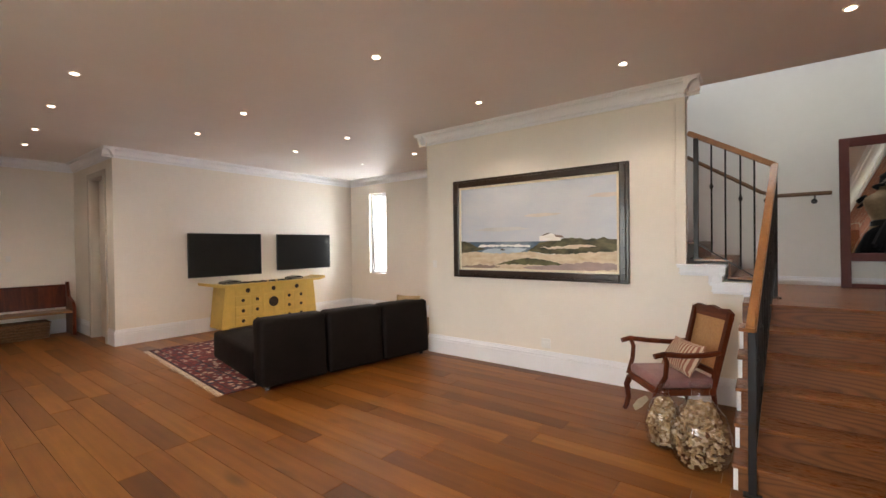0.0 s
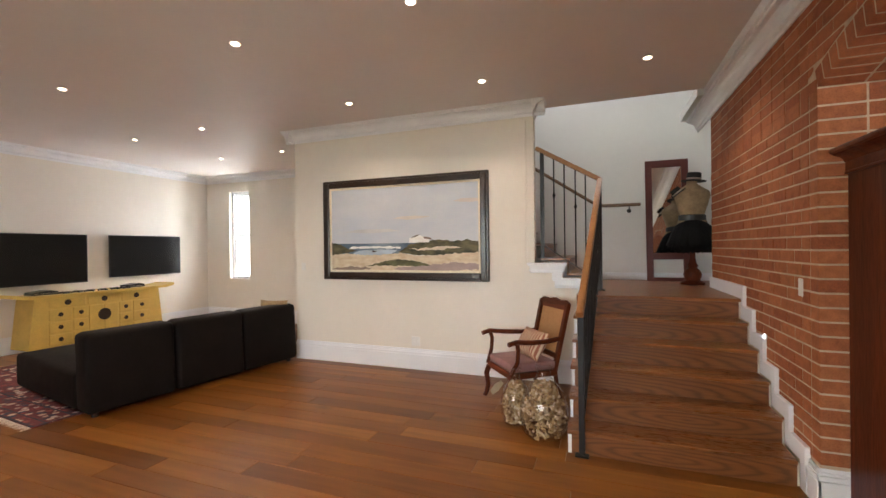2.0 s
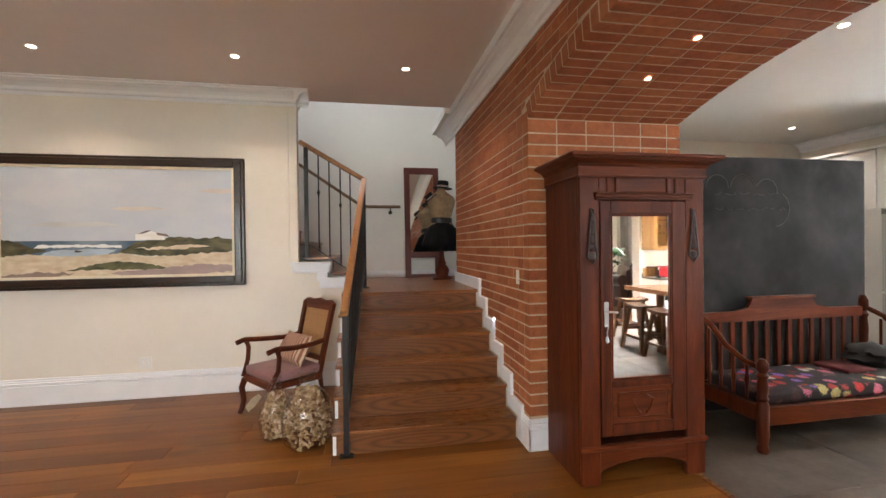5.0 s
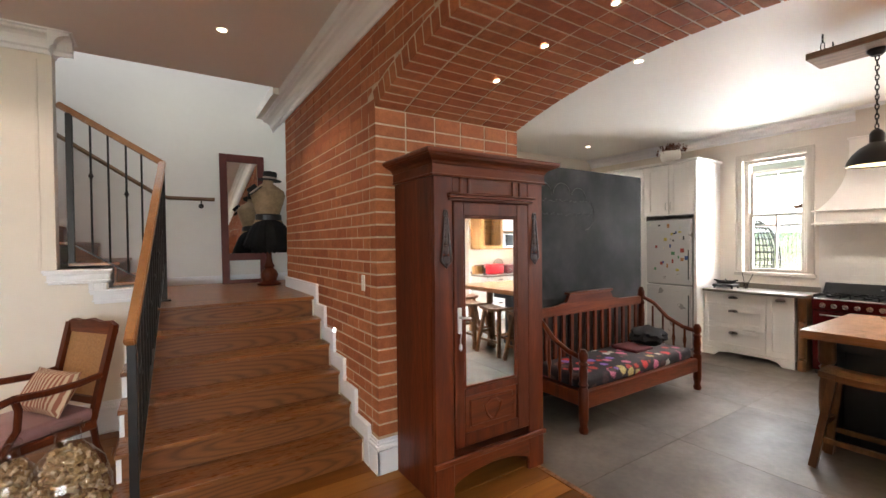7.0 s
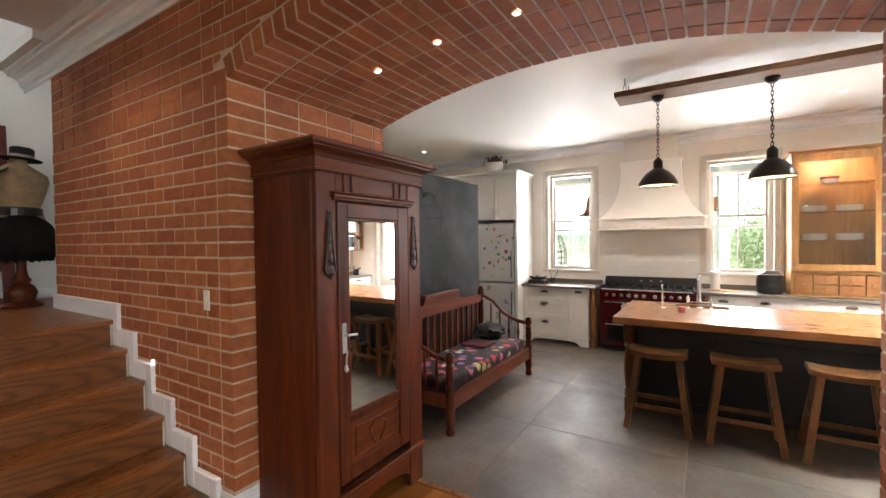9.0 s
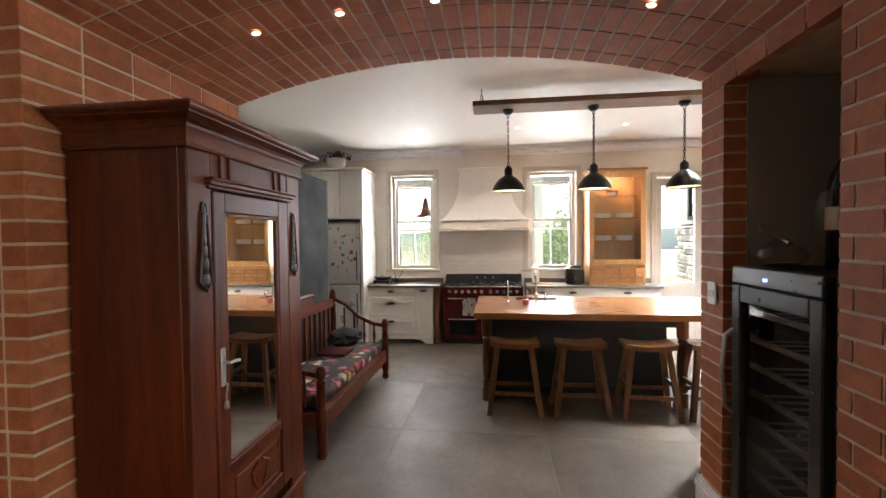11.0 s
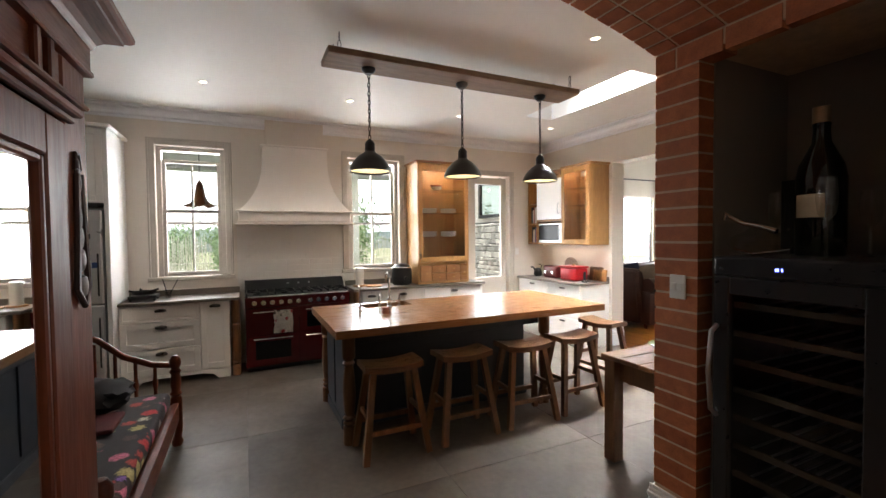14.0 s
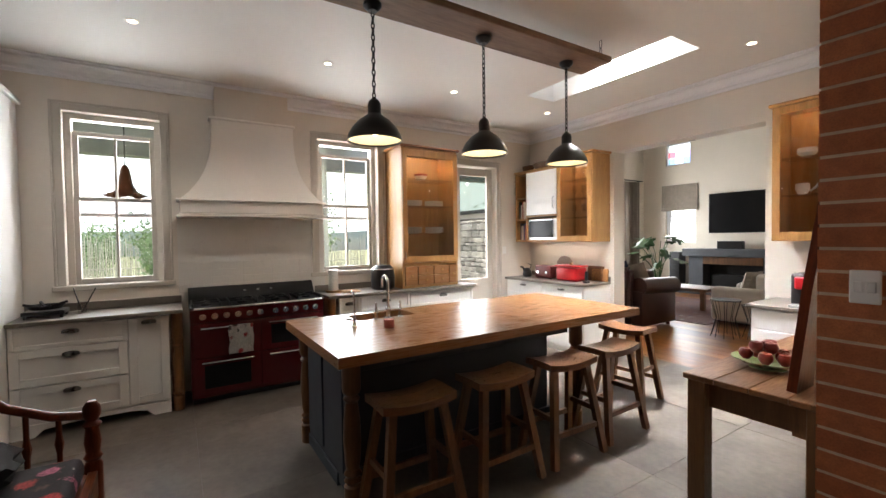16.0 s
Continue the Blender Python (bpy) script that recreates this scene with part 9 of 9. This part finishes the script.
def shrub(x, y, r, h, n, seed, label, col):
    T = thing("shrub", (x, y, -.25), label, "shrub", "garden shrubs")
    rr = random.Random(seed)
    bm = B()
    tips = []
    for i in range(9):
        a = rr.uniform(0, 6.28)
        tip = Vector((x + r * .6 * math.cos(a), y + r * .6 * math.sin(a), -.25 + h * rr.uniform(.5, .95)))
        mid = Vector((x + r * .2 * math.cos(a), y + r * .2 * math.sin(a), -.25 + h * .35))
        tube(bm, [(x, y, -.3), mid, tip], .04, 6, .008)
        tips += [mid.lerp(tip, t) for t in (.3, .6, .85, 1)]
    part("limbs", bm, STK, T)
    bm = B()
    for i in range(n):
        c_ = rr.choice(tips) + Vector((rr.gauss(0, r * .22), rr.gauss(0, r * .22), rr.gauss(0, h * .12)))
        s = rr.uniform(.04, .09)
        u = Vector((rr.gauss(0, 1), rr.gauss(0, 1), rr.gauss(0, 1))).normalized()
        w = u.orthogonal().normalized()
        vs = [bm.verts.new(c_ - u * s), bm.verts.new(c_ + w * s * .45), bm.verts.new(c_ + u * s), bm.verts.new(c_ - w * s * .45)]
        bm.faces.new(vs)
    part("leaves", bm, col, T, kind="stuff")


LEAF = plain("garden_leaf", (.20, .29, .13), .7, .35, 6)
shrub(15.2, 2.95, .55, 2.1, 1800, 1, "leafy green shrub by the porch", LEAF)
shrub(22, 5.5, 1.8, 2.4, 2600, 2, "round green bush in the garden", LEAF)
shrub(24, 8.5, 2.2, 2.6, 2600, 3, "round green bush in the garden", LEAF)
shrub(19, -1.2, 1.6, 3.0, 2600, 4, "green bush in the garden", LEAF)
shrub(13.5, .4, 1.2, 2.6, 2600, 5, "green bush beyond the porch", LEAF)
# bright hazy sky and far hills
bm = B()
box(bm, 70, 70.5, -90, 90, -2, 60)
structure("backdrop", bm, glow("hazy_white_sky", (.95, .98, 1.0), SKY_GLOW), "bright hazy sky", category="sky")
bm = B()
pts = [(-90, -1)] + [(-90 + i * 6, 2.6 + 1.2 * noise.noise(Vector((i * .35, 0, 0))) + .8 * noise.noise(Vector((i * 1.1, 3, 0)))) for i in range(31)] + [(90, -1)]
prism(bm, pts, 'x', 66, 68)
structure("far_hills", bm, plain("hazy_hill", (.45, .50, .50), .95, .1, .1), "low hazy hills", category="hills")
bm = B()
box(bm, -40, 20, 24, 24.3, -2, 30)
structure("backdrop_north", bm, glow("hazy_white_sky_north", (.95, .98, 1.0), SKY_GLOW), "bright hazy sky", category="sky")
bm = B()
box(bm, -40, 40, -28.3, -28, -2, 30)
structure("backdrop_south", bm, glow("hazy_white_sky_south", (.95, .98, 1.0), SKY_GLOW), "bright hazy sky", category="sky")
